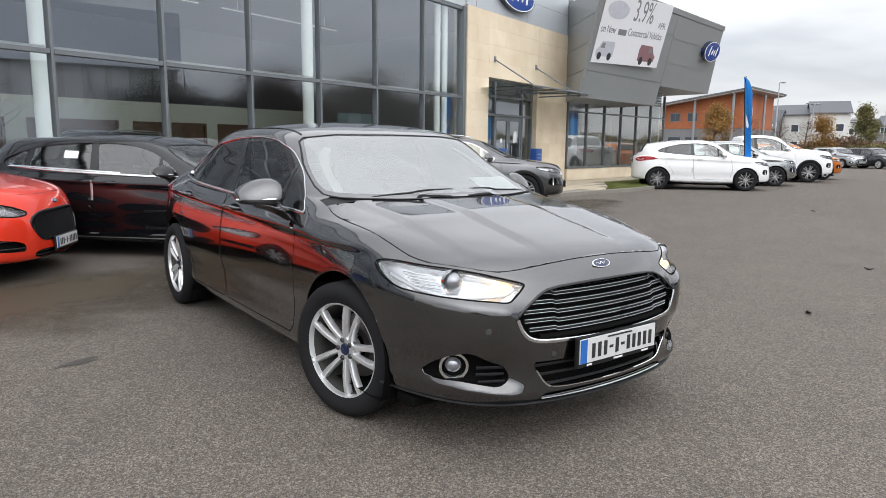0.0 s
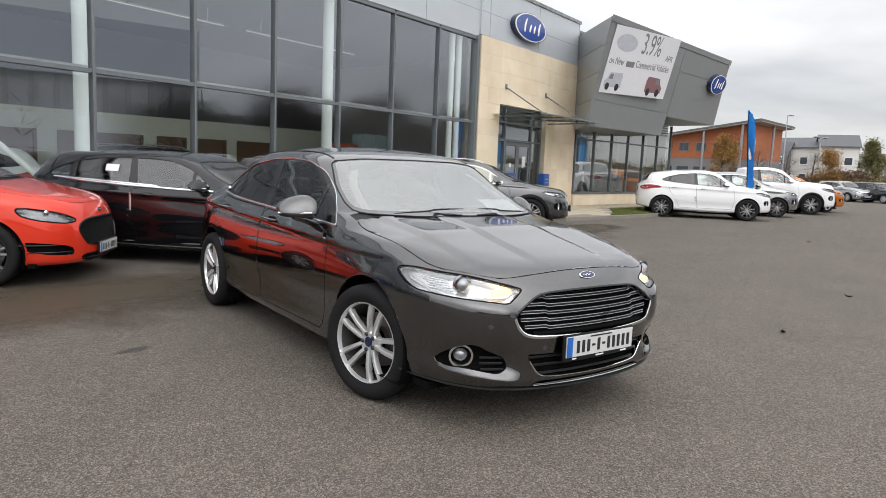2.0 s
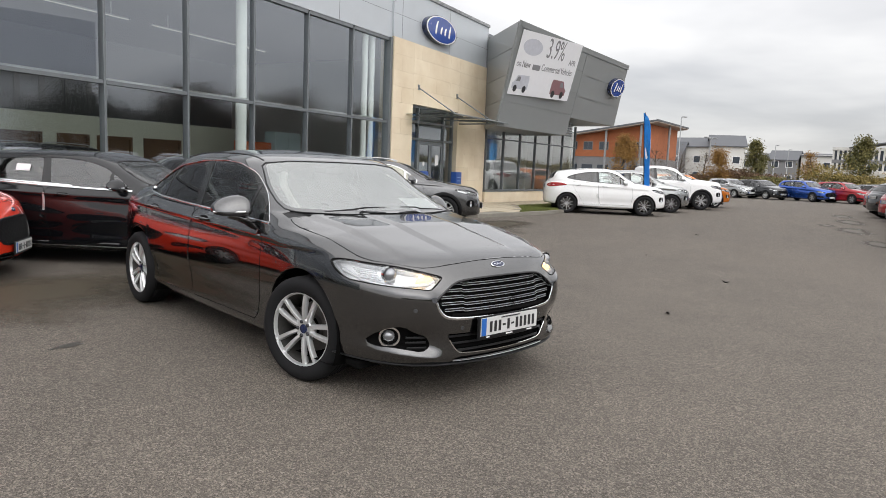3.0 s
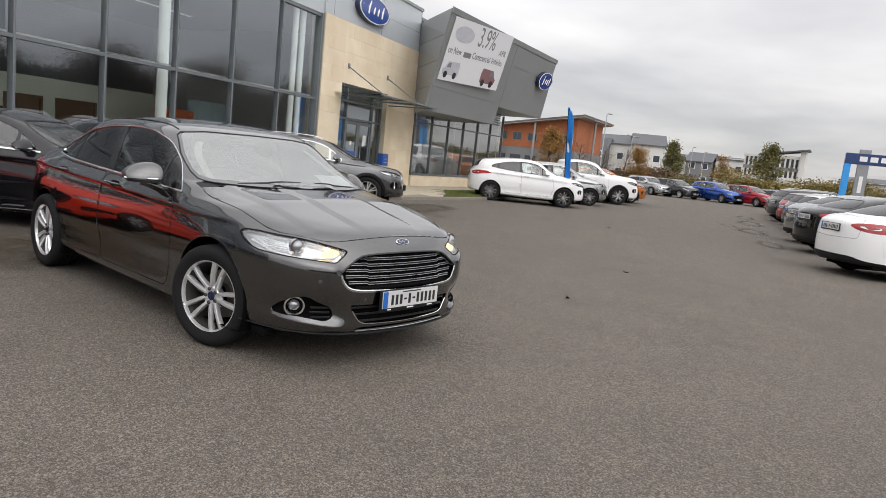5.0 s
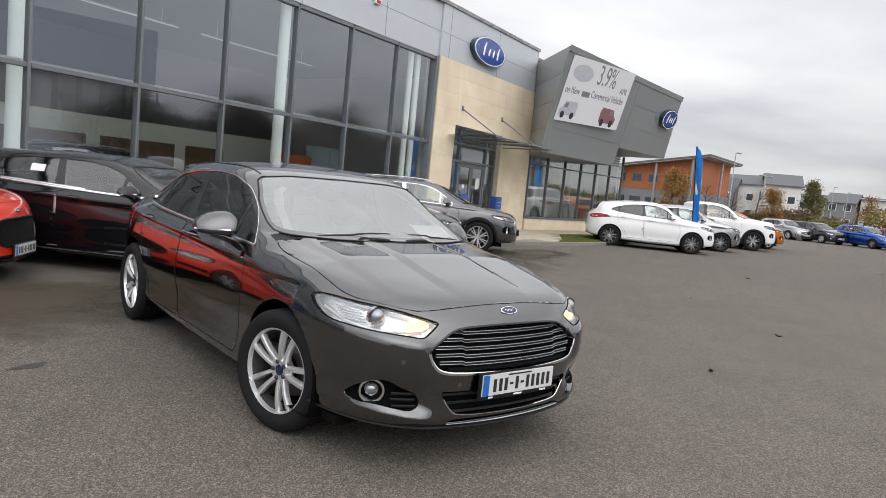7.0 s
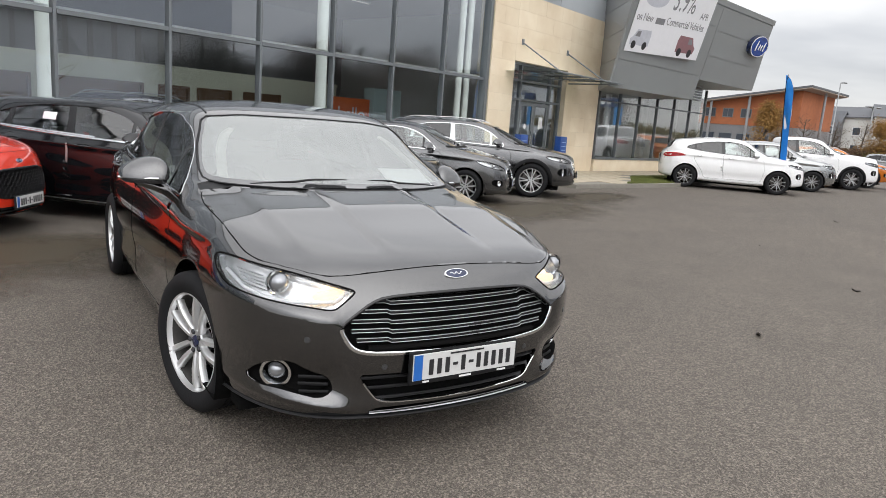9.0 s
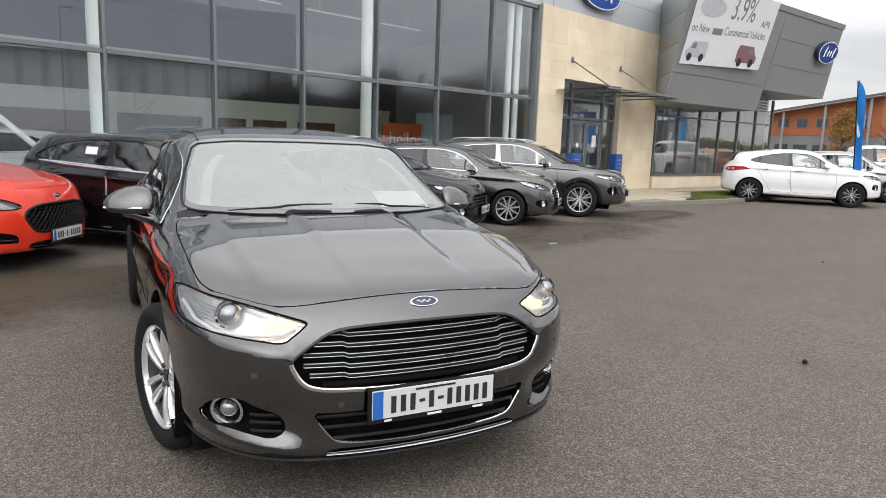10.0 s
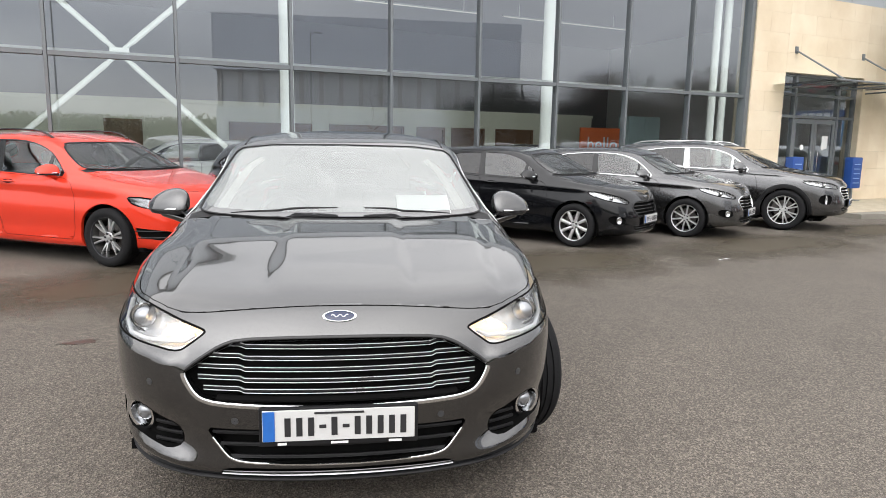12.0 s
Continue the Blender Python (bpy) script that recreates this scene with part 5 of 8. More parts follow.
def build_car(sp, colour, name, style="ten", rim=None, fine=True, steer=0.0, hub=False, lit=False, cladding=None, hero=False, plates=True, dark_grille=True):
    car = empty(name)
    sk = Skin(sp, *((28, 34, 10) if hero else (9, 20, 5)))
    bm = sk.bm
    s = sp.get("scale", (1, 1, 1))
    sx, sy, sz = s

    def yz(poly):
        return [(a * sy, b * sz) for a, b in poly]

    def xz(poly):
        return [(a * sx, b * sz) for a, b in poly]

    r, tx, tw = sp["wheel_r"], sp["track"], sp.get("tyre_w", 0.215)
    axles = [a * sy for a in sp["axles"]]
    arch = r * sp.get("arch", 1.13)
    for ya in axles:
        circ = [(ya + arch * math.cos(t), r * 1.02 + arch * math.sin(t)) for t in np.linspace(0, 2 * math.pi, 45)[:-1]]
        fs = sk.cut("x", circ, lambda c, n: abs(c.x) > 0.5 * sx)
        bmesh.ops.delete(bm, geom=fs, context="FACES")
        for sd in (1, -1):
            lb = bmesh.new()
            x0, x1 = (0.48 * sx, sp["half_w"] * sx - 0.035)
            lathe(lb, [(sd * x1, arch * 1.0), (sd * x0, arch * 1.0), (sd * x0, arch * 0.3)], 24, m=Matrix.Translation((0, ya, r * 1.02)) @ Matrix.Rotation(radians(-12 + 90), 4, "X"), span=0.57)
            for v in lb.verts:
                v.co.z = max(v.co.z, 0.17)
            part("arch_liner", lb, M["under"], car)
            pts = [(ya + (arch + 0.006) * math.cos(t), r * 1.02 + (arch + 0.006) * math.sin(t)) for t in np.linspace(radians(-22), radians(202), 40)]
            P, N = sk.line("x", pts, sd)
            if len(P) > 8:
                rb = bmesh.new()
                N = [Vector((sd, 0, 0))] * len(P)
                P = [p - Vector((sd * 0.004, 0, 0)) for p in P]
                ribbon(rb, P, N, 0.038 if cladding else 0.010, 0.010 if cladding else 0.004, sink=0.03)
                part("arch_trim" if cladding else "arch_lip", rb, M["black"] if cladding else colour, car, smooth=60)
    # near-black ribbon laid over a panel gap, painting in the shade of the gap
    def shut(axis, poly, sd, parent):
        P, N = sk.line(axis, resample(poly, 0.025), sd)
        for _ in range(4 if axis == "z" else 0):
            P = P[:1] + [(a + b * 2 + c) / 4 for a, b, c in zip(P, P[1:], P[2:])] + P[-1:]
        if len(P) > 6:
            rb = bmesh.new()
            ribbon(rb, P, N, 0.0024 if hero else 0.0023, 0.0012, True, 0.01)
            part("seal", rb, M["under"], parent, smooth=40)

    # doors, with shut lines round them
    for k, d in enumerate(sp["doors"]):
        dp = smooth_poly(resample(yz(d), 0.12), 1)
        fs = sk.cut("x", dp, lambda c, n: abs(n.x) > 0.35)
        for sd in (1, -1):
            side = [f for f in fs if f.is_valid and f.calc_center_median().x * sd > 0]
            if not side:
                continue
            ob = sk.part("front_door" if k == 0 else "rear_door", sk.take(side, 0.0035 if hero else 0.003, 0, 0.03), colour, car)
            shut("x", dp, sd, ob)
            hy, hz = sp["handles"][k]
            p, n = sk.at("x", hy * sy, hz * sz, sd)
            if p is not None:
                hb = bmesh.new()
                tube(hb, [p + Vector((sd * 0.004, -0.10, -0.004)), p + Vector((sd * 0.032, -0.085, 0)), p + Vector((sd * 0.034, 0.06, 0.002)), p + Vector((sd * 0.028, 0.10, 0.003)), p + Vector((sd * 0.002, 0.115, 0.002))],
                     [0.010, 0.014, 0.015, 0.014, 0.010], 10, flat=0.6)
                part("handle", hb, colour, ob, smooth=60)
                hb = bmesh.new()
                ring = [p + n * 0.001 + Vector((0, 0.085 * math.cos(t), 0.026 * math.sin(t))) for t in np.linspace(0, 2 * math.pi, 20)[:-1]]
                f = hb.faces.new([hb.verts.new(sk.tree.find_nearest(q)[0] + n * 0.0012) for q in ring])
                part("handle_cup", hb, M["under"], ob)
                if hero:
                    hb = bmesh.new()
                    tube(hb, [p + Vector((sd * 0.046, -0.07, 0.006)), p + Vector((sd * 0.048, 0.07, 0.008))], 0.003, 6)
                    part("handle_strip", hb, M["chrome"], ob)
    # side windows
    dlo = smooth_poly(resample(yz(sp["dlo"]), 0.10 if hero else 0.2), 1)
    for pil in sp["pillars"]:
        fs = sk.cut("x", yz(pil), lambda c, n: abs(n.x) > 0.3 and c.z > 0.8 * sz)
        fs = [f for f in fs if inside(dlo, f.calc_center_median().y, f.calc_center_median().z)]
        for sd in (1, -1):
            side = [f for f in fs if f.is_valid and f.calc_center_median().x * sd > 0]
            if side:
                sk.part("pillar_trim", sk.take(side, 0, 0.003, 0.01), M["satin"] if sp.get("pillar_bright") else M["gloss_black"], car)
    fs = sk.cut("x", dlo, lambda c, n: abs(n.x) > 0.3 and c.z > 0.8 * sz)
    cuts = [sum(p[0] for p in pil) / len(pil) * sy for pil in sp["pillars"]]
    for sd in (1, -1):
        for k in range(len(cuts) + 1):
            lo, hi = ([-9] + cuts)[k], (cuts + [9])[k]
            side = [f for f in fs if f.is_valid and f.calc_center_median().x * sd > 0 and lo < f.calc_center_median().y <= hi]
            if side:
                sk.part("side_window", sk.take(side, 0, 0.007, 0), (M["hero_privacy"] if hero else M["privacy"]) if (k > sp.get("clear", 1)) else (M["hero_window"] if hero else M["window"]), car)
        P, N = sk.line("x", resample(dlo, 0.04), sd)
        if len(P) > 8:
            rb = bmesh.new()
            ribbon(rb, P, N, 0.0023 if hero else 0.0065, 0.003, True, 0.012)
            part("window_trim", rb, M["chrome"] if sp.get("bright", True) else M["gloss_black"], car, smooth=40)
        if hero:
            P, N = sk.line("x", resample(yz(sp["dlo"][:6]), 0.04)[:-56], sd)
            rb = bmesh.new()
            ribbon(rb, P, N, 0.0075, 0.006)
            part("belt_strip", rb, M["chrome"], car, smooth=40)
        if sp.get("belt_strip"):
            P, N = sk.line("x", resample(yz(sp["dlo"][:5]), 0.05)[:-14], sd)
            rb = bmesh.new()
            ribbon(rb, P, N, 0.011, 0.006)
            part("belt_strip", rb, M["chrome"], car, smooth=40)
    # windscreen and rear screen
    for nm, key, sgn in (("windscreen", "ws", -1), ("rear_screen", "rs", 1)):
        if key not in sp:
            continue
        poly = smooth_poly(resample(sym(xz(sp[key])), 0.09 if hero else 0.25), 1)
        fs = sk.cut("y", poly, lambda c, n: n.y * sgn > 0.12 and c.z > 0.85 * sz and c.y * sgn > -0.6)
        if fs:
            if key == "ws" and "border" in sp:
                k = sp["border"]
                cz = sum(p[1] for p in poly) / len(poly)
                inner = smooth_poly([(x * (1 - k / 0.72), cz + 0.01 + (z - cz) * (0.95 if z > cz else 0.90)) for x, z in poly], 1)
                mid = sk.cut("y", inner, lambda c, n: n.y * sgn > 0.12 and c.z > 0.85 * sz and c.y * sgn > -0.6)
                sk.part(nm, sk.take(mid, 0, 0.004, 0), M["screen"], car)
                fs = [f for f in sk.cut("y", poly, lambda c, n: n.y * sgn > 0.12 and c.z > 0.85 * sz and c.y * sgn > -0.6) if f.is_valid]
                sk.part("screen_border", sk.take(fs, 0, 0.004, 0), M["frit"], car)
            else:
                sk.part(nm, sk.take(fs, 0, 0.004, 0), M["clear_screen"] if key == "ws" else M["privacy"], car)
            P, N = sk.line("y", resample(poly, 0.04), sgn)
            rb = bmesh.new()
            ribbon(rb, P, N, 0.005 if hero else 0.010, 0.002, True, 0.012)
            part("screen_seal", rb, M["black"], car, smooth=40)
    # boot lid's painted gap line, dark lower bumper
    if not hero:
        lid = sp.get("boot") or [(x, z) for x, z in ((0, sp["belt"] + 0.02), (0.60, sp["belt"]), (0.64, sp["belt"] - 0.14), (0.58, sp["belt"] - 0.42), (0, sp["belt"] - 0.44))]
        shut("y", smooth_poly(resample(sym(xz(lid)), 0.1), 1), 1, car)
        fs = sk.cut("y", smooth_poly(resample(sym(xz([(0, 0.385), (0.55, 0.385), (0.70, 0.33), (0.88, 0.31), (0.86, 0.20), (0, 0.20)])), 0.15), 1), lambda c, n: n.y > 0.05 and c.y > 0.9 * sy)
        if fs and not sp.get("high"):
            sk.part("rear_diffuser", sk.take(fs, 0, -0.003, 0.01), M["black"], car)
    # bonnet
    hood = sym([(x * sx, y * sy) for x, y in sp["hood"]])
    fs = sk.cut("z", resample(hood, 0.15), lambda c, n: n.z > 0.15 and c.y < -0.5)
    if fs:
        ob = sk.part("bonnet", sk.take(fs, 0.003, 0, 0.03), colour, car)
        shut("z", resample(hood, 0.05), 1, ob)
    if "cowl" in sp:
        cw = sym([(x * sx, y * sy) for x, y in sp["cowl"]])
        fs = sk.cut("z", resample(cw, 0.15), lambda c, n: n.z > 0.1 and c.z > 0.85 * sz and c.y < -0.5)
        if fs:
            for piece in islands(fs):
                sk.part("cowl_panel", sk.take(piece, 0, 0.006, 0.01), M["black"], car)
    # lamps, grille and intakes
    for sd in (1, -1):
        for key, ax_sg, nm in (("lamp", -1, "headlight"), ("tail", 1, "tail_light")):
            if key not in sp:
                continue
            poly = smooth_poly([(x * sd, z) for x, z in xz(sp[key])], 2 if key == "tail" else 1)
            fs = sk.cut("y", poly, lambda c, n: n.y * ax_sg > 0.06 and c.y * ax_sg > 0.9 * sy)
            if not fs:
                continue
            nb = sk.take(fs, 0.0015, 0.0, 0.0)
            if key == "tail":
                tl = sk.part(nm, nb, M["red_lens"], car)
                P, N = sk.line("y", [((x - cx) * 0.45 + cx, (z - cz) * 0.3 + cz) for cx, cz in [(sum(p[0] for p in poly) / len(poly), sum(p[1] for p in poly) / len(poly))] for x, z in poly], 1)
                if len(P) > 4:
                    rb = bmesh.new()
                    rb.faces.new([rb.verts.new(p + n * 0.003) for p, n in zip(P, N)])
                    part("reverse_lens", rb, M["white"], tl)
                continue
            back = clone_faces(nb, sk, 0.045)
            sk.edge(nb, 0, 0, 0.03)
            lamp = sk.part(nm, nb, M["lens"], car)
            b2 = clone_faces(back, sk, 0.0)
            rim_e = [e for e in b2.edges if e.is_boundary]
            ex = bmesh.ops.extrude_edge_only(b2, edges=rim_e)
            for g in ex["geom"]:
                if isinstance(g, bmesh.types.BMVert):
                    g.co += sk.normal(g.co) * 0.042
            bmesh.ops.recalc_face_normals(b2, faces=b2.faces)
            back.free()
            part("reflector", b2, M["bright"] if hero else M["lamp_house"] if sp.get("dark_lamp") else M["lamp_silver"], lamp, smooth=40)
            P, N = sk.line("y", resample(poly, 0.02), -1)
            rb = bmesh.new()
            ribbon(rb, P, N, 0.0032 if hero else 0.006, 0.002, True, 0.02)
            part("lamp_seal", rb, M["under"], lamp, smooth=40)
            bx, bz, br = sp["bulb"]
            p, n = sk.at("y", bx * sx * sd, bz * sz, -1)
            if p is not None:
                pb = bmesh.new()
                mm = Matrix.Translation(p + Vector((0, 0.035, 0)))
                lathe(pb, [(0.01, br * 1.25), (-0.012, br * 1.2), (-0.014, br * 1.02), (0.0, br)], 24, "z", mm @ Matrix.Rotation(radians(-90), 4, "X").inverted())
                part("bezel", pb, M["chrome"], lamp, smooth=40)
                pb = bmesh.new()
                bmesh.ops.create_uvsphere(pb, u_segments=20, v_segments=12, radius=br * 0.98, matrix=mm)
                part("projector", pb, M["lens_ball"], lamp, smooth=180)
            if hero:
                hero_lamp(sk, lamp, sd)
    for key, nm in (("grille", "grille"), ("intake", "lower_intake"), ("sidevent", "side_intake")):
        for half in sp.get(key, ()):
            if key == "sidevent":
                polys = [smooth_poly([(x * sd, z) for x, z in xz(half)], 1) for sd in (1, -1)]
            else:
                polys = [smooth_poly(resample(sym(xz(half)), 0.15), 1)]
            for poly in polys:
                fs = sk.cut("y", poly, lambda c, n: n.y < -0.06 and c.y < -0.9 * sy)
                if not fs:
                    continue
                nb = sk.take(fs, 0, 0, 0)
                for v in nb.verts:
                    v.co.y += 0.055
                rim_e = [e for e in nb.edges if e.is_boundary]
                ex = bmesh.ops.extrude_edge_only(nb, edges=rim_e)
                for g in ex["geom"]:
                    if isinstance(g, bmesh.types.BMVert):
                        g.co.y -= 0.057
                g_ob = part(nm, nb, M["under"], car, smooth=40)
                P, N = sk.line("y", resample(poly, 0.02), -1)
                zs = [p[1] for p in poly]
                z0, z1 = min(zs), max(zs)
                slot = key == "intake" and z1 - z0 < 0.05
                if (key == "grille" or hero) and not slot:
                    if len(P) > 6:
                        rb = bmesh.new()
                        if hero and key == "intake":
                            keepers = [(p, n) for p, n in zip(P, N) if p.z < z0 + 0.75 * (z1 - z0)]
                            keepers.sort(key=lambda q: q[0].x)
                            P, N = [q[0] for q in keepers], [q[1] for q in keepers]
                        if hero and key == "grille":
                            low = [i for i, p in enumerate(P) if p.z < 0.625]
                            start = next(i for i in low if (i - 1) % len(P) not in low)
                            run = [(start + i) % len(P) for i in range(len(low))]
                            ribbon(rb, [P[i] for i in run], [N[i] for i in run], 0.0085, 0.006, False, 0.02)
                            part("surround", rb, M["chrome"], g_ob, smooth=40)
                            for k_in, hw, mt, nm2 in ((0.0, 0.006, M["gloss_black"], "upper_edge"), (0.008, 0.0022, M["satin"], "upper_line")):
                                rb = bmesh.new()
                                run = [i for i in range(len(P))][0:]
                                run = [(run[-1] + 1 + start + len(low) + i) % len(P) for i in range(len(P) - len(low))]
                                ribbon(rb, [P[i] + Vector((0, k_in, -k_in * 0.9)) for i in run], [N[i] for i in run], hw, 0.004, False, 0.02)
                                part(nm2, rb, mt, g_ob, smooth=40)
                        elif not (hero and key == "sidevent"):
                            ribbon(rb, P, N, 0.0042 if hero else 0.012, 0.006, not (hero and key == "intake"), 0.02)
                            part("surround", rb, M["chrome"] if (hero or not dark_grille) else M["gloss_black"], g_ob, smooth=40)
                        else:
                            rb.free()
                if key == "grille" and sp.get("comb"):
                    honeycomb(sk, poly, g_ob)
                    continue
                if hero and key == "grille":
                    rb = bmesh.new()
                    q = []
                    for x in np.linspace(-0.42, 0.42, 30):
                        p, n = sk.at("y", float(x), 0.526 + 0.10 * max(0, abs(x) - 0.30) ** 2, -1)
                        q.append(p + Vector((0, 0.028, 0)))
                    tube(rb, q, 0.017, 8, flat=0.7)
                    part("lower_lip", rb, M["under"], g_ob, smooth=60)
                nbar = {"grille": 5, "intake": 3, "sidevent": 5 if hero else sp.get("vent_bars", 0)}[key]
                for i in range(0 if slot else nbar):
                    z = z0 + (z1 - z0) * (i + (0.9 if key == "grille" and hero else 0.5)) / (nbar + (0.55 if key == "grille" and hero else 0))
                    if hero and key == "grille":
                        z = z0 + (z1 - z0) * (0.215 + 0.158 * i)
                    xs = [x for x in np.linspace(-0.95, 0.95, 96) if inside(poly, x, z) and not (hero and key == "sidevent" and abs(x) > 0.665)]
                    if len(xs) < 4:
                        continue
                    tip = -0.022 if hero and key == "grille" else 0.012
                    xs = [xs[0] - tip] + xs + [xs[-1] + tip]
                    rows = []
                    for x in np.linspace(xs[0], xs[-1], 28):
                        p, n = sk.at("y", float(x), z, -1)
                        if p is None:
                            continue
                        rows.append(p + Vector((0, 0.018 if hero else 0.012, 0)))
                    if hero and key == "grille" and len(rows) > 8:
                        fit = np.polyfit([q.x**2 for q in rows], [q.y for q in rows], 3)
                        rows = [Vector((x, float(np.polyval(fit, x * x)), z + 0.008 * float(smoothstep((abs(x) - 0.325) / 0.020)))) for x in np.linspace(rows[0].x, rows[-1].x, 61)]
                    if len(rows) > 3:
                        if hero and key == "grille":
                            for dz, th, ml in ((0.0080, 0.0019, M["satin"]), (-0.0060, 0.0019, M["satin"]), (0.0010, 0.0075, M["black"])):
                                rb = bmesh.new()
                                tube(rb, [q + Vector((0, 0.008 if ml is M["black"] else 0, dz)) for q in rows], th, 6, flat=1.0, up=(0, 0, 1))
                                part("slat" if ml is not M["black"] else "slat_core", rb, ml, g_ob, smooth=60)
                        else:
                            rb = bmesh.new()
                            tube(rb, rows, 0.006 if key != "grille" else 0.008, 6, flat=1.2, up=(0, 0, 1))
                            part("slat", rb, M["chrome"] if (key == "grille" and not dark_grille) else M["black"] if hero else M["gloss_black"], g_ob, smooth=60)
    # the rest of the skin
    sk.edge(bm, 0, 0, 0.016)
    sk.part("body", bm, colour, car)
    W = sp["half_w"] * sx
    if cladding:
        for sd in (1, -1):
            pts = [(y, (0.30 if sp.get("high") else 0.27) * sz) for y in np.linspace(axles[0] + arch * 1.0, axles[1] - arch * 1.0, 24)]
            P, N = sk.line("x", pts, sd)
            rb = bmesh.new()
            ribbon(rb, P, N, 0.055, 0.012)
            part("sill_trim", rb, M["black"], car, smooth=50)
    yf, yr = sp["rings"][0][1] * sy, sp["rings"][0][2] * sy
    part("undertray", one_box((-W * 0.5, yf + 0.16, 0.16), (W * 0.5, yr - 0.16, 0.21), 0.01), M["under"], car)
    part("front_tray", one_box((-W * 0.9, yf + 0.26, 0.185), (W * 0.9, axles[0] - arch * 1.02, 0.23), 0.01), M["under"], car)
    part("rear_tray", one_box((-W * 0.86, axles[1] + arch * 1.02, 0.20), (W * 0.86, yr - 0.2, 0.25), 0.01), M["under"], car)
    part("floor_pan", one_box((-W * 0.84, axles[0] + arch * 1.02, 0.17), (W * 0.84, axles[1] - arch * 1.02, 0.215), 0.01), M["under"], car)
    for sd in (1, -1):
        for k, ya in enumerate(axles):
            wheel(car, sd * tx, ya, r, r, sd, style, steer if k == 0 else 0.0, rim, tw, sp.get("rimfrac", 0.70), hub)
        my, mz, mx = sp["mirror"]
        mirror(car, sd, my * sy, mz * sz, mx * sx, colour, sp.get("mirror_s", 1.0))
    cabin(car, {"cab": (W * 0.80, sp["cab_y"] * sy, sp["belt"] * sz), "cab_end": sp["cab_end"] * sy, "rear_seat": sp["rear_seat"] * sy})
    if plates:
        pz = sp["plate_z"] * sz
        p, n = sk.at("y", 0, pz, -1)
        yy = p.y if p is not None else sp["rings"][2][1] * sy
        number_plate(car, Vector((0, yy - 0.028, pz)), -1, tilt=sp.get("plate_tilt", 0), small=hero)
        p, n = sk.at("y", 0, sp["rear_plate_z"] * sz, 1)
        if p is not None:
            number_plate(car, Vector((0, p.y + 0.02, sp["rear_plate_z"] * sz)), 1, small=False)
    bz = sp["badge_z"] * sz
    p, n = sk.at("y", 0, bz, -1)
    if p is not None:
        badge(car, p + n * 0.003, n, 0.120, 0.046)
    for fx, fz, fr, tall in sp.get("fog", ()):
        for sd in (1, -1):
            p, n = sk.at("y", fx * sx * sd, fz * sz, -1)
            if p is None:
                continue
            fb = bmesh.new()
            turn = n.to_track_quat("Z", "Y").to_matrix().to_4x4()
            lathe(fb, [(-0.012, fr), (0.004, fr), (0.010, fr * 0.9), (0.006, fr * 0.72), (-0.004, fr * 0.4), (-0.005, 0.001)], 20, "z", Matrix.Translation(p) @ Matrix.Diagonal((1, 1, tall, 1)) @ turn)
            part("fog_lamp", fb, M["lamp_silver"], car, smooth=50)
    # wipers
    for x0, x1 in ((-0.56, -0.03), (0.10, 0.55)):
        rb = bmesh.new()
        q = []
        for t in np.linspace(0, 1, 10):
            p, n = sk.at("z", (x0 + (x1 - x0) * t) * sx, (sp["wiper_y"] - 0.088 + 0.045 * (x0 + (x1 - x0) * t) ** 2) * sy, 1)
            if p is not None:
                q.append(p + n * 0.012)
        if len(q) > 3:
            tube(rb, q, [0.0028 + 0.0035 * math.sin(math.pi * i / (len(q) - 1)) for i in range(len(q))], 6)
            part("wiper", rb, M["black"], car)
    return car, sk


def honeycomb(sk, poly, parent):
    """Gloss black hexagon mesh set into a grille opening."""
    bm = bmesh.new()
    a = 0.036
    for j in range(12):
        for i in range(-18, 19):
            cx, cz = (i + 0.5 * (j % 2)) * a * 1.9, 0.36 + j * a * 0.82
            if not inside(poly, cx, cz):
                continue
            p, n = sk.at("y", cx, cz, -1)
            if p is None:
                continue
            rows = []
            for k, d in ((1.0, 0.035), (1.0, 0.012), (0.78, 0.016), (0.70, 0.04)):
                rows.append([bm.verts.new((p.x + a * 0.98 * k * math.cos(t), p.y + d, p.z + a * 0.56 * k * math.sin(t))) for t in (math.pi * q / 3 for q in range(6))])
            for r1, r2 in zip(rows, rows[1:]):
                for q in range(6):
                    bm.faces.new((r1[q], r1[(q + 1) % 6], r2[(q + 1) % 6], r2[q]))
    part("honeycomb", bm, M["gloss_black"], parent)

def smoothstep(t):
    t = np.clip(t, 0, 1)
    return t * t * (3 - 2 * t)


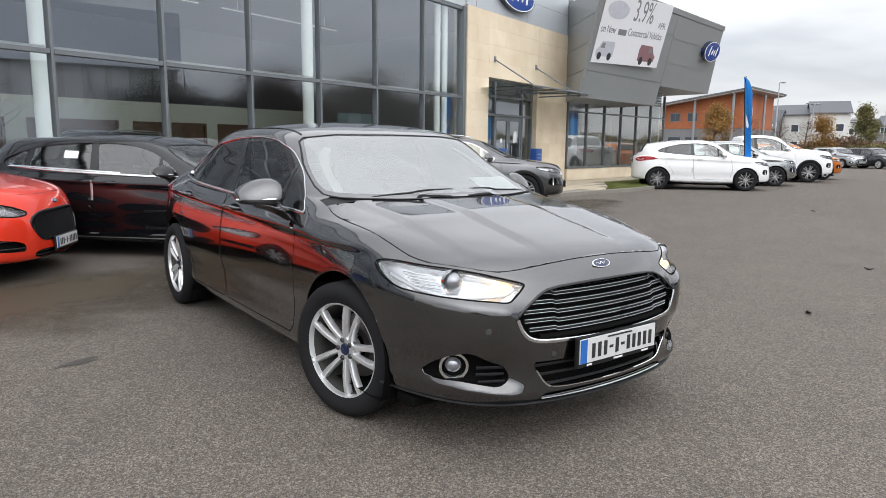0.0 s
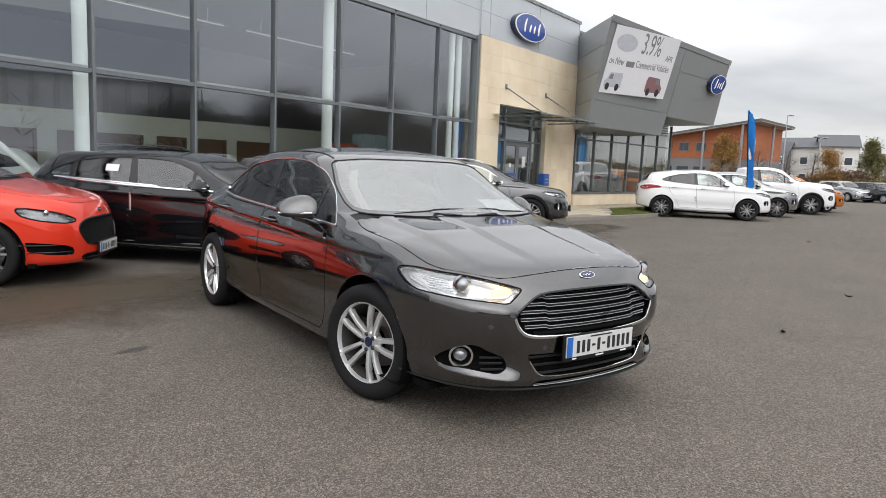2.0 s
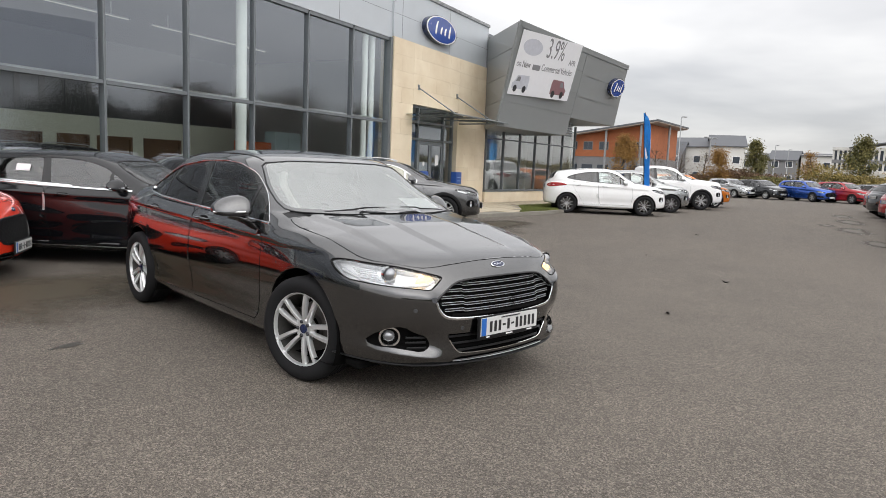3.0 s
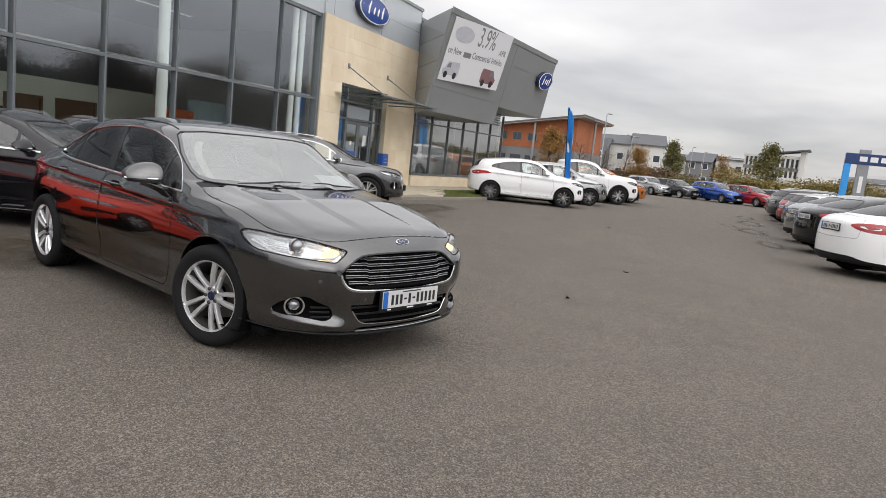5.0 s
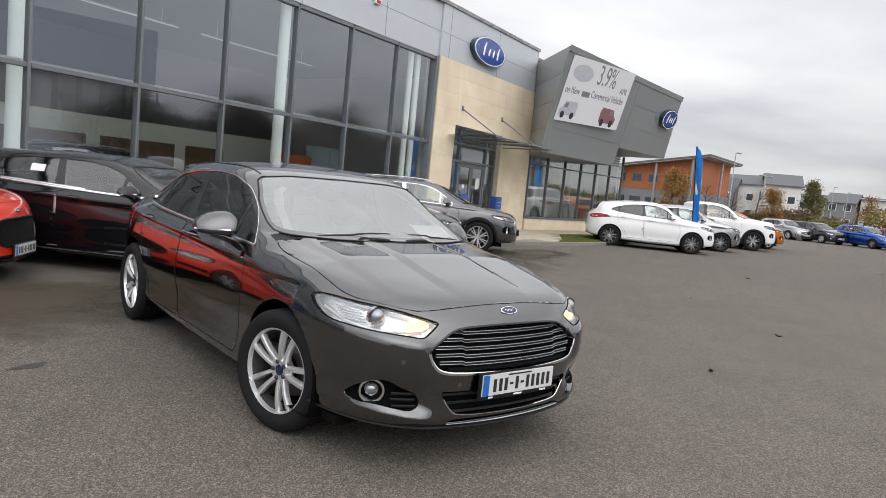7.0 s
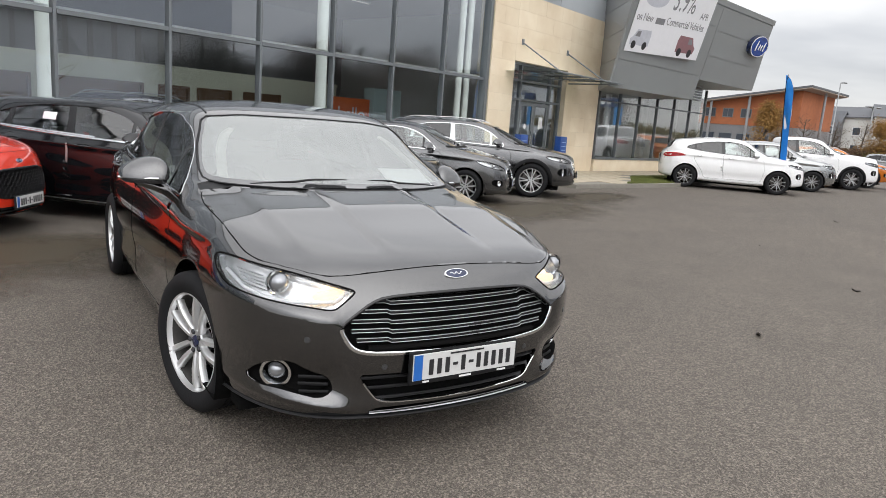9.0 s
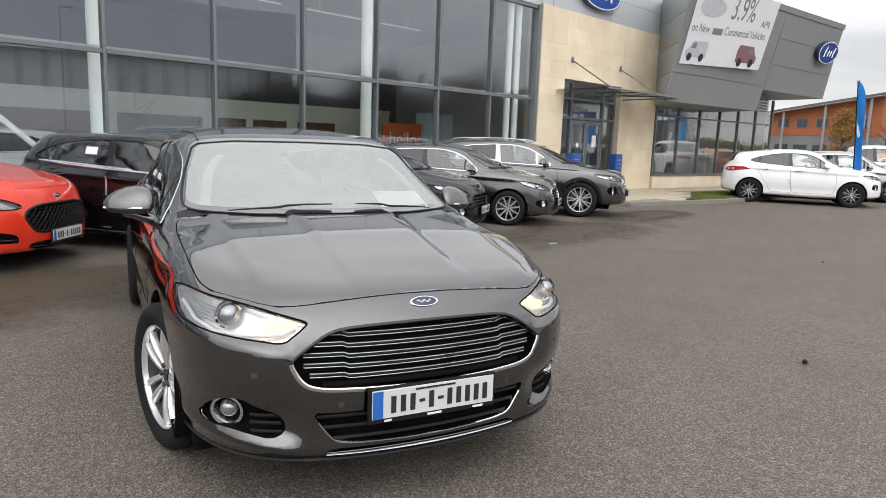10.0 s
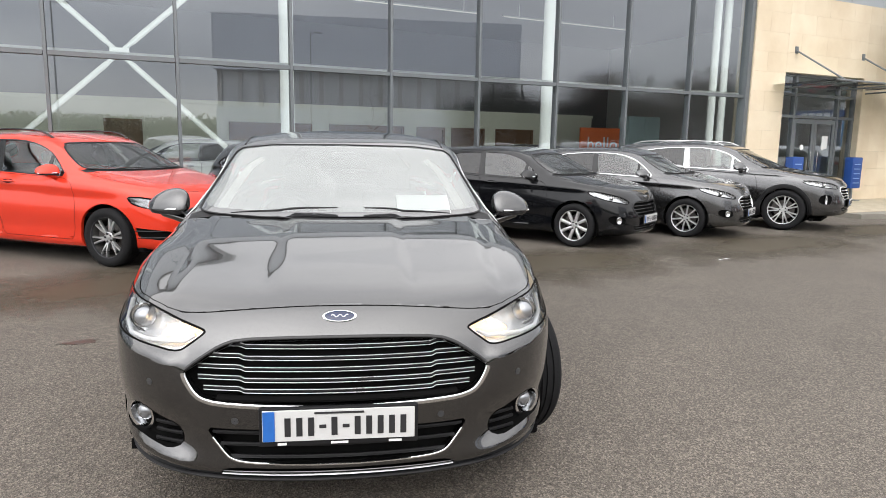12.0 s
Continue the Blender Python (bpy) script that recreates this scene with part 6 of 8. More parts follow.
def saloon_sculpt(G):
    """Bonnet ridges, the crease along the doors and the one above the sill."""
    x, y, z = np.abs(G[..., 0]), G[..., 1], G[..., 2].copy()
    on = smoothstep((z - 0.82) / 0.05) * smoothstep((-1.05 - y) / 0.12) * (1 - 0.9 * smoothstep((-1.95 - y) / 0.3))
    c1, c2 = 0.270 + 0.02 * (y + 1.2), 0.655 + 0.05 * (y + 1.2)
    G[..., 2] += on * (0.011 * smoothstep((c1 - x) / 0.024 + 0.5) - 0.012 * smoothstep((x - c2) / 0.026 + 0.5))
    rise = np.where(y < -1.62, (y + 2.05) / 0.43, 1 - (y + 1.62) / 0.36)
    G[..., 2] += smoothstep((z - 0.82) / 0.05) * 0.022 * np.clip(rise, 0, 1)
    # hollow round the fog lamps, ledge below them, crease under the headlights
    zl = 0.268 + 0.065 * np.clip((x - 0.42) / 0.48, 0, 1)
    nose = smoothstep((-1.70 - y) / 0.15) * smoothstep((x - 0.46) / 0.12)
    G[..., 1] += nose * (0.030 * np.exp(-((z - 0.40) / 0.075) ** 2) - 0.026 * np.clip(np.where(z > zl, 1 - (z - zl) / 0.055, 1 - (zl - z) / 0.030), 0, 1))
    zr = 0.648 + 0.16 * np.maximum(x - 0.52, 0)
    ridge = np.clip(np.where(z < zr, 1 - (zr - z) / 0.26, 1 - (z - zr) / 0.045), 0, 1)
    G[..., 1] -= smoothstep((-1.70 - y) / 0.15) * smoothstep((x - 0.50) / 0.10) * 0.032 * ridge
    side = smoothstep((x - 0.80) / 0.06) * smoothstep((y + 1.75) / 0.3) * (1 - smoothstep((y - 1.9) / 0.4))
    zc = 0.850 + 0.030 * (y + 1.2)
    G[..., 0] -= np.sign(G[..., 0]) * side * 0.012 * smoothstep((zc - z) / 0.025 + 0.5) * (1 - smoothstep((zc - z) / 0.22))
    G[..., 0] -= np.sign(G[..., 0]) * side * 0.016 * smoothstep((0.60 - np.abs(z - 0.42) * 4) / 0.5)
    return G


# outlines: half width, front, back, front and back roundness, bow, height at the front, cowl, middle and back
SALOON = {
    "sculpt": saloon_sculpt,
    "ym": 0.4, "yc": -1.05, "half_w": 0.926, "sharp": (8,),
    "rings": [
        (0.78, -2.24, 2.26, 5.0, 4.0, 0.18, 0.225, 0.19, 0.19, 0.24), (0.895, -2.375, 2.40, 6.3, 4.5, 0.17, 0.245, 0.23, 0.235, 0.28),
        (0.926, -2.382, 2.43, 6.8, 4.5, 0.19, 0.36, 0.34, 0.33, 0.42), (0.934, -2.396, 2.44, 7.0, 4.5, 0.20, 0.52, 0.55, 0.54, 0.60),
        (0.932, -2.366, 2.43, 7.0, 4.5, 0.20, 0.68, 0.74, 0.75, 0.80), (0.912, -2.30, 2.40, 6.3, 4.5, 0.20, 0.79, 0.875, 0.895, 0.96),
        (0.882, -2.225, 2.34, 6.0, 4.2, 0.20, 0.848, 0.935, 0.945, 1.02)] + [
        (0.855, -1.74, 2.25, 6.0, 3.8, 0.10, 0.943, 0.985, 0.985, 1.06), (0.83, -1.23, 2.05, 7.0, 3.0, 0.10, 1.040, 1.045, 1.045, 1.11),
        (0.765, -0.86, 1.70, 7.0, 3.0, 0.09, 1.205, 1.21, 1.215, 1.235), (0.675, -0.50, 1.15, 7.0, 3.2, 0.08, 1.380, 1.385, 1.395, 1.385),
        (0.48, -0.22, 0.85, 5.0, 4.0, 0.05, 1.440, 1.447, 1.455, 1.44), (0.22, 0.08, 0.62, 4.0, 4.0, 0, 1.466, 1.468, 1.474, 1.462)],
    "wheel_r": 0.336, "track": 0.826, "tyre_w": 0.238, "axles": (-1.455, 1.40), "arch": 1.145, "rimfrac": 0.70,
    "doors": [[(-0.93, 0.90), (-0.97, 0.60), (-0.90, 0.29), (0.17, 0.29), (0.215, 0.60), (0.235, 0.985), (-0.3, 0.965), (-0.86, 0.945)],
              [(0.25, 0.985), (0.23, 0.60), (0.185, 0.29), (0.90, 0.29), (0.97, 0.45), (1.10, 0.66), (1.20, 0.80), (1.28, 1.03), (1.0, 1.01)]],
    "handles": [(0.02, 0.920), (1.05, 0.940)],
    "dlo": [(-0.97, 0.962), (-0.3, 0.985), (0.4, 1.005), (1.0, 1.03), (1.40, 1.058), (1.49, 1.08), (1.40, 1.145), (1.15, 1.24), (0.85, 1.315), (0.45, 1.363), (0.05, 1.374), (-0.23, 1.357), (-0.47, 1.295), (-0.73, 1.15)],
    "pillars": [[(-0.63, 0.95), (-0.60, 0.95), (-0.56, 1.4), (-0.59, 1.4)], [(0.19, 0.95), (0.31, 0.95), (0.34, 1.4), (0.24, 1.4)], [(1.00, 0.95), (1.03, 0.95), (1.00, 1.4), (0.97, 1.4)]],
    "clear": 1,
    "ws": [(0, 1.395), (0.42, 1.390), (0.635, 1.366), (0.715, 1.20), (0.762, 1.066), (0.72, 1.047), (0.4, 1.037), (0, 1.037)],
    "rs": [(0, 1.36), (0.40, 1.35), (0.58, 1.17), (0.5, 1.13), (0, 1.13)],
    "hood": [(0, -2.256), (0.233, -2.252), (0.351, -2.245), (0.445, -2.234), (0.500, -2.222), (0.555, -2.205), (0.620, -2.160), (0.690, -2.090), (0.762, -1.990), (0.795, -1.885), (0.812, -1.69), (0.815, -1.5), (0.812, -1.25), (0.795, -1.10), (0.74, -1.13), (0.45, -1.24), (0, -1.285)],
    "cowl": [(0, -1.285), (0.45, -1.24), (0.74, -1.13), (0.795, -1.10), (0.79, -1.0), (0.72, -1.03), (0.45, -1.155), (0, -1.205)],
    "lamp": [(0.466, 0.750), (0.474, 0.757), (0.515, 0.769), (0.566, 0.782), (0.619, 0.797), (0.70, 0.813), (0.775, 0.820), (0.845, 0.831), (0.873, 0.815), (0.880, 0.770), (0.872, 0.724), (0.837, 0.715), (0.798, 0.710), (0.731, 0.703), (0.642, 0.695), (0.575, 0.686), (0.545, 0.690), (0.536, 0.696), (0.500, 0.721), (0.470, 0.744)],
    "bulb": (0.715, 0.763, 0.043), "border": 0.022,
    "tail": [(0.40, 0.935), (0.60, 0.985), (0.86, 0.99), (0.905, 0.93), (0.90, 0.83), (0.74, 0.815), (0.52, 0.87)], "boot": [(0, 1.09), (0.50, 1.075), (0.62, 0.95), (0.60, 0.70), (0, 0.68)],
    "grille": [[(0, 0.740), (0.20, 0.737), (0.350, 0.729), (0.410, 0.709), (0.460, 0.678), (0.510, 0.643), (0.536, 0.622), (0.534, 0.600), (0.507, 0.552), (0.478, 0.527), (0.423, 0.514), (0.346, 0.510), (0.232, 0.506), (0, 0.503)]],
    "intake": [[(0, 0.420), (0.40, 0.420), (0.462, 0.424), (0.433, 0.376), (0.404, 0.335), (0.383, 0.312), (0.345, 0.299), (0.269, 0.294), (0, 0.289)],
               [(0, 0.273), (0.30, 0.275), (0.375, 0.277), (0.420, 0.262), (0.400, 0.250), (0, 0.247)]],
    "sidevent": [[(0.550, 0.378), (0.572, 0.411), (0.643, 0.438), (0.705, 0.478), (0.762, 0.466), (0.802, 0.418), (0.826, 0.365), (0.790, 0.347), (0.736, 0.348), (0.666, 0.336), (0.602, 0.324), (0.552, 0.344)]],
    "mirror": (-0.62, 1.022, 0.845), "mirror_s": 1.10, "cab_y": -0.95, "belt": 1.0, "cab_end": 1.75, "rear_seat": 1.10,
    "plate_z": 0.452, "rear_plate_z": 0.86, "badge_z": 0.800, "wiper_y": -1.10,
}
HATCH = {
    "ym": 0.4, "yc": -0.95, "half_w": 0.912, "sharp": (8,),
    "rings": [
        (0.78, -2.05, 2.05, 5.0, 4.5, 0.16, 0.20, 0.18, 0.18, 0.25), (0.865, -2.17, 2.15, 6.0, 5.0, 0.18, 0.225, 0.22, 0.225, 0.28),
        (0.90, -2.19, 2.18, 6.0, 5.0, 0.18, 0.36, 0.34, 0.33, 0.42), (0.912, -2.18, 2.19, 6.0, 5.0, 0.18, 0.52, 0.55, 0.54, 0.60),
        (0.912, -2.14, 2.17, 6.0, 5.0, 0.18, 0.68, 0.74, 0.75, 0.80), (0.90, -2.08, 2.13, 6.0, 5.0, 0.18, 0.80, 0.885, 0.905, 0.95),
        (0.872, -1.99, 2.08, 6.0, 5.0, 0.18, 0.865, 0.945, 0.955, 1.00)] + [
        (0.848, -1.58, 2.04, 6.0, 5.0, 0.10, 0.955, 0.99, 0.995, 1.03), (0.825, -1.12, 1.99, 7.0, 6.0, 0.10, 1.035, 1.05, 1.055, 1.09),
        (0.765, -0.76, 1.86, 7.0, 6.0, 0.09, 1.205, 1.21, 1.22, 1.25), (0.68, -0.36, 1.70, 7.0, 6.0, 0.08, 1.365, 1.385, 1.40, 1.38),
        (0.48, -0.10, 1.45, 5.0, 5.0, 0.05, 1.425, 1.44, 1.45, 1.42), (0.22, 0.15, 0.9, 4.0, 4.0, 0, 1.452, 1.456, 1.462, 1.452)],
    "wheel_r": 0.325, "track": 0.79, "tyre_w": 0.22, "axles": (-1.33, 1.37), "rimfrac": 0.70,
    "doors": [[(-0.88, 0.90), (-0.92, 0.60), (-0.85, 0.28), (0.24, 0.28), (0.30, 0.60), (0.32, 0.985), (-0.3, 0.97), (-0.76, 0.955)],
              [(0.335, 0.985), (0.315, 0.60), (0.255, 0.28), (0.90, 0.28), (0.97, 0.45), (1.12, 0.64), (1.22, 0.80), (1.28, 1.02), (1.0, 1.01)]],
    "handles": [(0.10, 0.90), (1.06, 0.92)],
    "dlo": [(-0.76, 0.975), (-0.3, 0.985), (0.4, 1.01), (1.0, 1.04), (1.45, 1.08), (1.56, 1.13), (1.40, 1.22), (1.15, 1.30), (0.85, 1.345), (0.45, 1.365), (0.05, 1.362), (-0.2, 1.325), (-0.40, 1.25), (-0.58, 1.13)],
    "pillars": [[(-0.50, 0.95), (-0.46, 0.95), (-0.44, 1.4), (-0.48, 1.4)], [(0.26, 0.95), (0.38, 0.95), (0.42, 1.4), (0.34, 1.4)], [(1.18, 0.95), (1.25, 0.95), (1.20, 1.4), (1.13, 1.4)]],
    "clear": 1,
    "ws": [(0, 1.35), (0.45, 1.345), (0.585, 1.325), (0.68, 1.19), (0.735, 1.08), (0.70, 1.055), (0.4, 1.045), (0, 1.045)],
    "rs": [(0, 1.36), (0.46, 1.35), (0.60, 1.15), (0.5, 1.10), (0, 1.10)],
    "hood": [(0, -2.06), (0.25, -2.05), (0.48, -2.0), (0.62, -1.87), (0.72, -1.72), (0.775, -1.5), (0.795, -1.2), (0.79, -1.0), (0.74, -1.03), (0.45, -1.14), (0, -1.18)],
    "cowl": [(0, -1.18), (0.45, -1.14), (0.74, -1.03), (0.79, -1.0), (0.785, -0.90), (0.72, -0.92), (0.45, -1.05), (0, -1.095)],
    "lamp": [(0.52, 0.690), (0.62, 0.752), (0.74, 0.798), (0.842, 0.845), (0.852, 0.805), (0.838, 0.745), (0.74, 0.692), (0.58, 0.655)],
    "bulb": (0.72, 0.742, 0.024),
    "tail": [(0.52, 0.92), (0.86, 1.0), (0.89, 0.86), (0.74, 0.78), (0.52, 0.82)],
    "grille": [[(0, 0.70), (0.36, 0.70), (0.50, 0.64), (0.45, 0.54), (0.36, 0.46), (0, 0.45)]],
    "intake": [[(0, 0.36), (0.50, 0.36), (0.42, 0.26), (0, 0.25)]],
    "sidevent": [[(0.62, 0.46), (0.74, 0.50), (0.79, 0.46), (0.76, 0.37), (0.64, 0.35)]], "fog": [(0.70, 0.425, 0.040, 1.25)],
    "mirror": (-0.57, 1.01, 0.83), "mirror_s": 0.95, "cab_y": -0.85, "belt": 1.0, "cab_end": 1.7, "rear_seat": 1.05,
    "plate_z": 0.43, "rear_plate_z": 0.80, "badge_z": 0.755, "wiper_y": -1.0,
}
SUV = {
    "ym": 0.4, "yc": -0.98, "half_w": 0.935, "sharp": (8,), "high": True,
    "rings": [
        (0.80, -2.10, 2.10, 5.0, 4.5, 0.16, 0.30, 0.24, 0.24, 0.32), (0.89, -2.26, 2.24, 6.0, 5.0, 0.18, 0.33, 0.29, 0.29, 0.36),
        (0.925, -2.29, 2.28, 6.0, 5.0, 0.18, 0.46, 0.42, 0.42, 0.50), (0.935, -2.28, 2.29, 6.0, 5.0, 0.18, 0.64, 0.66, 0.66, 0.70),
        (0.935, -2.24, 2.27, 6.0, 5.0, 0.18, 0.82, 0.87, 0.88, 0.92), (0.922, -2.17, 2.23, 6.0, 5.0, 0.18, 0.94, 1.01, 1.03, 1.07),
        (0.895, -2.07, 2.18, 6.0, 5.0, 0.18, 1.01, 1.075, 1.085, 1.12)] + [
        (0.868, -1.65, 2.14, 6.0, 5.0, 0.10, 1.095, 1.12, 1.125, 1.155), (0.845, -1.18, 2.09, 7.0, 6.0, 0.10, 1.165, 1.185, 1.19, 1.215),
        (0.785, -0.82, 1.96, 7.0, 6.0, 0.09, 1.355, 1.37, 1.38, 1.40), (0.70, -0.42, 1.78, 7.0, 6.0, 0.08, 1.545, 1.57, 1.59, 1.56),
        (0.50, -0.15, 1.50, 5.0, 5.0, 0.05, 1.61, 1.63, 1.645, 1.61), (0.22, 0.15, 0.9, 4.0, 4.0, 0, 1.642, 1.65, 1.66, 1.648)],
    "wheel_r": 0.355, "track": 0.80, "tyre_w": 0.225, "axles": (-1.38, 1.33), "rimfrac": 0.70,
    "doors": [[(-0.90, 1.02), (-0.95, 0.70), (-0.88, 0.36), (0.24, 0.36), (0.30, 0.70), (0.32, 1.12), (-0.3, 1.10), (-0.78, 1.08)],
              [(0.335, 1.12), (0.315, 0.70), (0.255, 0.36), (0.86, 0.36), (0.93, 0.53), (1.08, 0.74), (1.20, 0.90), (1.28, 1.15), (1.0, 1.14)]],
    "handles": [(0.10, 1.02), (1.06, 1.04)],
    "dlo": [(-0.80, 1.10), (-0.3, 1.12), (0.4, 1.14), (1.0, 1.17), (1.55, 1.21), (1.66, 1.26), (1.52, 1.36), (1.2, 1.46), (0.85, 1.52), (0.45, 1.545), (0.05, 1.54), (-0.2, 1.50), (-0.42, 1.41), (-0.62, 1.27)],
    "pillars": [[(-0.50, 1.05), (-0.46, 1.05), (-0.44, 1.6), (-0.48, 1.6)], [(0.26, 1.05), (0.38, 1.05), (0.42, 1.6), (0.34, 1.6)], [(1.20, 1.05), (1.27, 1.05), (1.22, 1.6), (1.15, 1.6)]],
    "clear": 1,
    "ws": [(0, 1.53), (0.45, 1.525), (0.60, 1.50), (0.70, 1.34), (0.755, 1.215), (0.72, 1.185), (0.4, 1.175), (0, 1.175)],
    "rs": [(0, 1.52), (0.48, 1.51), (0.62, 1.28), (0.5, 1.24), (0, 1.24)],
    "hood": [(0, -2.15), (0.25, -2.14), (0.50, -2.08), (0.64, -1.96), (0.74, -1.80), (0.80, -1.5), (0.815, -1.2), (0.81, -1.04), (0.74, -1.07), (0.45, -1.19), (0, -1.23)],
    "cowl": [(0, -1.23), (0.45, -1.19), (0.74, -1.07), (0.81, -1.04), (0.80, -0.95), (0.72, -0.97), (0.45, -1.10), (0, -1.15)],
    "lamp": [(0.53, 0.862), (0.64, 0.915), (0.76, 0.945), (0.862, 0.968), (0.874, 0.930), (0.850, 0.875), (0.74, 0.832), (0.58, 0.812)],
    "bulb": (0.73, 0.885, 0.024),
    "tail": [(0.50, 1.05), (0.88, 1.12), (0.91, 0.99), (0.76, 0.92), (0.5, 0.96)],
    "grille": [[(0, 0.86), (0.42, 0.86), (0.53, 0.80), (0.48, 0.68), (0.38, 0.60), (0, 0.59)]],
    "intake": [[(0, 0.48), (0.50, 0.48), (0.42, 0.38), (0, 0.37)]],
    "sidevent": [[(0.70, 0.70), (0.80, 0.71), (0.83, 0.58), (0.78, 0.52), (0.72, 0.54)]], "fog": [(0.765, 0.61, 0.022, 3.6)],
    "mirror": (-0.60, 1.16, 0.85), "mirror_s": 1.05, "cab_y": -0.9, "belt": 1.13, "cab_end": 1.8, "rear_seat": 1.08,
    "plate_z": 0.55, "rear_plate_z": 0.95, "badge_z": 0.925, "wiper_y": -1.06,
}


def side_sculpt(crease, tuck):
    """Flanks with a shoulder crease at one height and a hollow above the sill at another."""
    def shape(G):
        x, y, z = np.abs(G[..., 0]), G[..., 1], G[..., 2]
        on = smoothstep((x - 0.74) / 0.06) * smoothstep((y + 1.55) / 0.3) * (1 - smoothstep((y - 1.5) / 0.4))
        zc = crease + 0.035 * (y + 1.0)
        sg = np.sign(G[..., 0])
        G[..., 0] -= sg * on * 0.018 * smoothstep((zc - z) / 0.03 + 0.5) * (1 - smoothstep((zc - z) / 0.26))
        G[..., 0] -= sg * on * 0.024 * np.clip(1 - np.abs(z - tuck) / 0.15, 0, 1)
        return G
    return shape


def spec(base, **kw):
    d = dict(base)
    d.update(kw)
    return d


def hero_lamp(sk, lamp, sd):
    """The inside of the headlight: light guide along the lower edge, side lamp, ribs."""
    rb = bmesh.new()
    q = []
    for x, z in ((0.51, 0.742), (0.55, 0.720), (0.62, 0.716), (0.70, 0.716), (0.78, 0.718), (0.835, 0.735), (0.865, 0.775)):
        p, n = sk.at("y", x * sd, z, -1)
        q.append(p - n * 0.022)
    tube(rb, q, 0.008, 8)
    part("light_guide", rb, M["drl"], lamp, smooth=60)
    p, n = sk.at("y", 0.565 * sd, 0.746, -1)
    rb = bmesh.new()
    bmesh.ops.create_uvsphere(rb, u_segments=16, v_segments=10, radius=1.0, matrix=Matrix.Translation(p - n * 0.034) @ Matrix.Diagonal((0.072, 0.015, 0.026, 1)))
    part("side_lamp", rb, M["amber"], lamp, smooth=180)
    for x, z, r in ((0.62, 0.73, 0.011), (0.575, 0.765, 0.014)):
        p, n = sk.at("y", x * sd, z, -1)
        rb = bmesh.new()
        bmesh.ops.create_uvsphere(rb, u_segments=12, v_segments=8, radius=r, matrix=Matrix.Translation(p - n * 0.026))
        part("filament_lamp", rb, M["daylamp"], lamp, smooth=180)
    for i in range(5):
        z = 0.742 + 0.012 * i
        rb = bmesh.new()
        q = []
        for x in (0.772, 0.795, 0.818, 0.838):
            p, n = sk.at("y", x * sd, z + 0.10 * (x - 0.77), -1)
            q.append(p - n * 0.028)
        tube(rb, q, 0.0030, 6)
        part("rib", rb, M["chrome"], lamp, smooth=60)


M["inside_trim"] = mat("pale_trim_cloth", (0.50, 0.49, 0.46), 0.8)
M["lens_ball"] = mat("projector_glass", (0.30, 0.31, 0.33), 0.05, 0.6, coat=1.0)
PAINT = {k: paint(k + "_paint", c, f, *((0.13, 1.9) if k == "grey" else (0.2, 1.5))) for k, (c, f) in {
    "grey": ((0.052, 0.0523, 0.054), 0.97), "red": ((0.70, 0.040, 0.016), 0.15), "black": ((0.004, 0.0045, 0.006), 0.1), "slate": ((0.115, 0.116, 0.119), 0.92),
    "white": ((0.80, 0.80, 0.80), 0.0), "silver": ((0.36, 0.37, 0.37), 0.85), "blue": ((0.02, 0.08, 0.36), 0.7), "wine": ((0.30, 0.012, 0.020), 0.3), "orange": ((0.55, 0.16, 0.02), 0.4),
    "charcoal": ((0.04, 0.042, 0.046), 0.85)}.items()}


def place(car, x, y, heading):
    """Puts a car whose front is at -y so that it heads along an angle in the plan."""
    car.matrix_world = pose(x, y, 0, 0, 0, heading + 90)
    return car


def by_wheel(car, sp, wx, wy, heading, side=-1):
    """Puts a car by the outer face of its front wheel (side -1: the right-hand one)."""
    a = radians(heading)
    f = Vector((math.cos(a), math.sin(a)))
    right = Vector((f.y, -f.x))
    s = sp.get("scale", (1, 1, 1))
    c = Vector((wx, wy)) - f * (-sp["axles"][0] * s[1]) - right * (sp["track"] + 0.09) * (1 if side < 0 else -1)
    return place(car, c.x, c.y, heading)


hero, hero_skin = build_car(SALOON, PAINT["grey"], "saloon_car", "double", steer=14.5, hub=True, hero=True)
tagged(hero, "dark grey metallic hatchback saloon with chrome grille, side lamps lit", "car")


def fog_lamps(car, sk):
    for sd in (1, -1):
        p, n = sk.at("y", 0.730 * sd, 0.405, -1)
        z = (n + Vector((0, -0.5, 0))).normalized()
        x = Vector((0, 0, 1)).cross(z).normalized()
        m = Matrix.Translation(p + Vector((0, 0.030, 0))) @ Matrix((x, z.cross(x), z)).transposed().to_4x4()
        root = empty("fog_lamp")
        root.parent = car
        root.matrix_local = m
        bm = bmesh.new()
        lathe(bm, [(-0.04, 0.060), (0.004, 0.066), (0.012, 0.063), (0.010, 0.052), (-0.03, 0.044)], 36, "z")
        part("chrome_ring", bm, M["chrome"], root, smooth=50)
        bm = bmesh.new()
        lathe(bm, [(-0.03, 0.045), (-0.034, 0.03), (-0.036, 0.001)], 24, "z")
        part("reflector", bm, M["black"], root, smooth=60)
        bm = bmesh.new()
        bmesh.ops.create_uvsphere(bm, u_segments=20, v_segments=12, radius=0.038, matrix=Matrix.Translation((0, 0, -0.022)))
        part("bulb_lens", bm, M["lens_ball"], root, smooth=180)


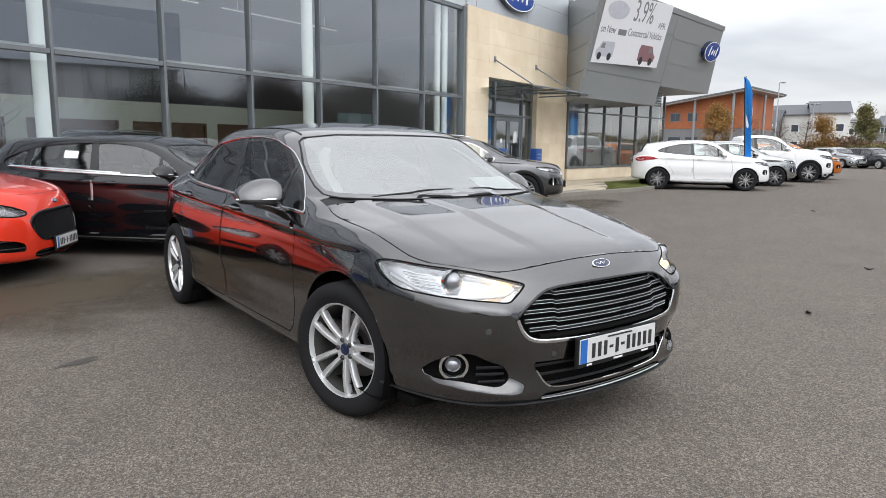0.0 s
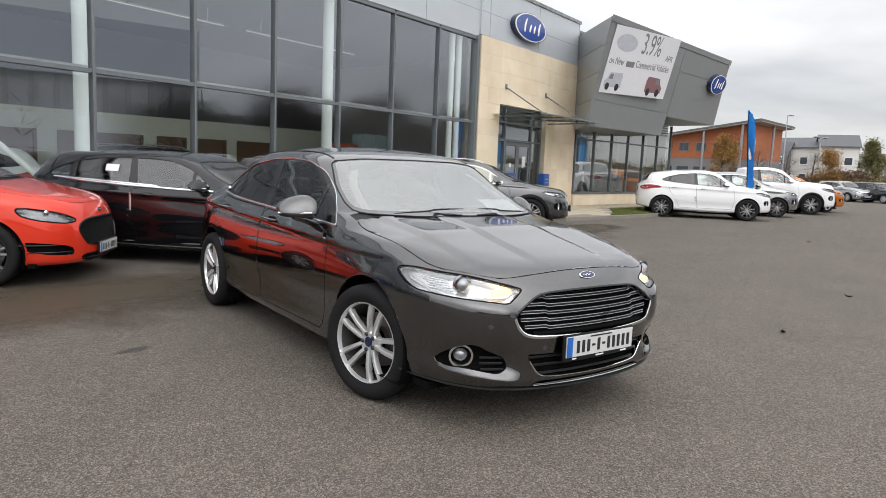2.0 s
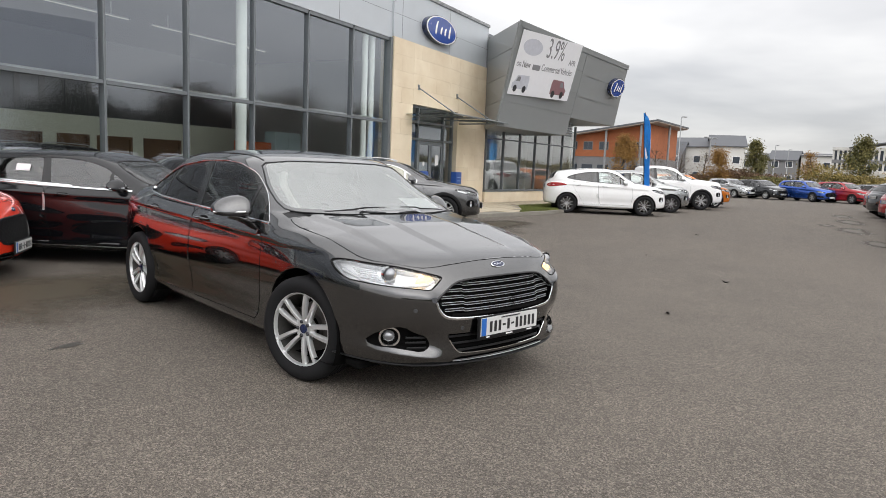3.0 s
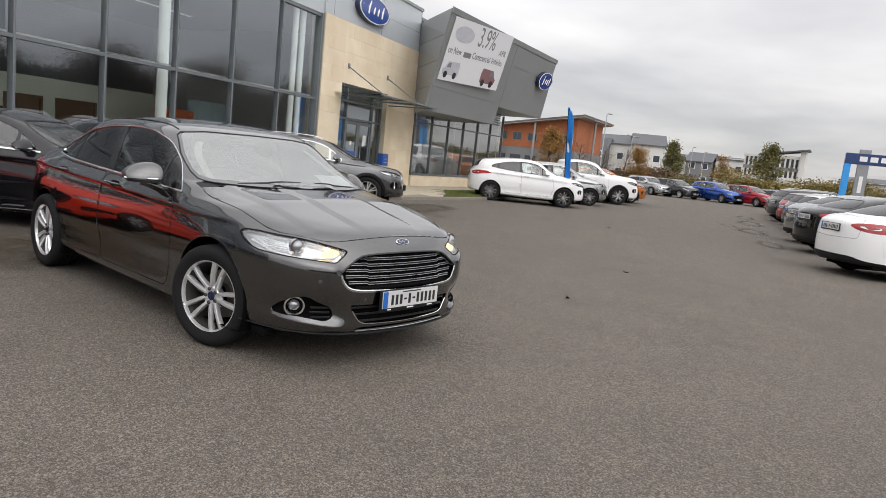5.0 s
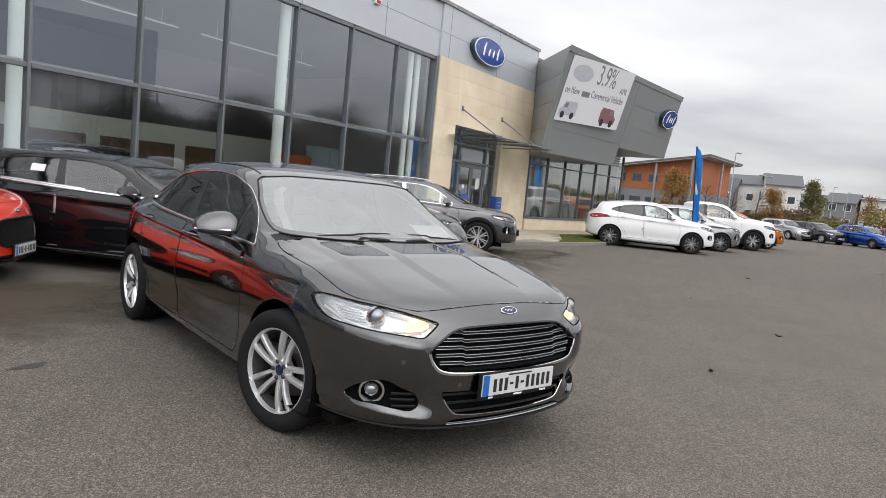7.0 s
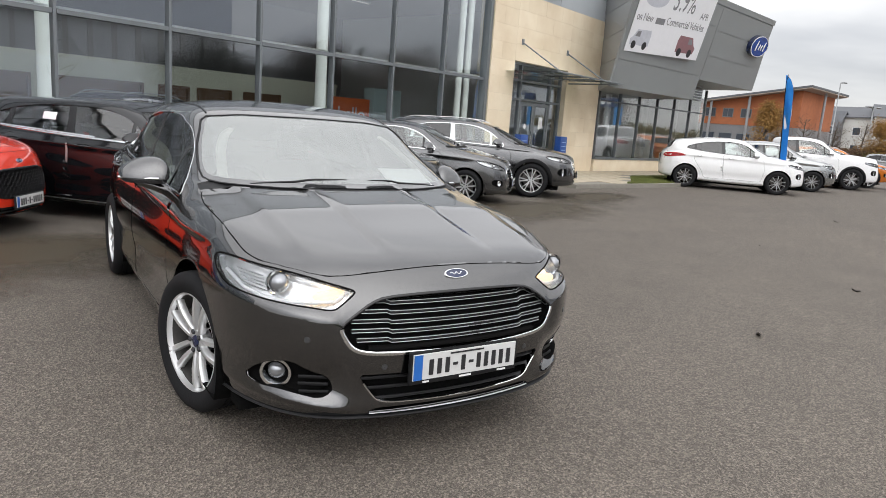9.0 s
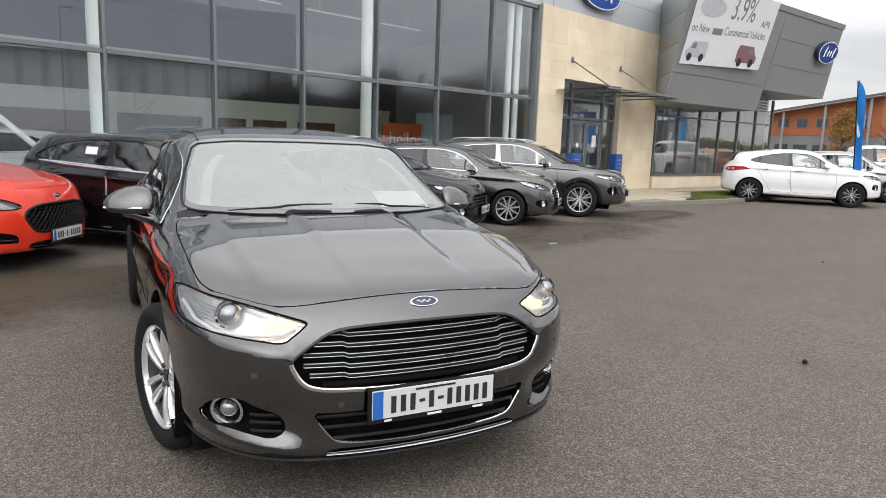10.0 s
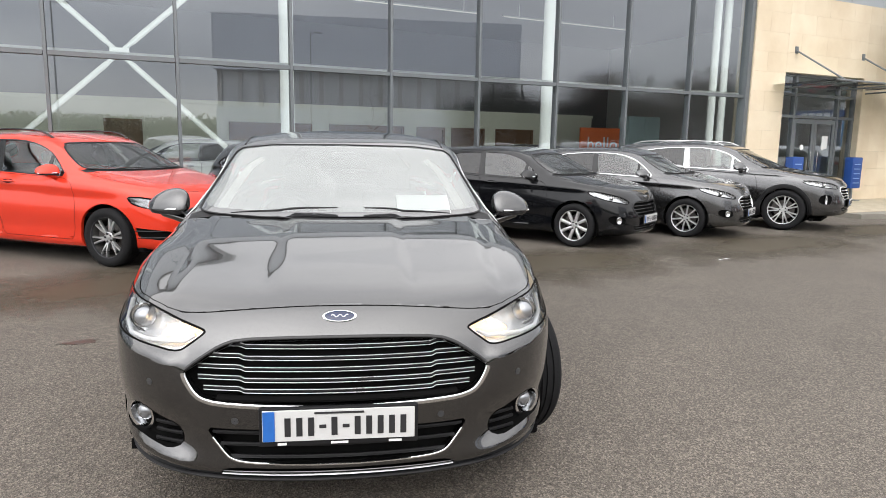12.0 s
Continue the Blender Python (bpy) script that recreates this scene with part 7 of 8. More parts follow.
def hero_extras(car, sk):
    fog_lamps(car, sk)
    # lower lip and bright chin line
    bm = bmesh.new()
    P, N = sk.line("y", [(x, 0.250 + 0.03 * abs(x) ** 2) for x in np.linspace(-0.41, 0.41, 40)], -1)
    ribbon(bm, [p + Vector((0, -0.004, 0)) for p in P], N, 0.0011, 0.003)
    part("chin_strip", bm, M["satin"], car, smooth=50)
    bm = bmesh.new()
    q = []
    for x in np.linspace(-0.86, 0.86, 60):
        p, n = sk.at("y", float(x), 0.247, -1)
        if p is not None:
            q.append(p + Vector((0, 0.004, -0.016 + 0.03 * x * x)))
    tube(bm, q, 0.014, 8, flat=0.5)
    part("front_lip", bm, M["black"], car, smooth=60)
    # parking sensors
    for x, z in ((-0.36, 0.452), (0.36, 0.452), (-0.66, 0.575), (0.66, 0.575)):
        p, n = sk.at("y", x, z, -1)
        bm = bmesh.new()
        m = Matrix.Translation(p) @ n.to_track_quat("Z", "Y").to_matrix().to_4x4()
        lathe(bm, [(-0.004, 0.013), (0.001, 0.0125), (0.0015, 0.010), (0.0012, 0.001)], 16, "z", m)
        part("parking_sensor", bm, M["slat_grey"], car, smooth=40)
    # paper sheet on the dashboard, sensor pod behind the screen, interior mirror
    part("paper_sheet", one_box((0.28, -0.10, 0), (0.56, 0.10, 0.003), 0, pose(0, -1.045, 1.088, 23)), M["paper"], car)
    bm = bmesh.new()
    box(bm, (-0.09, -0.47, 1.30), (0.09, -0.28, 1.345), None, 0.015)
    box(bm, (-0.13, -0.36, 1.24), (0.13, -0.33, 1.30), None, 0.012)
    part("sensor_pod", bm, M["black"], car, smooth=50)
    # pale cloth trim inside the windscreen pillars
    for sd in (1, -1):
        q = []
        for x, z in ((0.66, 1.09), (0.635, 1.16), (0.60, 1.24), (0.55, 1.31), (0.50, 1.345)):
            p, n = sk.at("y", x * sd, z, -1)
            q.append(p - n * 0.05)
        bm = bmesh.new()
        tube(bm, q, 0.028, 8, flat=0.4)
        part("inner_pillar_trim", bm, M["inside_trim"], car, smooth=60)
    # roof rails of the seam kind
    for sd in (1, -1):
        q = []
        for y in np.linspace(-0.38, 1.05, 30):
            p, n = sk.at("z", 0.60 * sd, float(y), 1)
            if p is not None:
                q.append(p + n * 0.001)
        bm = bmesh.new()
        tube(bm, q, 0.006, 6)
        part("roof_seam", bm, M["gloss_black"], car, smooth=60)


hero_extras(hero, hero_skin)


def roof_rails(car, sk, material, x=0.56):
    """A pair of low rails on feet along the roof."""
    for sd in (1, -1):
        q = []
        for y in np.linspace(-0.25, 1.45, 18):
            p, n = sk.at("z", x * sd, float(y), 1)
            lift = 0.045 * min(1, (y + 0.25) / 0.15, (1.45 - y) / 0.15)
            q.append(p + Vector((0, 0, max(0.004, lift))))
        bm = bmesh.new()
        tube(bm, q, 0.014, 8, flat=0.9)
        part("roof_rail", bm, material, car, smooth=60)



focus = spec(HATCH, bright=True, sculpt=side_sculpt(0.80, 0.40))
fiesta = spec(HATCH, sculpt=side_sculpt(0.80, 0.40), scale=(0.96, 0.93, 0.945), axles=(-1.35, 1.33), wheel_r=0.305, track=0.755)
puma = spec(SUV, sculpt=side_sculpt(0.88, 0.42), scale=(0.965, 0.91, 0.93), axles=(-1.39, 1.45), wheel_r=0.335, track=0.785, bright=False)
kuga = spec(SUV, sculpt=side_sculpt(0.95, 0.50), scale=(1.0, 1.0, 0.91))

sport = spec(focus, bright=False, clear=9, scale=(1, 0.98, 1), comb=True, dark_lamp=True, vent_bars=2, fog=(), sculpt=side_sculpt(0.80, 0.40),
             grille=[[(0, 0.665), (0.34, 0.660), (0.47, 0.625), (0.525, 0.565), (0.47, 0.455), (0.40, 0.395), (0, 0.385)]], plate_z=0.345, badge_z=0.735,
             lamp=[(0.50, 0.655), (0.60, 0.712), (0.72, 0.755), (0.835, 0.790), (0.848, 0.755), (0.835, 0.690), (0.76, 0.650), (0.62, 0.628)],
             intake=[[(0, 0.300), (0.46, 0.305), (0.52, 0.265), (0.44, 0.215), (0, 0.205)]],
             sidevent=[[(0.585, 0.335), (0.62, 0.400), (0.80, 0.440), (0.845, 0.455), (0.855, 0.380), (0.79, 0.320), (0.62, 0.300)]])
red, red_skin = build_car(sport, PAINT["red"], "estate_car", "star", M["satin"])
roof_rails(red, red_skin, M["gloss_black"])
tagged(by_wheel(red, sport, -2.63, 3.03, -27.5), "bright red estate car with black grille on wet asphalt", "car", "cars parked along the showroom")
low = spec(focus, clear=9, bright=False, belt_strip=True, scale=(1, 1, 0.96))
blk, blk_skin = build_car(low, PAINT["black"], "hatchback_car", "ten")


def stick_on(car, sk, rows):
    """Paper stickers, strips of film and bright lines along the side towards the yard."""
    for nm, mt, pts, hw in rows:
        fp, fn = sk.line("x", resample(pts, 0.04)[: -1 - int(math.dist(pts[0], pts[-1]) / 0.04)] + pts[-1:], -1)
        bm = bmesh.new()
        ribbon(bm, fp, fn, hw, 0.004)
        part(nm, bm, mt, car)


stick_on(blk, blk_skin, (("window_sticker", M["paper"], [(0.56, 1.17), (0.74, 1.175)], 0.045), ("edge_film", M["satin"], [(0.335, 0.88), (0.325, 0.66)], 0.014),
                         ("sill_line", M["satin"], [(-0.85, 0.235), (0.2, 0.235), (0.95, 0.24)], 0.006)))
stick_on(red, red_skin, (("window_sticker", M["paper"], [(0.46, 1.20), (0.57, 1.20)], 0.035), ("edge_guard", M["slat_grey"], [(0.305, 0.86), (0.295, 0.69)], 0.018)))
tagged(place(blk, -0.20, 4.65, -45), "black hatchback with chrome window line parked beside the red car", "car", "cars parked along the showroom")
f1 = build_car(spec(fiesta, bright=False), PAINT["black"], "hatchback_car", "seven")[0]
tagged(by_wheel(f1, fiesta, 3.08, 4.34, -43), "small black hatchback with silver alloy wheels", "car", "cars parked along the showroom")
f2 = build_car(fiesta, PAINT["slate"], "hatchback_car", "ten", dark_grille=False)[0]
tagged(by_wheel(f2, fiesta, 5.22, 5.30, -43), "small grey hatchback with chrome grille bars", "car", "cars parked along the showroom")
kg, kg_skin = build_car(spec(kuga, pillar_bright=True), PAINT["slate"], "suv_car", "vee", cladding=True, dark_grille=False)
roof_rails(kg, kg_skin, M["satin"], 0.60)
tagged(by_wheel(kg, kuga, 7.48, 6.18, -43), "dark grey SUV with chrome window line and roof rails", "car", "cars parked along the showroom")
puma["rings"] = [r if k < 9 else r[:2] + ((2.02, 1.88, 1.62, 1.0)[k - 9],) + r[3:9] + (r[9] - (0.02, 0.07, 0.06, 0.02)[k - 9],) for k, r in enumerate(SUV["rings"])]
puma["dlo"] = [(-0.80, 1.10), (-0.3, 1.125), (0.4, 1.155), (1.0, 1.20), (1.42, 1.25), (1.50, 1.285), (1.36, 1.36), (1.12, 1.43), (0.85, 1.49), (0.45, 1.53), (0.05, 1.53), (-0.2, 1.495), (-0.42, 1.41), (-0.62, 1.27)]
pm = build_car(puma, PAINT["white"], "crossover_car", "cut", M["satin"])[0]
tagged(by_wheel(pm, puma, 17.26, 6.72, -47.7), "white crossover with machined alloy wheels", "car", "cars parked past the entrance")


def recolour(car, old, fresh):
    """Gives a copied car another paint."""
    for o in car.children_recursive:
        if o.type == "MESH" and o.data.materials and o.data.materials[0] == old:
            o.material_slots[0].link = "OBJECT"
            o.material_slots[0].material = fresh
    return car


def another(src, old, colour, x, y, heading, label, group, name):
    c = copy_thing(src, pose(x, y, 0, 0, 0, heading + 90))
    c.name = name
    recolour(c, old, PAINT[colour])
    return tagged(c, label, "car", group)


def at_wheel(sp, wx, wy, heading):
    a = radians(heading)
    f = Vector((math.cos(a), math.sin(a)))
    right = Vector((f.y, -f.x))
    s = sp.get("scale", (1, 1, 1))
    c = Vector((wx, wy)) - f * (-sp["axles"][0] * s[1]) - right * (sp["track"] + 0.09)
    return c.x, c.y


another(pm, PAINT["white"], "silver", *at_wheel(puma, 20.62, 7.55, -47.7), -47.7, "silver grey crossover parked beside the white one", "cars parked past the entrance", "crossover_car")
TRUCK = spec(SUV, scale=(0.995, 1.14, 1.09), wheel_r=0.39, track=0.80, bright=False, half_w=0.935)
TRUCK["rings"] = [r if k < 7 else r[:2] + ((2.16, 1.02, 0.98, 0.92, 0.82, 0.6)[k - 7],) + r[3:] for k, r in enumerate(SUV["rings"])]
for k, yf, zf in ((5, -2.20, 0.98), (6, -2.12, 1.075), (7, -1.62, 1.15), (8, -1.08, 1.195), (9, -0.76, 1.37), (10, -0.46, 1.55)):
    r = TRUCK["rings"][k]
    TRUCK["rings"][k] = (r[0], yf) + r[2:6] + (zf,) + r[7:]
TRUCK["dlo"] = [(-0.80, 1.10), (-0.3, 1.12), (0.4, 1.14), (0.78, 1.16), (0.82, 1.20), (0.78, 1.42), (0.70, 1.51), (0.45, 1.54), (0.05, 1.54), (-0.2, 1.50), (-0.42, 1.41), (-0.62, 1.27)]
TRUCK["pillars"] = SUV["pillars"][:2]
TRUCK["rear_seat"], TRUCK["cab_end"] = 0.62, 0.9
TRUCK["doors"] = [SUV["doors"][0], [(0.335, 1.12), (0.315, 0.70), (0.255, 0.36), (0.80, 0.36), (0.86, 0.70), (0.86, 1.14)]]
TRUCK["handles"] = [(0.10, 1.02), (0.72, 1.03)]
del TRUCK["rs"]
rg = build_car(TRUCK, PAINT["white"], "pickup_truck", "star", M["satin"], cladding=True)[0]
tagged(by_wheel(rg, TRUCK, 24.5, 8.25, -47.7), "white double-cab pickup truck with dark wheel arches", "pickup", "cars parked past the entrance")
another(kg, PAINT["slate"], "orange", *at_wheel(kuga, 27.3, 9.0, -47.7), -47.7, "orange SUV parked beside the white pickup", "cars parked past the entrance", "suv_car")

# row across the end of the yard
for x, y, src, old, col, lab, nm in ((47.1, 17.0, f2, "slate", "silver", "silver grey hatchback in the row at the end of the yard", "hatchback_car"), (47.9, 15.1, f1, "black", "charcoal", "charcoal hatchback in the row at the end of the yard", "hatchback_car"),
                                     (48.9, 12.35, red, "red", "blue", "blue car in the row at the end of the yard", "estate_car"), (49.6, 10.1, red, "red", "wine", "dark red car in the row at the end of the yard", "estate_car"),
                                     (50.3, 7.9, f2, "slate", "slate", "grey hatchback in the row at the end of the yard", "hatchback_car")):
    another(src, PAINT[old], col, x, y, -112, lab, "cars at the end of the yard", nm)

# row with its tails to the aisle
sal = build_car(SALOON, PAINT["white"], "saloon_car", "ten")[0]
place(sal, 12.35, -4.55, -47)
tagged(sal, "white saloon with red tail lights and black lower bumper", "car", "cars with tails to the aisle")
for k, (src, old, col, lab, nm) in enumerate(((sal, "white", "black", "black saloon with red tail lights parked tail first", "saloon_car"), (sal, "white", "silver", "silver saloon with its tail to the aisle", "saloon_car"),
                                              (f1, "black", "white", "white hatchback with its tail to the aisle", "hatchback_car"), (f2, "slate", "slate", "grey hatchback with its tail to the aisle", "hatchback_car"),
                                              (f2, "slate", "wine", "dark red hatchback with its tail to the aisle", "hatchback_car"), (kg, "slate", "charcoal", "charcoal SUV with its tail to the aisle", "suv_car"), (f2, "slate", "blue", "blue hatchback with its tail to the aisle", "hatchback_car"), (f1, "black", "wine", "red hatchback with its tail to the aisle", "hatchback_car"))):
    u = 3.0 * (k + 1)
    another(src, PAINT[old], col, 13.2 + u * 0.951, -4.2 + u * 0.309, -47, lab, "cars with tails to the aisle", nm)
# cars shown indoors
for u, v, h, src, old, col, lab, nm in ((-12.3, 3.2, 175, f1, "black", "white", "white hatchback on the showroom floor", "hatchback_car"), (-8.2, 4.0, 200, kg, "slate", "charcoal", "dark SUV on the showroom floor", "suv_car"), (-4.2, 3.6, 160, f2, "slate", "silver", "silver hatchback on the showroom floor", "hatchback_car"), (-17.5, 3.4, 180, pm, "white", "blue", "blue crossover on the showroom floor", "crossover_car")):
    p = fw(u, v)
    c = another(src, PAINT[old], col, p.x, p.y, h + 18, lab, "cars in the showroom", nm)
    c.location.z = 0.03

# ---- beyond the yard ----
M["bark"] = mat("bark", (0.07, 0.058, 0.045), 0.9, var=0.3, bumps=0.4)
M["leaf_gold"] = leaf_mat("golden_leaves", (0.16, 0.075, 0.015), (0.34, 0.19, 0.04))
M["leaf_green"] = leaf_mat("olive_leaves", (0.05, 0.06, 0.018), (0.20, 0.17, 0.05))
M["leaf_olive"] = leaf_mat("olive_gold_leaves", (0.09, 0.08, 0.022), (0.30, 0.22, 0.06))
M["leaf_brown"] = leaf_mat("brown_leaves", (0.07, 0.035, 0.018), (0.15, 0.085, 0.04))
M["post"] = mat("galvanised_steel", (0.38, 0.39, 0.40), 0.45, 0.7)


def leaf_quads(rng, c, k, ratio):
    """Small four-cornered leaves at the points c, turned at random."""
    n = len(c)
    u, v = rng.normal(0, 1, (n, 3)), rng.normal(0, 1, (n, 3))
    u /= np.linalg.norm(u, axis=1, keepdims=True)
    v -= u * (u * v).sum(1, keepdims=True)
    v /= np.linalg.norm(v, axis=1, keepdims=True)
    u, v = u * k[:, None], v * k[:, None] * ratio
    verts = np.stack([c - u, c + v, c + u, c - v], 1).reshape(-1, 3)
    return verts.tolist(), np.arange(4 * n).reshape(n, 4).tolist()


def tree(x, y, h, spread, leaf, label, seed, n=5600, bare=0.0, size=0.11, base=0.25):
    """Tapered trunk, limbs, and a crown of many small leaf clumps round the limbs' ends."""
    rng = np.random.default_rng(seed)
    root = empty("tree", pose(x, y, 0))
    tagged(root, label, "tree", "trees round the yard")
    bm = bmesh.new()
    zs = np.linspace(0, h * 0.92, 8)
    line = [Vector((0.15 * h / 6 * math.sin(z * 0.7 + seed), 0.15 * h / 6 * math.cos(z * 0.9 + seed), z)) for z in zs]
    line = [p - Vector((line[0].x, line[0].y, 0)) for p in line]
    r0 = 0.022 * h
    tube(bm, line, [r0 * (1 - 0.9 * k / 7) + 0.01 for k in range(8)], 8)
    tips = []
    for k in range(26):
        t = rng.uniform(base, 0.95)
        i = min(6, int(t * 7))
        p = line[i].lerp(line[i + 1], t * 7 - i)
        a = rng.uniform(0, 6.283)
        ln = spread * (1 - 0.75 * max(0, t - base) / (1 - base)) * rng.uniform(0.6, 1.05)
        d = Vector((math.cos(a), math.sin(a), rng.uniform(0.35, 1.0)))
        m = p + d * ln * 0.5 + Vector((0, 0, rng.uniform(-0.1, 0.1)))
        e = p + d * ln + Vector((0, 0, rng.uniform(-0.1, 0.25) * ln))
        tube(bm, [p, m, e], [r0 * 0.35 * (1 - t * 0.7) + 0.008, r0 * 0.18 * (1 - t * 0.7) + 0.006, 0.005], 5)
        tips += [m, e, m.lerp(e, 0.5)]
        for _ in range(3 if bare else 1):
            q = m.lerp(e, rng.uniform(0, 1))
            e2 = q + Vector(rng.normal(0, 0.35, 3)) * ln + Vector((0, 0, 0.25 * ln))
            tube(bm, [q, e2], [0.008, 0.003], 4)
            tips.append(e2)
    part("trunk", bm, M["bark"], root, smooth=60)
    verts, faces = [], []
    T = np.array([tuple(p) for p in tips])
    cnt = int(n * (1 - bare))
    if cnt:
        c = T[rng.integers(len(T), size=cnt)] + rng.normal(0, 0.09 * spread + 0.08, (cnt, 3))
        verts, faces = leaf_quads(rng, c, size * rng.uniform(0.5, 1.1, cnt) * h / 6, 0.5)
    if cnt:
        me = bpy.data.meshes.new("crown")
        me.from_pydata(verts, [], faces)
        me.materials.append(leaf)
        ob = new("crown", me)
        ob.parent = root
    return root


def thicket(name, pts, height, depth, n, leaf, label, seed, size=0.3, lift=0.0):
    """A belt of shrubs or woodland along a line: one mass of small clumps with an uneven top."""
    rng = np.random.default_rng(seed)
    P = np.array(pts, float)
    seg = np.linalg.norm(np.diff(P, axis=0), axis=1)
    cum = np.r_[0, np.cumsum(seg)]
    ph = rng.uniform(0, 6, 4)
    d = rng.uniform(0, cum[-1], n)
    x, y = np.interp(d, cum, P[:, 0]), np.interp(d, cum, P[:, 1])
    top = height * (0.72 + 0.16 * np.sin(d * 0.55 + ph[0]) + 0.10 * np.sin(d * 1.7 + ph[1]) + 0.07 * np.sin(d * 4.1 + ph[2]))
    c = np.stack([x + rng.normal(0, depth / 2, n), y + rng.normal(0, depth / 2, n), lift + (top - lift) * rng.uniform(0, 1, n) ** 0.6], 1)
    verts, faces = leaf_quads(rng, c, size * rng.uniform(0.5, 1.2, n), 0.6)
    me = bpy.data.meshes.new(name)
    me.from_pydata(verts, [], faces)
    me.materials.append(leaf)
    return tagged(new(name, me), label, "shrubs", kind="stuff")


tree(57.9, 19.8, 5.0, 1.25, M["leaf_green"], "young upright tree with olive leaves", 1, 6000)
tree(71.5, 19.6, 4.7, 1.2, M["leaf_gold"], "young tree with thinning golden leaves", 2, 2600)
tree(73.0, 15.4, 6.5, 1.6, M["leaf_green"], "tree with olive autumn leaves", 3, 6500)
tree(52.0, 20.2, 3.6, 1.5, M["leaf_gold"], "low round tree with golden green leaves", 4, 6500, base=0.2)
tree(47.6, 26.7, 5.0, 1.5, M["leaf_gold"], "tree with yellow autumn leaves before the brick building", 5, 6000, base=0.2)
for k, (x, y) in enumerate(((53.0, 26.5), (54.6, 25.0), (56.0, 23.6), (51.5, 28.2))):
    tree(x, y, 4.0, 1.5, M["leaf_brown"], "bare shrub tree with fine twigs", 10 + k, 2500, 0.5, 0.06, 0.15)
thicket("hedge", [(50.0, 21.5), (54.8, 16.8), (58, 12), (62, 6), (66, 0), (68, -8)], 1.7, 1.6, 45000, M["leaf_green"], "dense evergreen hedge with autumn tints", 21, 0.09)
thicket("shrubs", [(58.5, 14.5), (64, 9.2), (67, 3.5), (70, -4)], 2.9, 2.0, 45000, M["leaf_olive"], "tall golden olive shrubs behind the hedge", 22, 0.10)
thicket("shrubs", [(49, 23.5), (53, 20.5), (57, 17.5)], 2.2, 1.4, 16000, M["leaf_brown"], "russet shrubs at the edge of the yard", 23, 0.09)
# woodland across the road behind the yard, seen in the glass
M["bare_wood"] = leaf_mat("bare_twigs", (0.018, 0.014, 0.011), (0.05, 0.04, 0.032))
M["dark_copper"] = leaf_mat("dark_copper_leaves", (0.035, 0.012, 0.008), (0.085, 0.032, 0.018))
M["far_green"] = leaf_mat("far_green_leaves", (0.06, 0.075, 0.04), (0.15, 0.16, 0.09))
thicket("woodland", [(44, -34), (50, -28), (57, -22)], 7.6, 3.0, 130000, M["bare_wood"], "dark bare woodland across the road", 31, 0.078)
thicket("woodland", [(54, -25), (59, -19), (65, -13), (69, -6)], 9.6, 3.0, 140000, M["dark_copper"], "copper brown beech wood across the road", 32, 0.084)
thicket("woodland", [(-70, -70), (-30, -95), (10, -105), (50, -85)], 5.2, 8.0, 60000, M["far_green"], "low green tree belt far behind the road", 33, 0.28)
for k in range(9):
    tree(33 + 3.2 * k, -43 + 2.9 * k + math.sin(k * 2.1), 8.2 + 1.3 * math.sin(k * 1.7), 3.0, M["bare_wood"], "tall bare tree across the road", 40 + k, 2600, 0.3, 0.035, 0.2)


def hall():
    """Grey clad hall on a row of posts, across the road."""
    root = empty("warehouse", pose(23.4, -47.9, 0, 0, 0, 36.0))
    tagged(root, "blue-grey clad warehouse with a glazed lower storey", "building")
    M["blue_clad"] = mat("blue_grey_cladding", (0.82, 0.86, 0.93), 0.5, 0.0, 0.06, 0.4)
    M["pale_glazing"] = mat("pale_glazing", (0.86, 0.87, 0.88), 0.25, var=0.1)
    part("upper_wall", one_box((0, -12, 8.2), (31, 0.6, 13.6), 0.05), M["blue_clad"], root)
    part("lower_wall", one_box((0.3, -12, 0), (30.7, -0.3, 8.2)), M["pale_glazing"], root)
    part("base_wall", one_box((0.1, -0.3, 0), (30.9, 0.1, 4.6)), M["blue_clad"], root)
    for k in range(16):
        x = 0.5 + 2.0 * k
        part("post", one_box((x - 0.22, -0.3, 4.6), (x + 0.22, 0.1, 8.2)), M["render"], root)


def lamp_post(x, y, h, heads=1, label="galvanised street lamp with flat head"):
    root = empty("street_lamp", pose(x, y, 0))
    tagged(root, label, "street lamp", "street lamps")
    bm = bmesh.new()
    tube(bm, [(0, 0, 0), (0, 0, 1.2), (0, 0, 1.25), (0, 0, h)], [0.09, 0.085, 0.06, 0.045], 10)
    part("pole", bm, M["post"], root, smooth=50)
    for k in range(heads):
        s = 1 if k == 0 else -1
        bm = bmesh.new()
        tube(bm, [(0, 0, h - 0.05), (s * 0.5, 0, h + 0.02)], 0.03, 8)
        part("arm", bm, M["post"], root)
        part("head", one_box((min(s * 0.35, s * 0.95), -0.14, h), (max(s * 0.35, s * 0.95), 0.14, h + 0.1), 0.03), M["post"], root)


lamp_post(63.1, 29.8, 7.5)
lamp_post(51.6, 21.0, 4.6, 2)
lamp_post(99.5, 34.0, 6.4)
lamp_post(104.9, 34.1, 6.0)
lamp_post(47.5, -1.4, 6.5)
for x, y, h in ((-14, -24, 9), (4, -27, 9), (20, -25, 9), (-28, -22, 9)):
    lamp_post(x, y, h, 1, "tall street lamp beside the road")

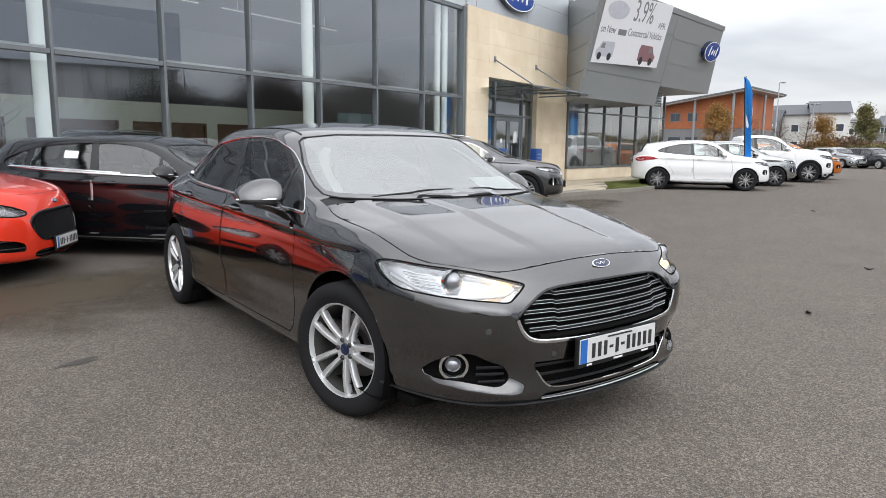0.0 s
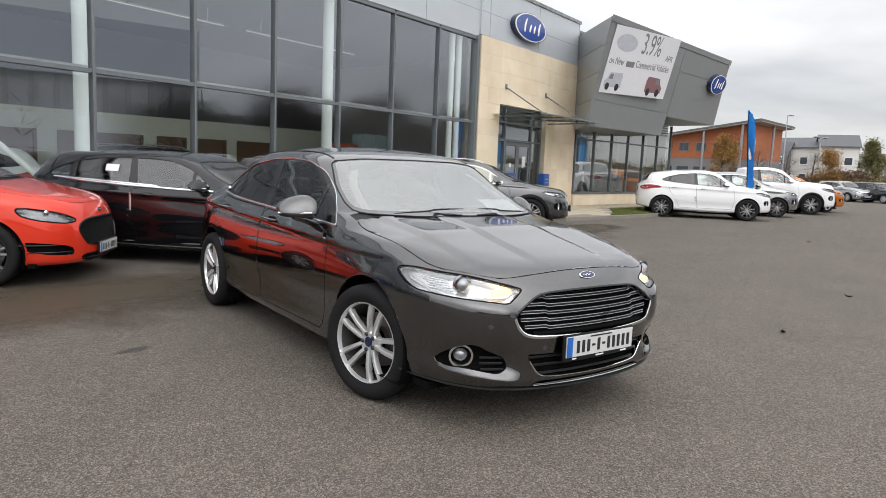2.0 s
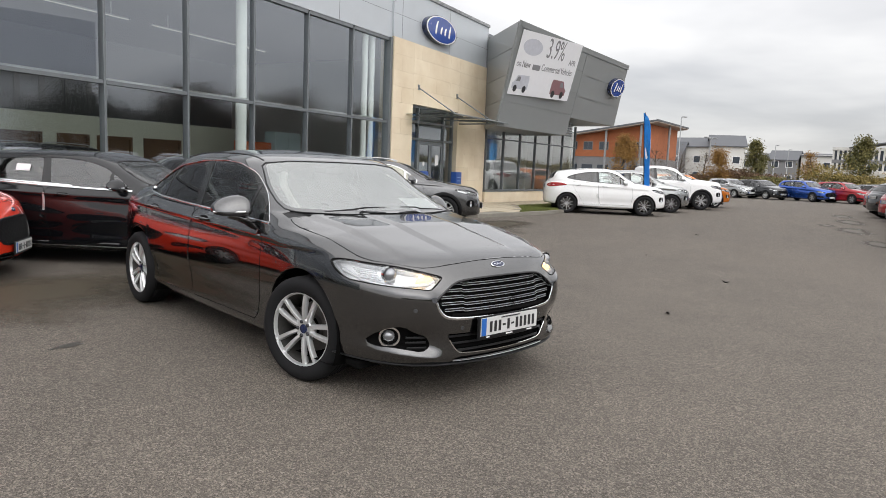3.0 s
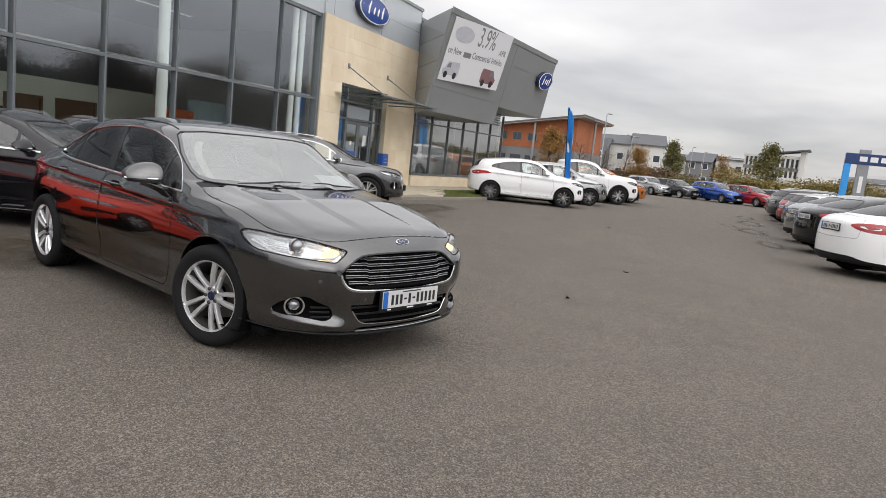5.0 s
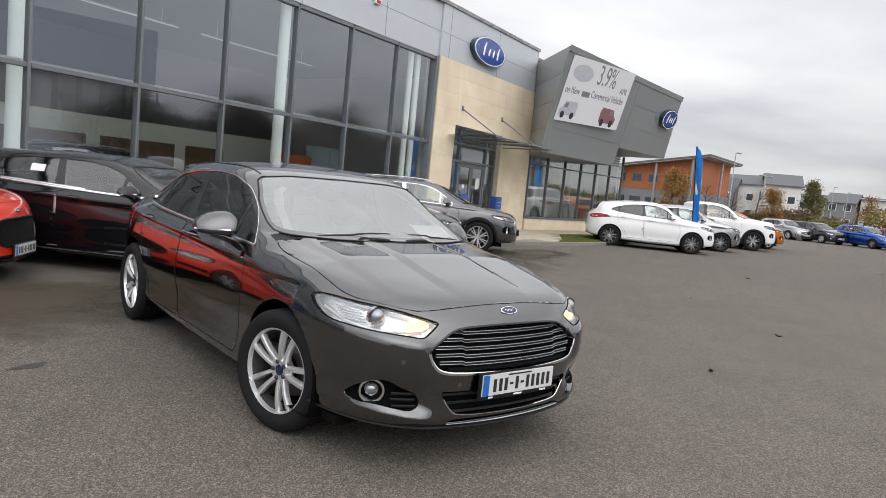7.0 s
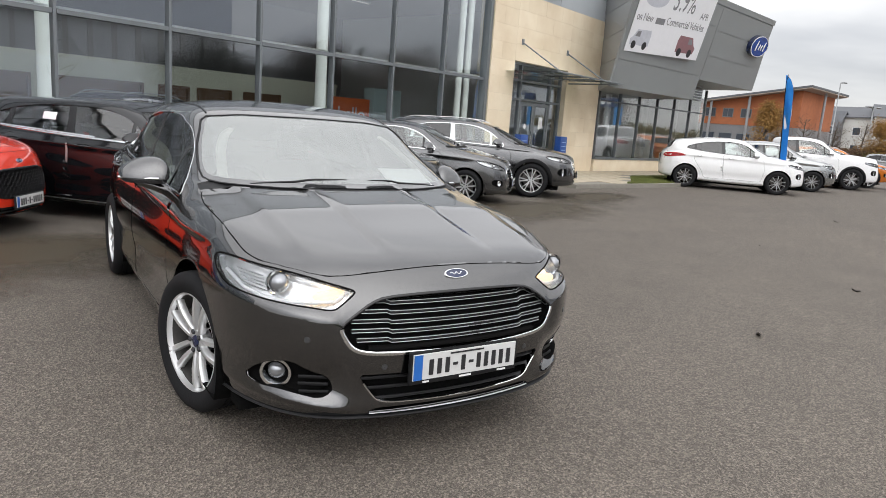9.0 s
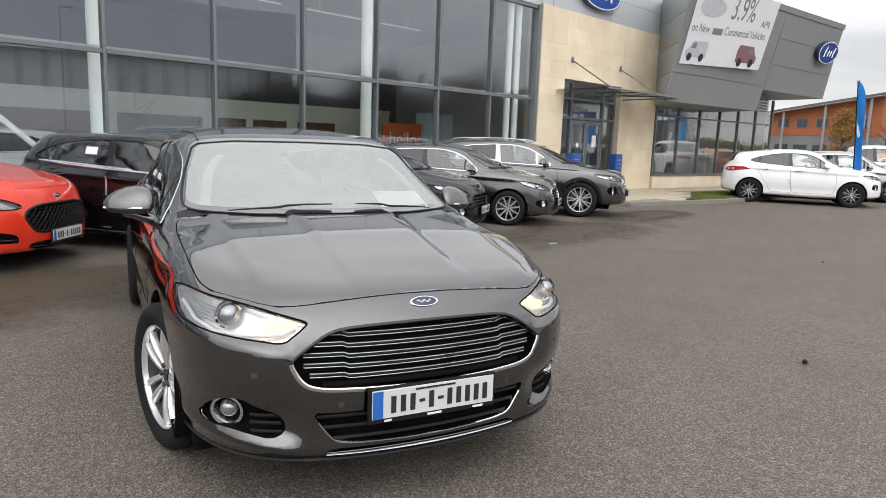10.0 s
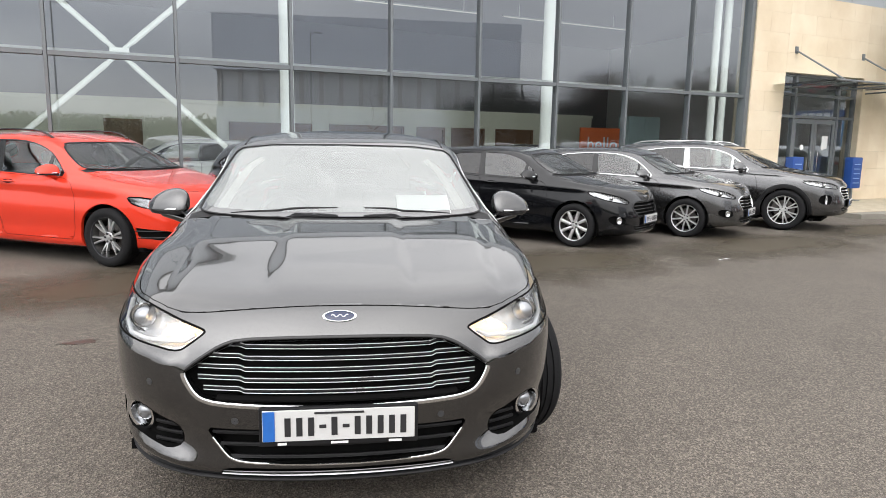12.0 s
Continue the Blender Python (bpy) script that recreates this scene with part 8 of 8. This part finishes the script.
# ---- feather flag ----
flag = empty("feather_flag", pose(18.45, 7.45, 0, 0, 0, -15))
tagged(flag, "blue feather flag on a thin pole in a cross base", "flag")
bm = bmesh.new()
tube(bm, [(-0.17 * (z / 3.5) ** 1.4, 0.16 * (z / 3.5) ** 1.4 - e, z) for z, e in ((0.02, 0), (0.7, 0), (1.2, 0), (1.8, 0), (2.4, 0), (2.9, 0.01), (3.3, 0.03), (3.56, 0.10))], [0.018, 0.017, 0.016, 0.015, 0.013, 0.012, 0.010, 0.008], 8)
part("pole", bm, M["black"], flag, smooth=60)
M["flag_cloth"] = mat("blue_flag_cloth", (0.035, 0.30, 0.72), 0.7, var=0.15)
bm = bmesh.new()
rows = []
for t in np.linspace(0, 1, 22):
    z = 0.55 + 3.0 * t
    w = -0.30 * min(1.0, ((1 - t) * 6) ** 0.5 + 0.02)
    row = []
    for k in range(7):
        q = k / 6
        row.append(bm.verts.new((0.01 - 0.17 * (z / 3.5) ** 1.4 + 0.04 * math.sin(5 * t + 3 * q) * q, 0.16 * (z / 3.5) ** 1.4 + w * q, z - 0.05 * q * (1 - t))))
    rows.append(row)
for a, b in zip(rows, rows[1:]):
    for i in range(6):
        bm.faces.new((a[i], a[i + 1], b[i + 1], b[i]))
bmesh.ops.solidify(bm, geom=list(bm.faces), thickness=0.003)
part("cloth", bm, M["flag_cloth"], flag, smooth=60)
bm = bmesh.new()
for s in (-0.004, 0.004):
    pts = [(-0.06 + s * 8, -0.06 + 0.10 * math.cos(t), 2.35 + 0.42 * math.sin(t)) for t in np.linspace(0, 2 * math.pi, 17)[:-1]]
    bm.faces.new([bm.verts.new(p) for p in pts])
part("print_bar", bm, M["white"], flag)
for a in (0, 90):
    part("base_bar", one_box((-0.35, -0.02, 0.0), (0.35, 0.02, 0.03), 0.005, Matrix.Rotation(radians(a + 45), 4, "Z")), M["black"], flag)

# ---- brand tower: blue portal with plain bars ----
tower = empty("sign_tower", pose(44.1, 2.6, 0, 0, 0, 105))
tagged(tower, "dark blue portal sign on a grey pillar with pale bars", "sign")
M["deep_blue"] = mat("deep_blue_panel", (0.006, 0.035, 0.14), 0.3, coat=0.3)
M["grey_panel"] = mat("grey_panel", (0.28, 0.29, 0.30), 0.4, 0.3)
part("header", one_box((-3.6, -0.25, 3.40), (0.75, 0.25, 4.05), 0.02), M["deep_blue"], tower)
part("pillar", one_box((-0.55, -0.2, 0.0), (0.05, 0.2, 4.3), 0.02), M["grey_panel"], tower)
part("side_blade", one_box((0.40, -0.3, 0.0), (0.75, 0.28, 3.40), 0.02), M["flag_cloth"], tower)
part("far_pillar", one_box((-3.6, -0.2, 0.0), (-3.0, 0.2, 3.40), 0.02), M["grey_panel"], tower)
for k in range(5):
    for s in (-1, 1):
        part("sign_bar", one_box((-2.6 + 0.55 * k, s * 0.262 - 0.01, 3.58), (-2.2 + 0.55 * k, s * 0.262 + 0.01, 3.88)), M["white"], tower)
for s in (-1, 1):
    part("pillar_bar", one_box((-0.35, s * 0.212 - 0.01, 1.7), (-0.15, s * 0.212 + 0.01, 2.7)), M["white"], tower)

# ---- brick building with a sweeping roof ----
M["brick"] = mat("orange_brick", (0.36, 0.12, 0.05), 0.85, var=0.2, scale=2, grain=14)
M["grey_brick"] = mat("grey_block", (0.20, 0.20, 0.205), 0.85, var=0.15)
M["far_glass"] = mat("dark_window", (0.045, 0.055, 0.07), 0.08, var=0.2)
M["render"] = mat("white_render", (0.62, 0.61, 0.58), 0.8, var=0.08)
M["slate"] = mat("slate_roof", (0.10, 0.105, 0.115), 0.6, var=0.15)
brick = empty("brick_building", pose(72.0, 37.6, 0, 0, 0, 103))
tagged(brick, "two-storey orange brick office with oversailing mono-pitch roof", "building")
RISE = 0.149


def sloped(x0, x1, y0, y1, top, under):
    """A block whose top and underside follow the roof's slope; under: its depth, or a level floor."""
    bm = bmesh.new()
    rows = [[bm.verts.new((x, y, z)) for y in (y0, y1) for z in ((top - RISE * x) - under[0] if under[0] else under[1], top - RISE * x)] for x in (x0, x1)]
    (a, b, c, d), (e, f, g, h) = rows
    for q in ((a, c, d, b), (e, f, h, g), (a, b, f, e), (c, g, h, d), (b, d, h, f), (a, e, g, c)):
        bm.faces.new(q)
    bmesh.ops.recalc_face_normals(bm, faces=bm.faces)
    return bm


M["soffit"] = mat("pale_soffit", (0.42, 0.36, 0.31), 0.7)
part("wall", sloped(0.7, 17.0, -12.0, 0.0, 7.62, (0, 3.45)), M["brick"], brick)
part("lower_wall", one_box((0.7, -12, 0), (17.0, -0.06, 3.45)), M["grey_brick"], brick)
part("roof", sloped(-0.5, 18.0, -13.0, 1.3, 7.95, (0.20, 0)), M["slate"], brick)
part("soffit", sloped(-0.45, 17.9, -12.9, 1.25, 7.745, (0.10, 0)), M["soffit"], brick)
for x, y in ((0.0, -5.6), (1.6, 0.8), (6.0, 0.8), (10.4, 0.8), (14.8, 0.8)):
    bm = bmesh.new()
    tube(bm, [(x, y, 0), (x, y, 7.66 - RISE * x)], 0.15, 10)
    part("pillar", bm, M["grey_panel"], brick, smooth=50)
for k in range(6):
    x = 2.3 + 2.1 * k
    w = part("window", one_box((x - 0.62, -0.1, 4.28), (x + 0.62, 0.05, 5.34)), M["frame"], brick)
    for q in (-1, 1):
        part("pane", one_box((x + q * 0.29 - 0.26, 0.03, 4.36), (x + q * 0.29 + 0.26, 0.07, 5.26)), M["far_glass"], w)
    w = part("window", one_box((x - 0.8, -0.1, 0.9), (x + 0.8, 0.0, 2.5)), M["frame"], brick)
    part("pane", one_box((x - 0.72, -0.02, 0.98), (x + 0.72, 0.02, 2.42)), M["far_glass"], w)

# ---- terrace of houses behind ----
def house(x, y, turn, w, d, he, hr, label, wall, wins, hip=False):
    root = empty("house", pose(x, y, 0, 0, 0, turn))
    tagged(root, label, "house", "houses behind the yard")
    bm = bmesh.new()
    box(bm, (0, 0, 0), (w, d, he))
    part("wall", bm, wall, root)
    for x0 in (0.0, w):
        bm = bmesh.new()
        a = [bm.verts.new(p) for p in ((x0, 0, he), (x0, d, he), (x0, d / 2, hr))]
        bm.faces.new(a)
        part("gable", bm, wall, root)
    bm = bmesh.new()
    e = 0.4
    prof = [(-e, he - 0.15), (d / 2, hr + 0.1), (d + e, he - 0.15), (d + e, he - 0.32), (d / 2, hr - 0.1), (-e, he - 0.32)]
    a = [bm.verts.new((-0.3, y_, z_)) for y_, z_ in prof]
    b = [bm.verts.new((w + 0.3, y_, z_)) for y_, z_ in prof]
    bm.faces.new(a)
    bm.faces.new(b[::-1])
    for i in range(6):
        bm.faces.new((a[i], b[i], b[(i + 1) % 6], a[(i + 1) % 6]))
    bmesh.ops.recalc_face_normals(bm, faces=bm.faces)
    part("roof", bm, M["slate"], root)
    n, rows = wins
    for r in range(rows):
        for k in range(n):
            cx, z = w * (k + 0.5) / n, 1.1 + 2.8 * r
            wn = part("window", one_box((cx - 0.65, -0.05, z), (cx + 0.65, 0.08, z + 1.3)), M["white"], root)
            part("pane", one_box((cx - 0.55, -0.07, z + 0.08), (cx + 0.55, -0.04, z + 1.22)), M["far_glass"], wn)
    return root


house(113.0, 68.0, -86, 20, 9, 7.0, 8.6, "long white rendered terrace with slate roof", M["render"], (6, 2))
house(112.0, 49.5, -60, 5.5, 8, 7.1, 8.9, "white gabled house with slate roof", M["render"], (2, 2))
house(111.0, 62.0, -86, 7, 5, 4.6, 7.6, "grey porch house with dark roof", M["grey_brick"], (3, 2))
house(141.0, 57.0, -80, 8, 8, 6.5, 6.9, "white cubic house behind the trees", M["render"], (3, 2))
house(136.0, 49.0, -80, 5, 8, 5.6, 7.3, "grey gabled house with balcony", M["grey_brick"], (2, 2))
house(139.0, 44.0, -80, 9, 8, 6.6, 6.9, "white cubic house with small windows", M["render"], (3, 2))
house(136.0, 20.0, -80, 14, 8, 4.2, 5.0, "low white building behind the shrubs", M["render"], (4, 1))

hall()

# ---- curved office block ----
blk_o = empty("office_block", pose(121.0, 28.5, 0, 0, 0, -80))
tagged(blk_o, "pale curved office block with dark window bands and raking roof", "building")
def arc(bm, r0, r1, z0, z1, a0=-0.46, a1=0.46, n=24, cy=10.0):
    rows = []
    for i in range(n + 1):
        a = a0 + (a1 - a0) * i / n
        rows.append([bm.verts.new((r * math.sin(a), cy - r * math.cos(a), z)) for r, z in ((r1, z0), (r1, z1), (r0, z1), (r0, z0))])
    for p, q in zip(rows, rows[1:]):
        for k in range(4):
            bm.faces.new((p[k], q[k], q[(k + 1) % 4], p[(k + 1) % 4]))
    bm.faces.new(rows[0])
    bm.faces.new(rows[-1][::-1])
    bmesh.ops.recalc_face_normals(bm, faces=bm.faces)
    return bm


for z0, z1, mt, r, nm in ((0, 3.0, "render", 10.0, "lower_wall"), (3.0, 3.5, "render", 10.25, "band"), (3.5, 4.6, "far_glass", 9.9, "window_band"), (4.6, 5.2, "grey_brick", 10.05, "band"), (5.2, 6.7, "far_glass", 9.9, "window_band"), (6.7, 7.2, "render", 10.2, "parapet")):
    part(nm, arc(bmesh.new(), 7.5, r, z0, z1), M[mt], blk_o)
for i in range(13):
    a = -0.44 + 0.88 * i / 12
    for z0, z1 in ((3.5, 4.6), (5.2, 6.7)):
        part("mullion", one_box((-0.14, -0.08, z0), (0.14, 0.08, z1), 0, Matrix.Translation((9.98 * math.sin(a), 10 - 9.98 * math.cos(a), 0)) @ Matrix.Rotation(a, 4, "Z")), M["render"], blk_o)
bm = bmesh.new()
pts = [(-2.0, 7.2), (5.6, 8.5), (5.6, 8.3), (-2.0, 7.0)]
a = [bm.verts.new((x, -0.6, z)) for x, z in pts]
b = [bm.verts.new((x, 5, z)) for x, z in pts]
bm.faces.new(a)
bm.faces.new(b[::-1])
for i in range(4):
    bm.faces.new((a[i], b[i], b[(i + 1) % 4], a[(i + 1) % 4]))
part("raking_roof", bm, M["slate"], blk_o)
part("end_wall", one_box((4.3, 0.4, 0), (5.1, 4.6, 8.2)), M["render"], blk_o)

# ---- marks on the asphalt ----
def patch(name, x, y, rx, ry, turn, material, label, seed, z=0.003, n=40, kind="", lobes=1.0):
    rng = np.random.default_rng(seed)
    ph = rng.uniform(0, 6.28, 5)
    bm = bmesh.new()
    c = bm.verts.new((0, 0, 0))
    row = []
    for i in range(n):
        t = 2 * math.pi * i / n
        k = 1 + lobes * (0.16 * math.sin(3 * t + ph[0]) + 0.12 * math.sin(5 * t + ph[1]) + 0.08 * math.sin(9 * t + ph[2]) + 0.05 * math.sin(14 * t + ph[3]))
        row.append(bm.verts.new((rx * k * math.cos(t), ry * k * math.sin(t), 0)))
    for i in range(n):
        bm.faces.new((c, row[i], row[(i + 1) % n]))
    ob = part(name, bm, material)
    ob.matrix_world = pose(x, y, z, 0, 0, turn)
    return tagged(ob, label, "stain", kind=kind or "structure")


M["damp"] = damp_mat()
M["dead_leaf"] = mat("dead_leaf", (0.03, 0.022, 0.015), 0.7, var=0.3)
for x, y, s, seed in ((3.17, -1.81, 0.062, 1), (5.79, -1.23, 0.05, 2), (12.4, 2.43, 0.05, 3), (7.4, 0.9, 0.03, 5)):
    rng = np.random.default_rng(seed)
    bm = bmesh.new()
    rows = []
    for t in np.linspace(0, 1, 9):
        w = s * 0.42 * math.sin(math.pi * min(1, t * 0.95 + 0.03)) ** 0.8 * 0.8
        rows.append([bm.verts.new((s * 2 * (t - 0.5), q * w, 0.006 + 0.012 * (q * q) + 0.008 * math.sin(5 * t + seed))) for q in (-1, -0.4, 0.4, 1)])
    for p, q in zip(rows, rows[1:]):
        for k in range(3):
            bm.faces.new((p[k], q[k], q[k + 1], p[k + 1]))
    bmesh.ops.solidify(bm, geom=list(bm.faces), thickness=0.003)
    ob = part("fallen_leaf", bm, M["dead_leaf"], smooth=60)
    ob.matrix_world = pose(x, y, 0.0, 0, 0, 40 * seed)
    tagged(ob, "dark curled fallen leaf on the asphalt", "leaf", "fallen leaves")
patch("oil_stain", -1.84, 0.16, 0.11, 0.05, 20, M["wet"], "small dark oil stain on the asphalt", 5)

for u, v, rx, ry, sd in ((-13.2, -4.6, 3.2, 1.7, 1), (-9.0, -5.1, 3.6, 1.6, 2), (-4.8, -4.9, 3.4, 1.5, 3), (-1.2, -4.3, 2.6, 1.1, 4)):
    q = fw(u, v)
    patch("damp_patch", q.x, q.y, rx, ry, 18, M["damp"], "damp brownish stain on the asphalt before the parked cars", sd, 0.002 + 0.0012 * sd, 72, lobes=0.0)
for u, v, rx, ry, sd in ((2.0, -12.6, 1.6, 0.5, 11), (6.5, -12.3, 2.2, 0.7, 12), (11.5, -12.4, 2.6, 0.7, 13), (16.0, -12.3, 2.4, 0.6, 14), (8.5, -11.6, 1.2, 0.4, 15)):
    q = fw(u, v)
    patch("damp_patch", q.x, q.y, rx, ry, 18, M["damp"], "damp dark stain behind the parked tails", sd, 0.002 + 0.001 * (sd - 10), 60, lobes=0.0)
# scraps of litter
for x, y, k, a in ((4.74, 3.26, 0.07, 20), (0.9, 3.05, 0.03, 70)):
    bm = bmesh.new()
    rows = [[bm.verts.new((k * (i - 1.5), k * 0.45 * (j - 0.5) * (1 + 0.3 * math.sin(2 * i)), 0.006 + 0.012 * math.sin(1.7 * i + j) ** 2)) for j in range(2)] for i in range(4)]
    for p, q in zip(rows, rows[1:]):
        bm.faces.new((p[0], q[0], q[1], p[1]))
    bmesh.ops.solidify(bm, geom=list(bm.faces), thickness=0.002)
    ob = part("paper_scrap", bm, M["paper"])
    ob.matrix_world = pose(x, y, 0, 0, 0, a)
    tagged(ob, "crumpled white paper scrap lying on the asphalt", "litter", "scraps of litter")
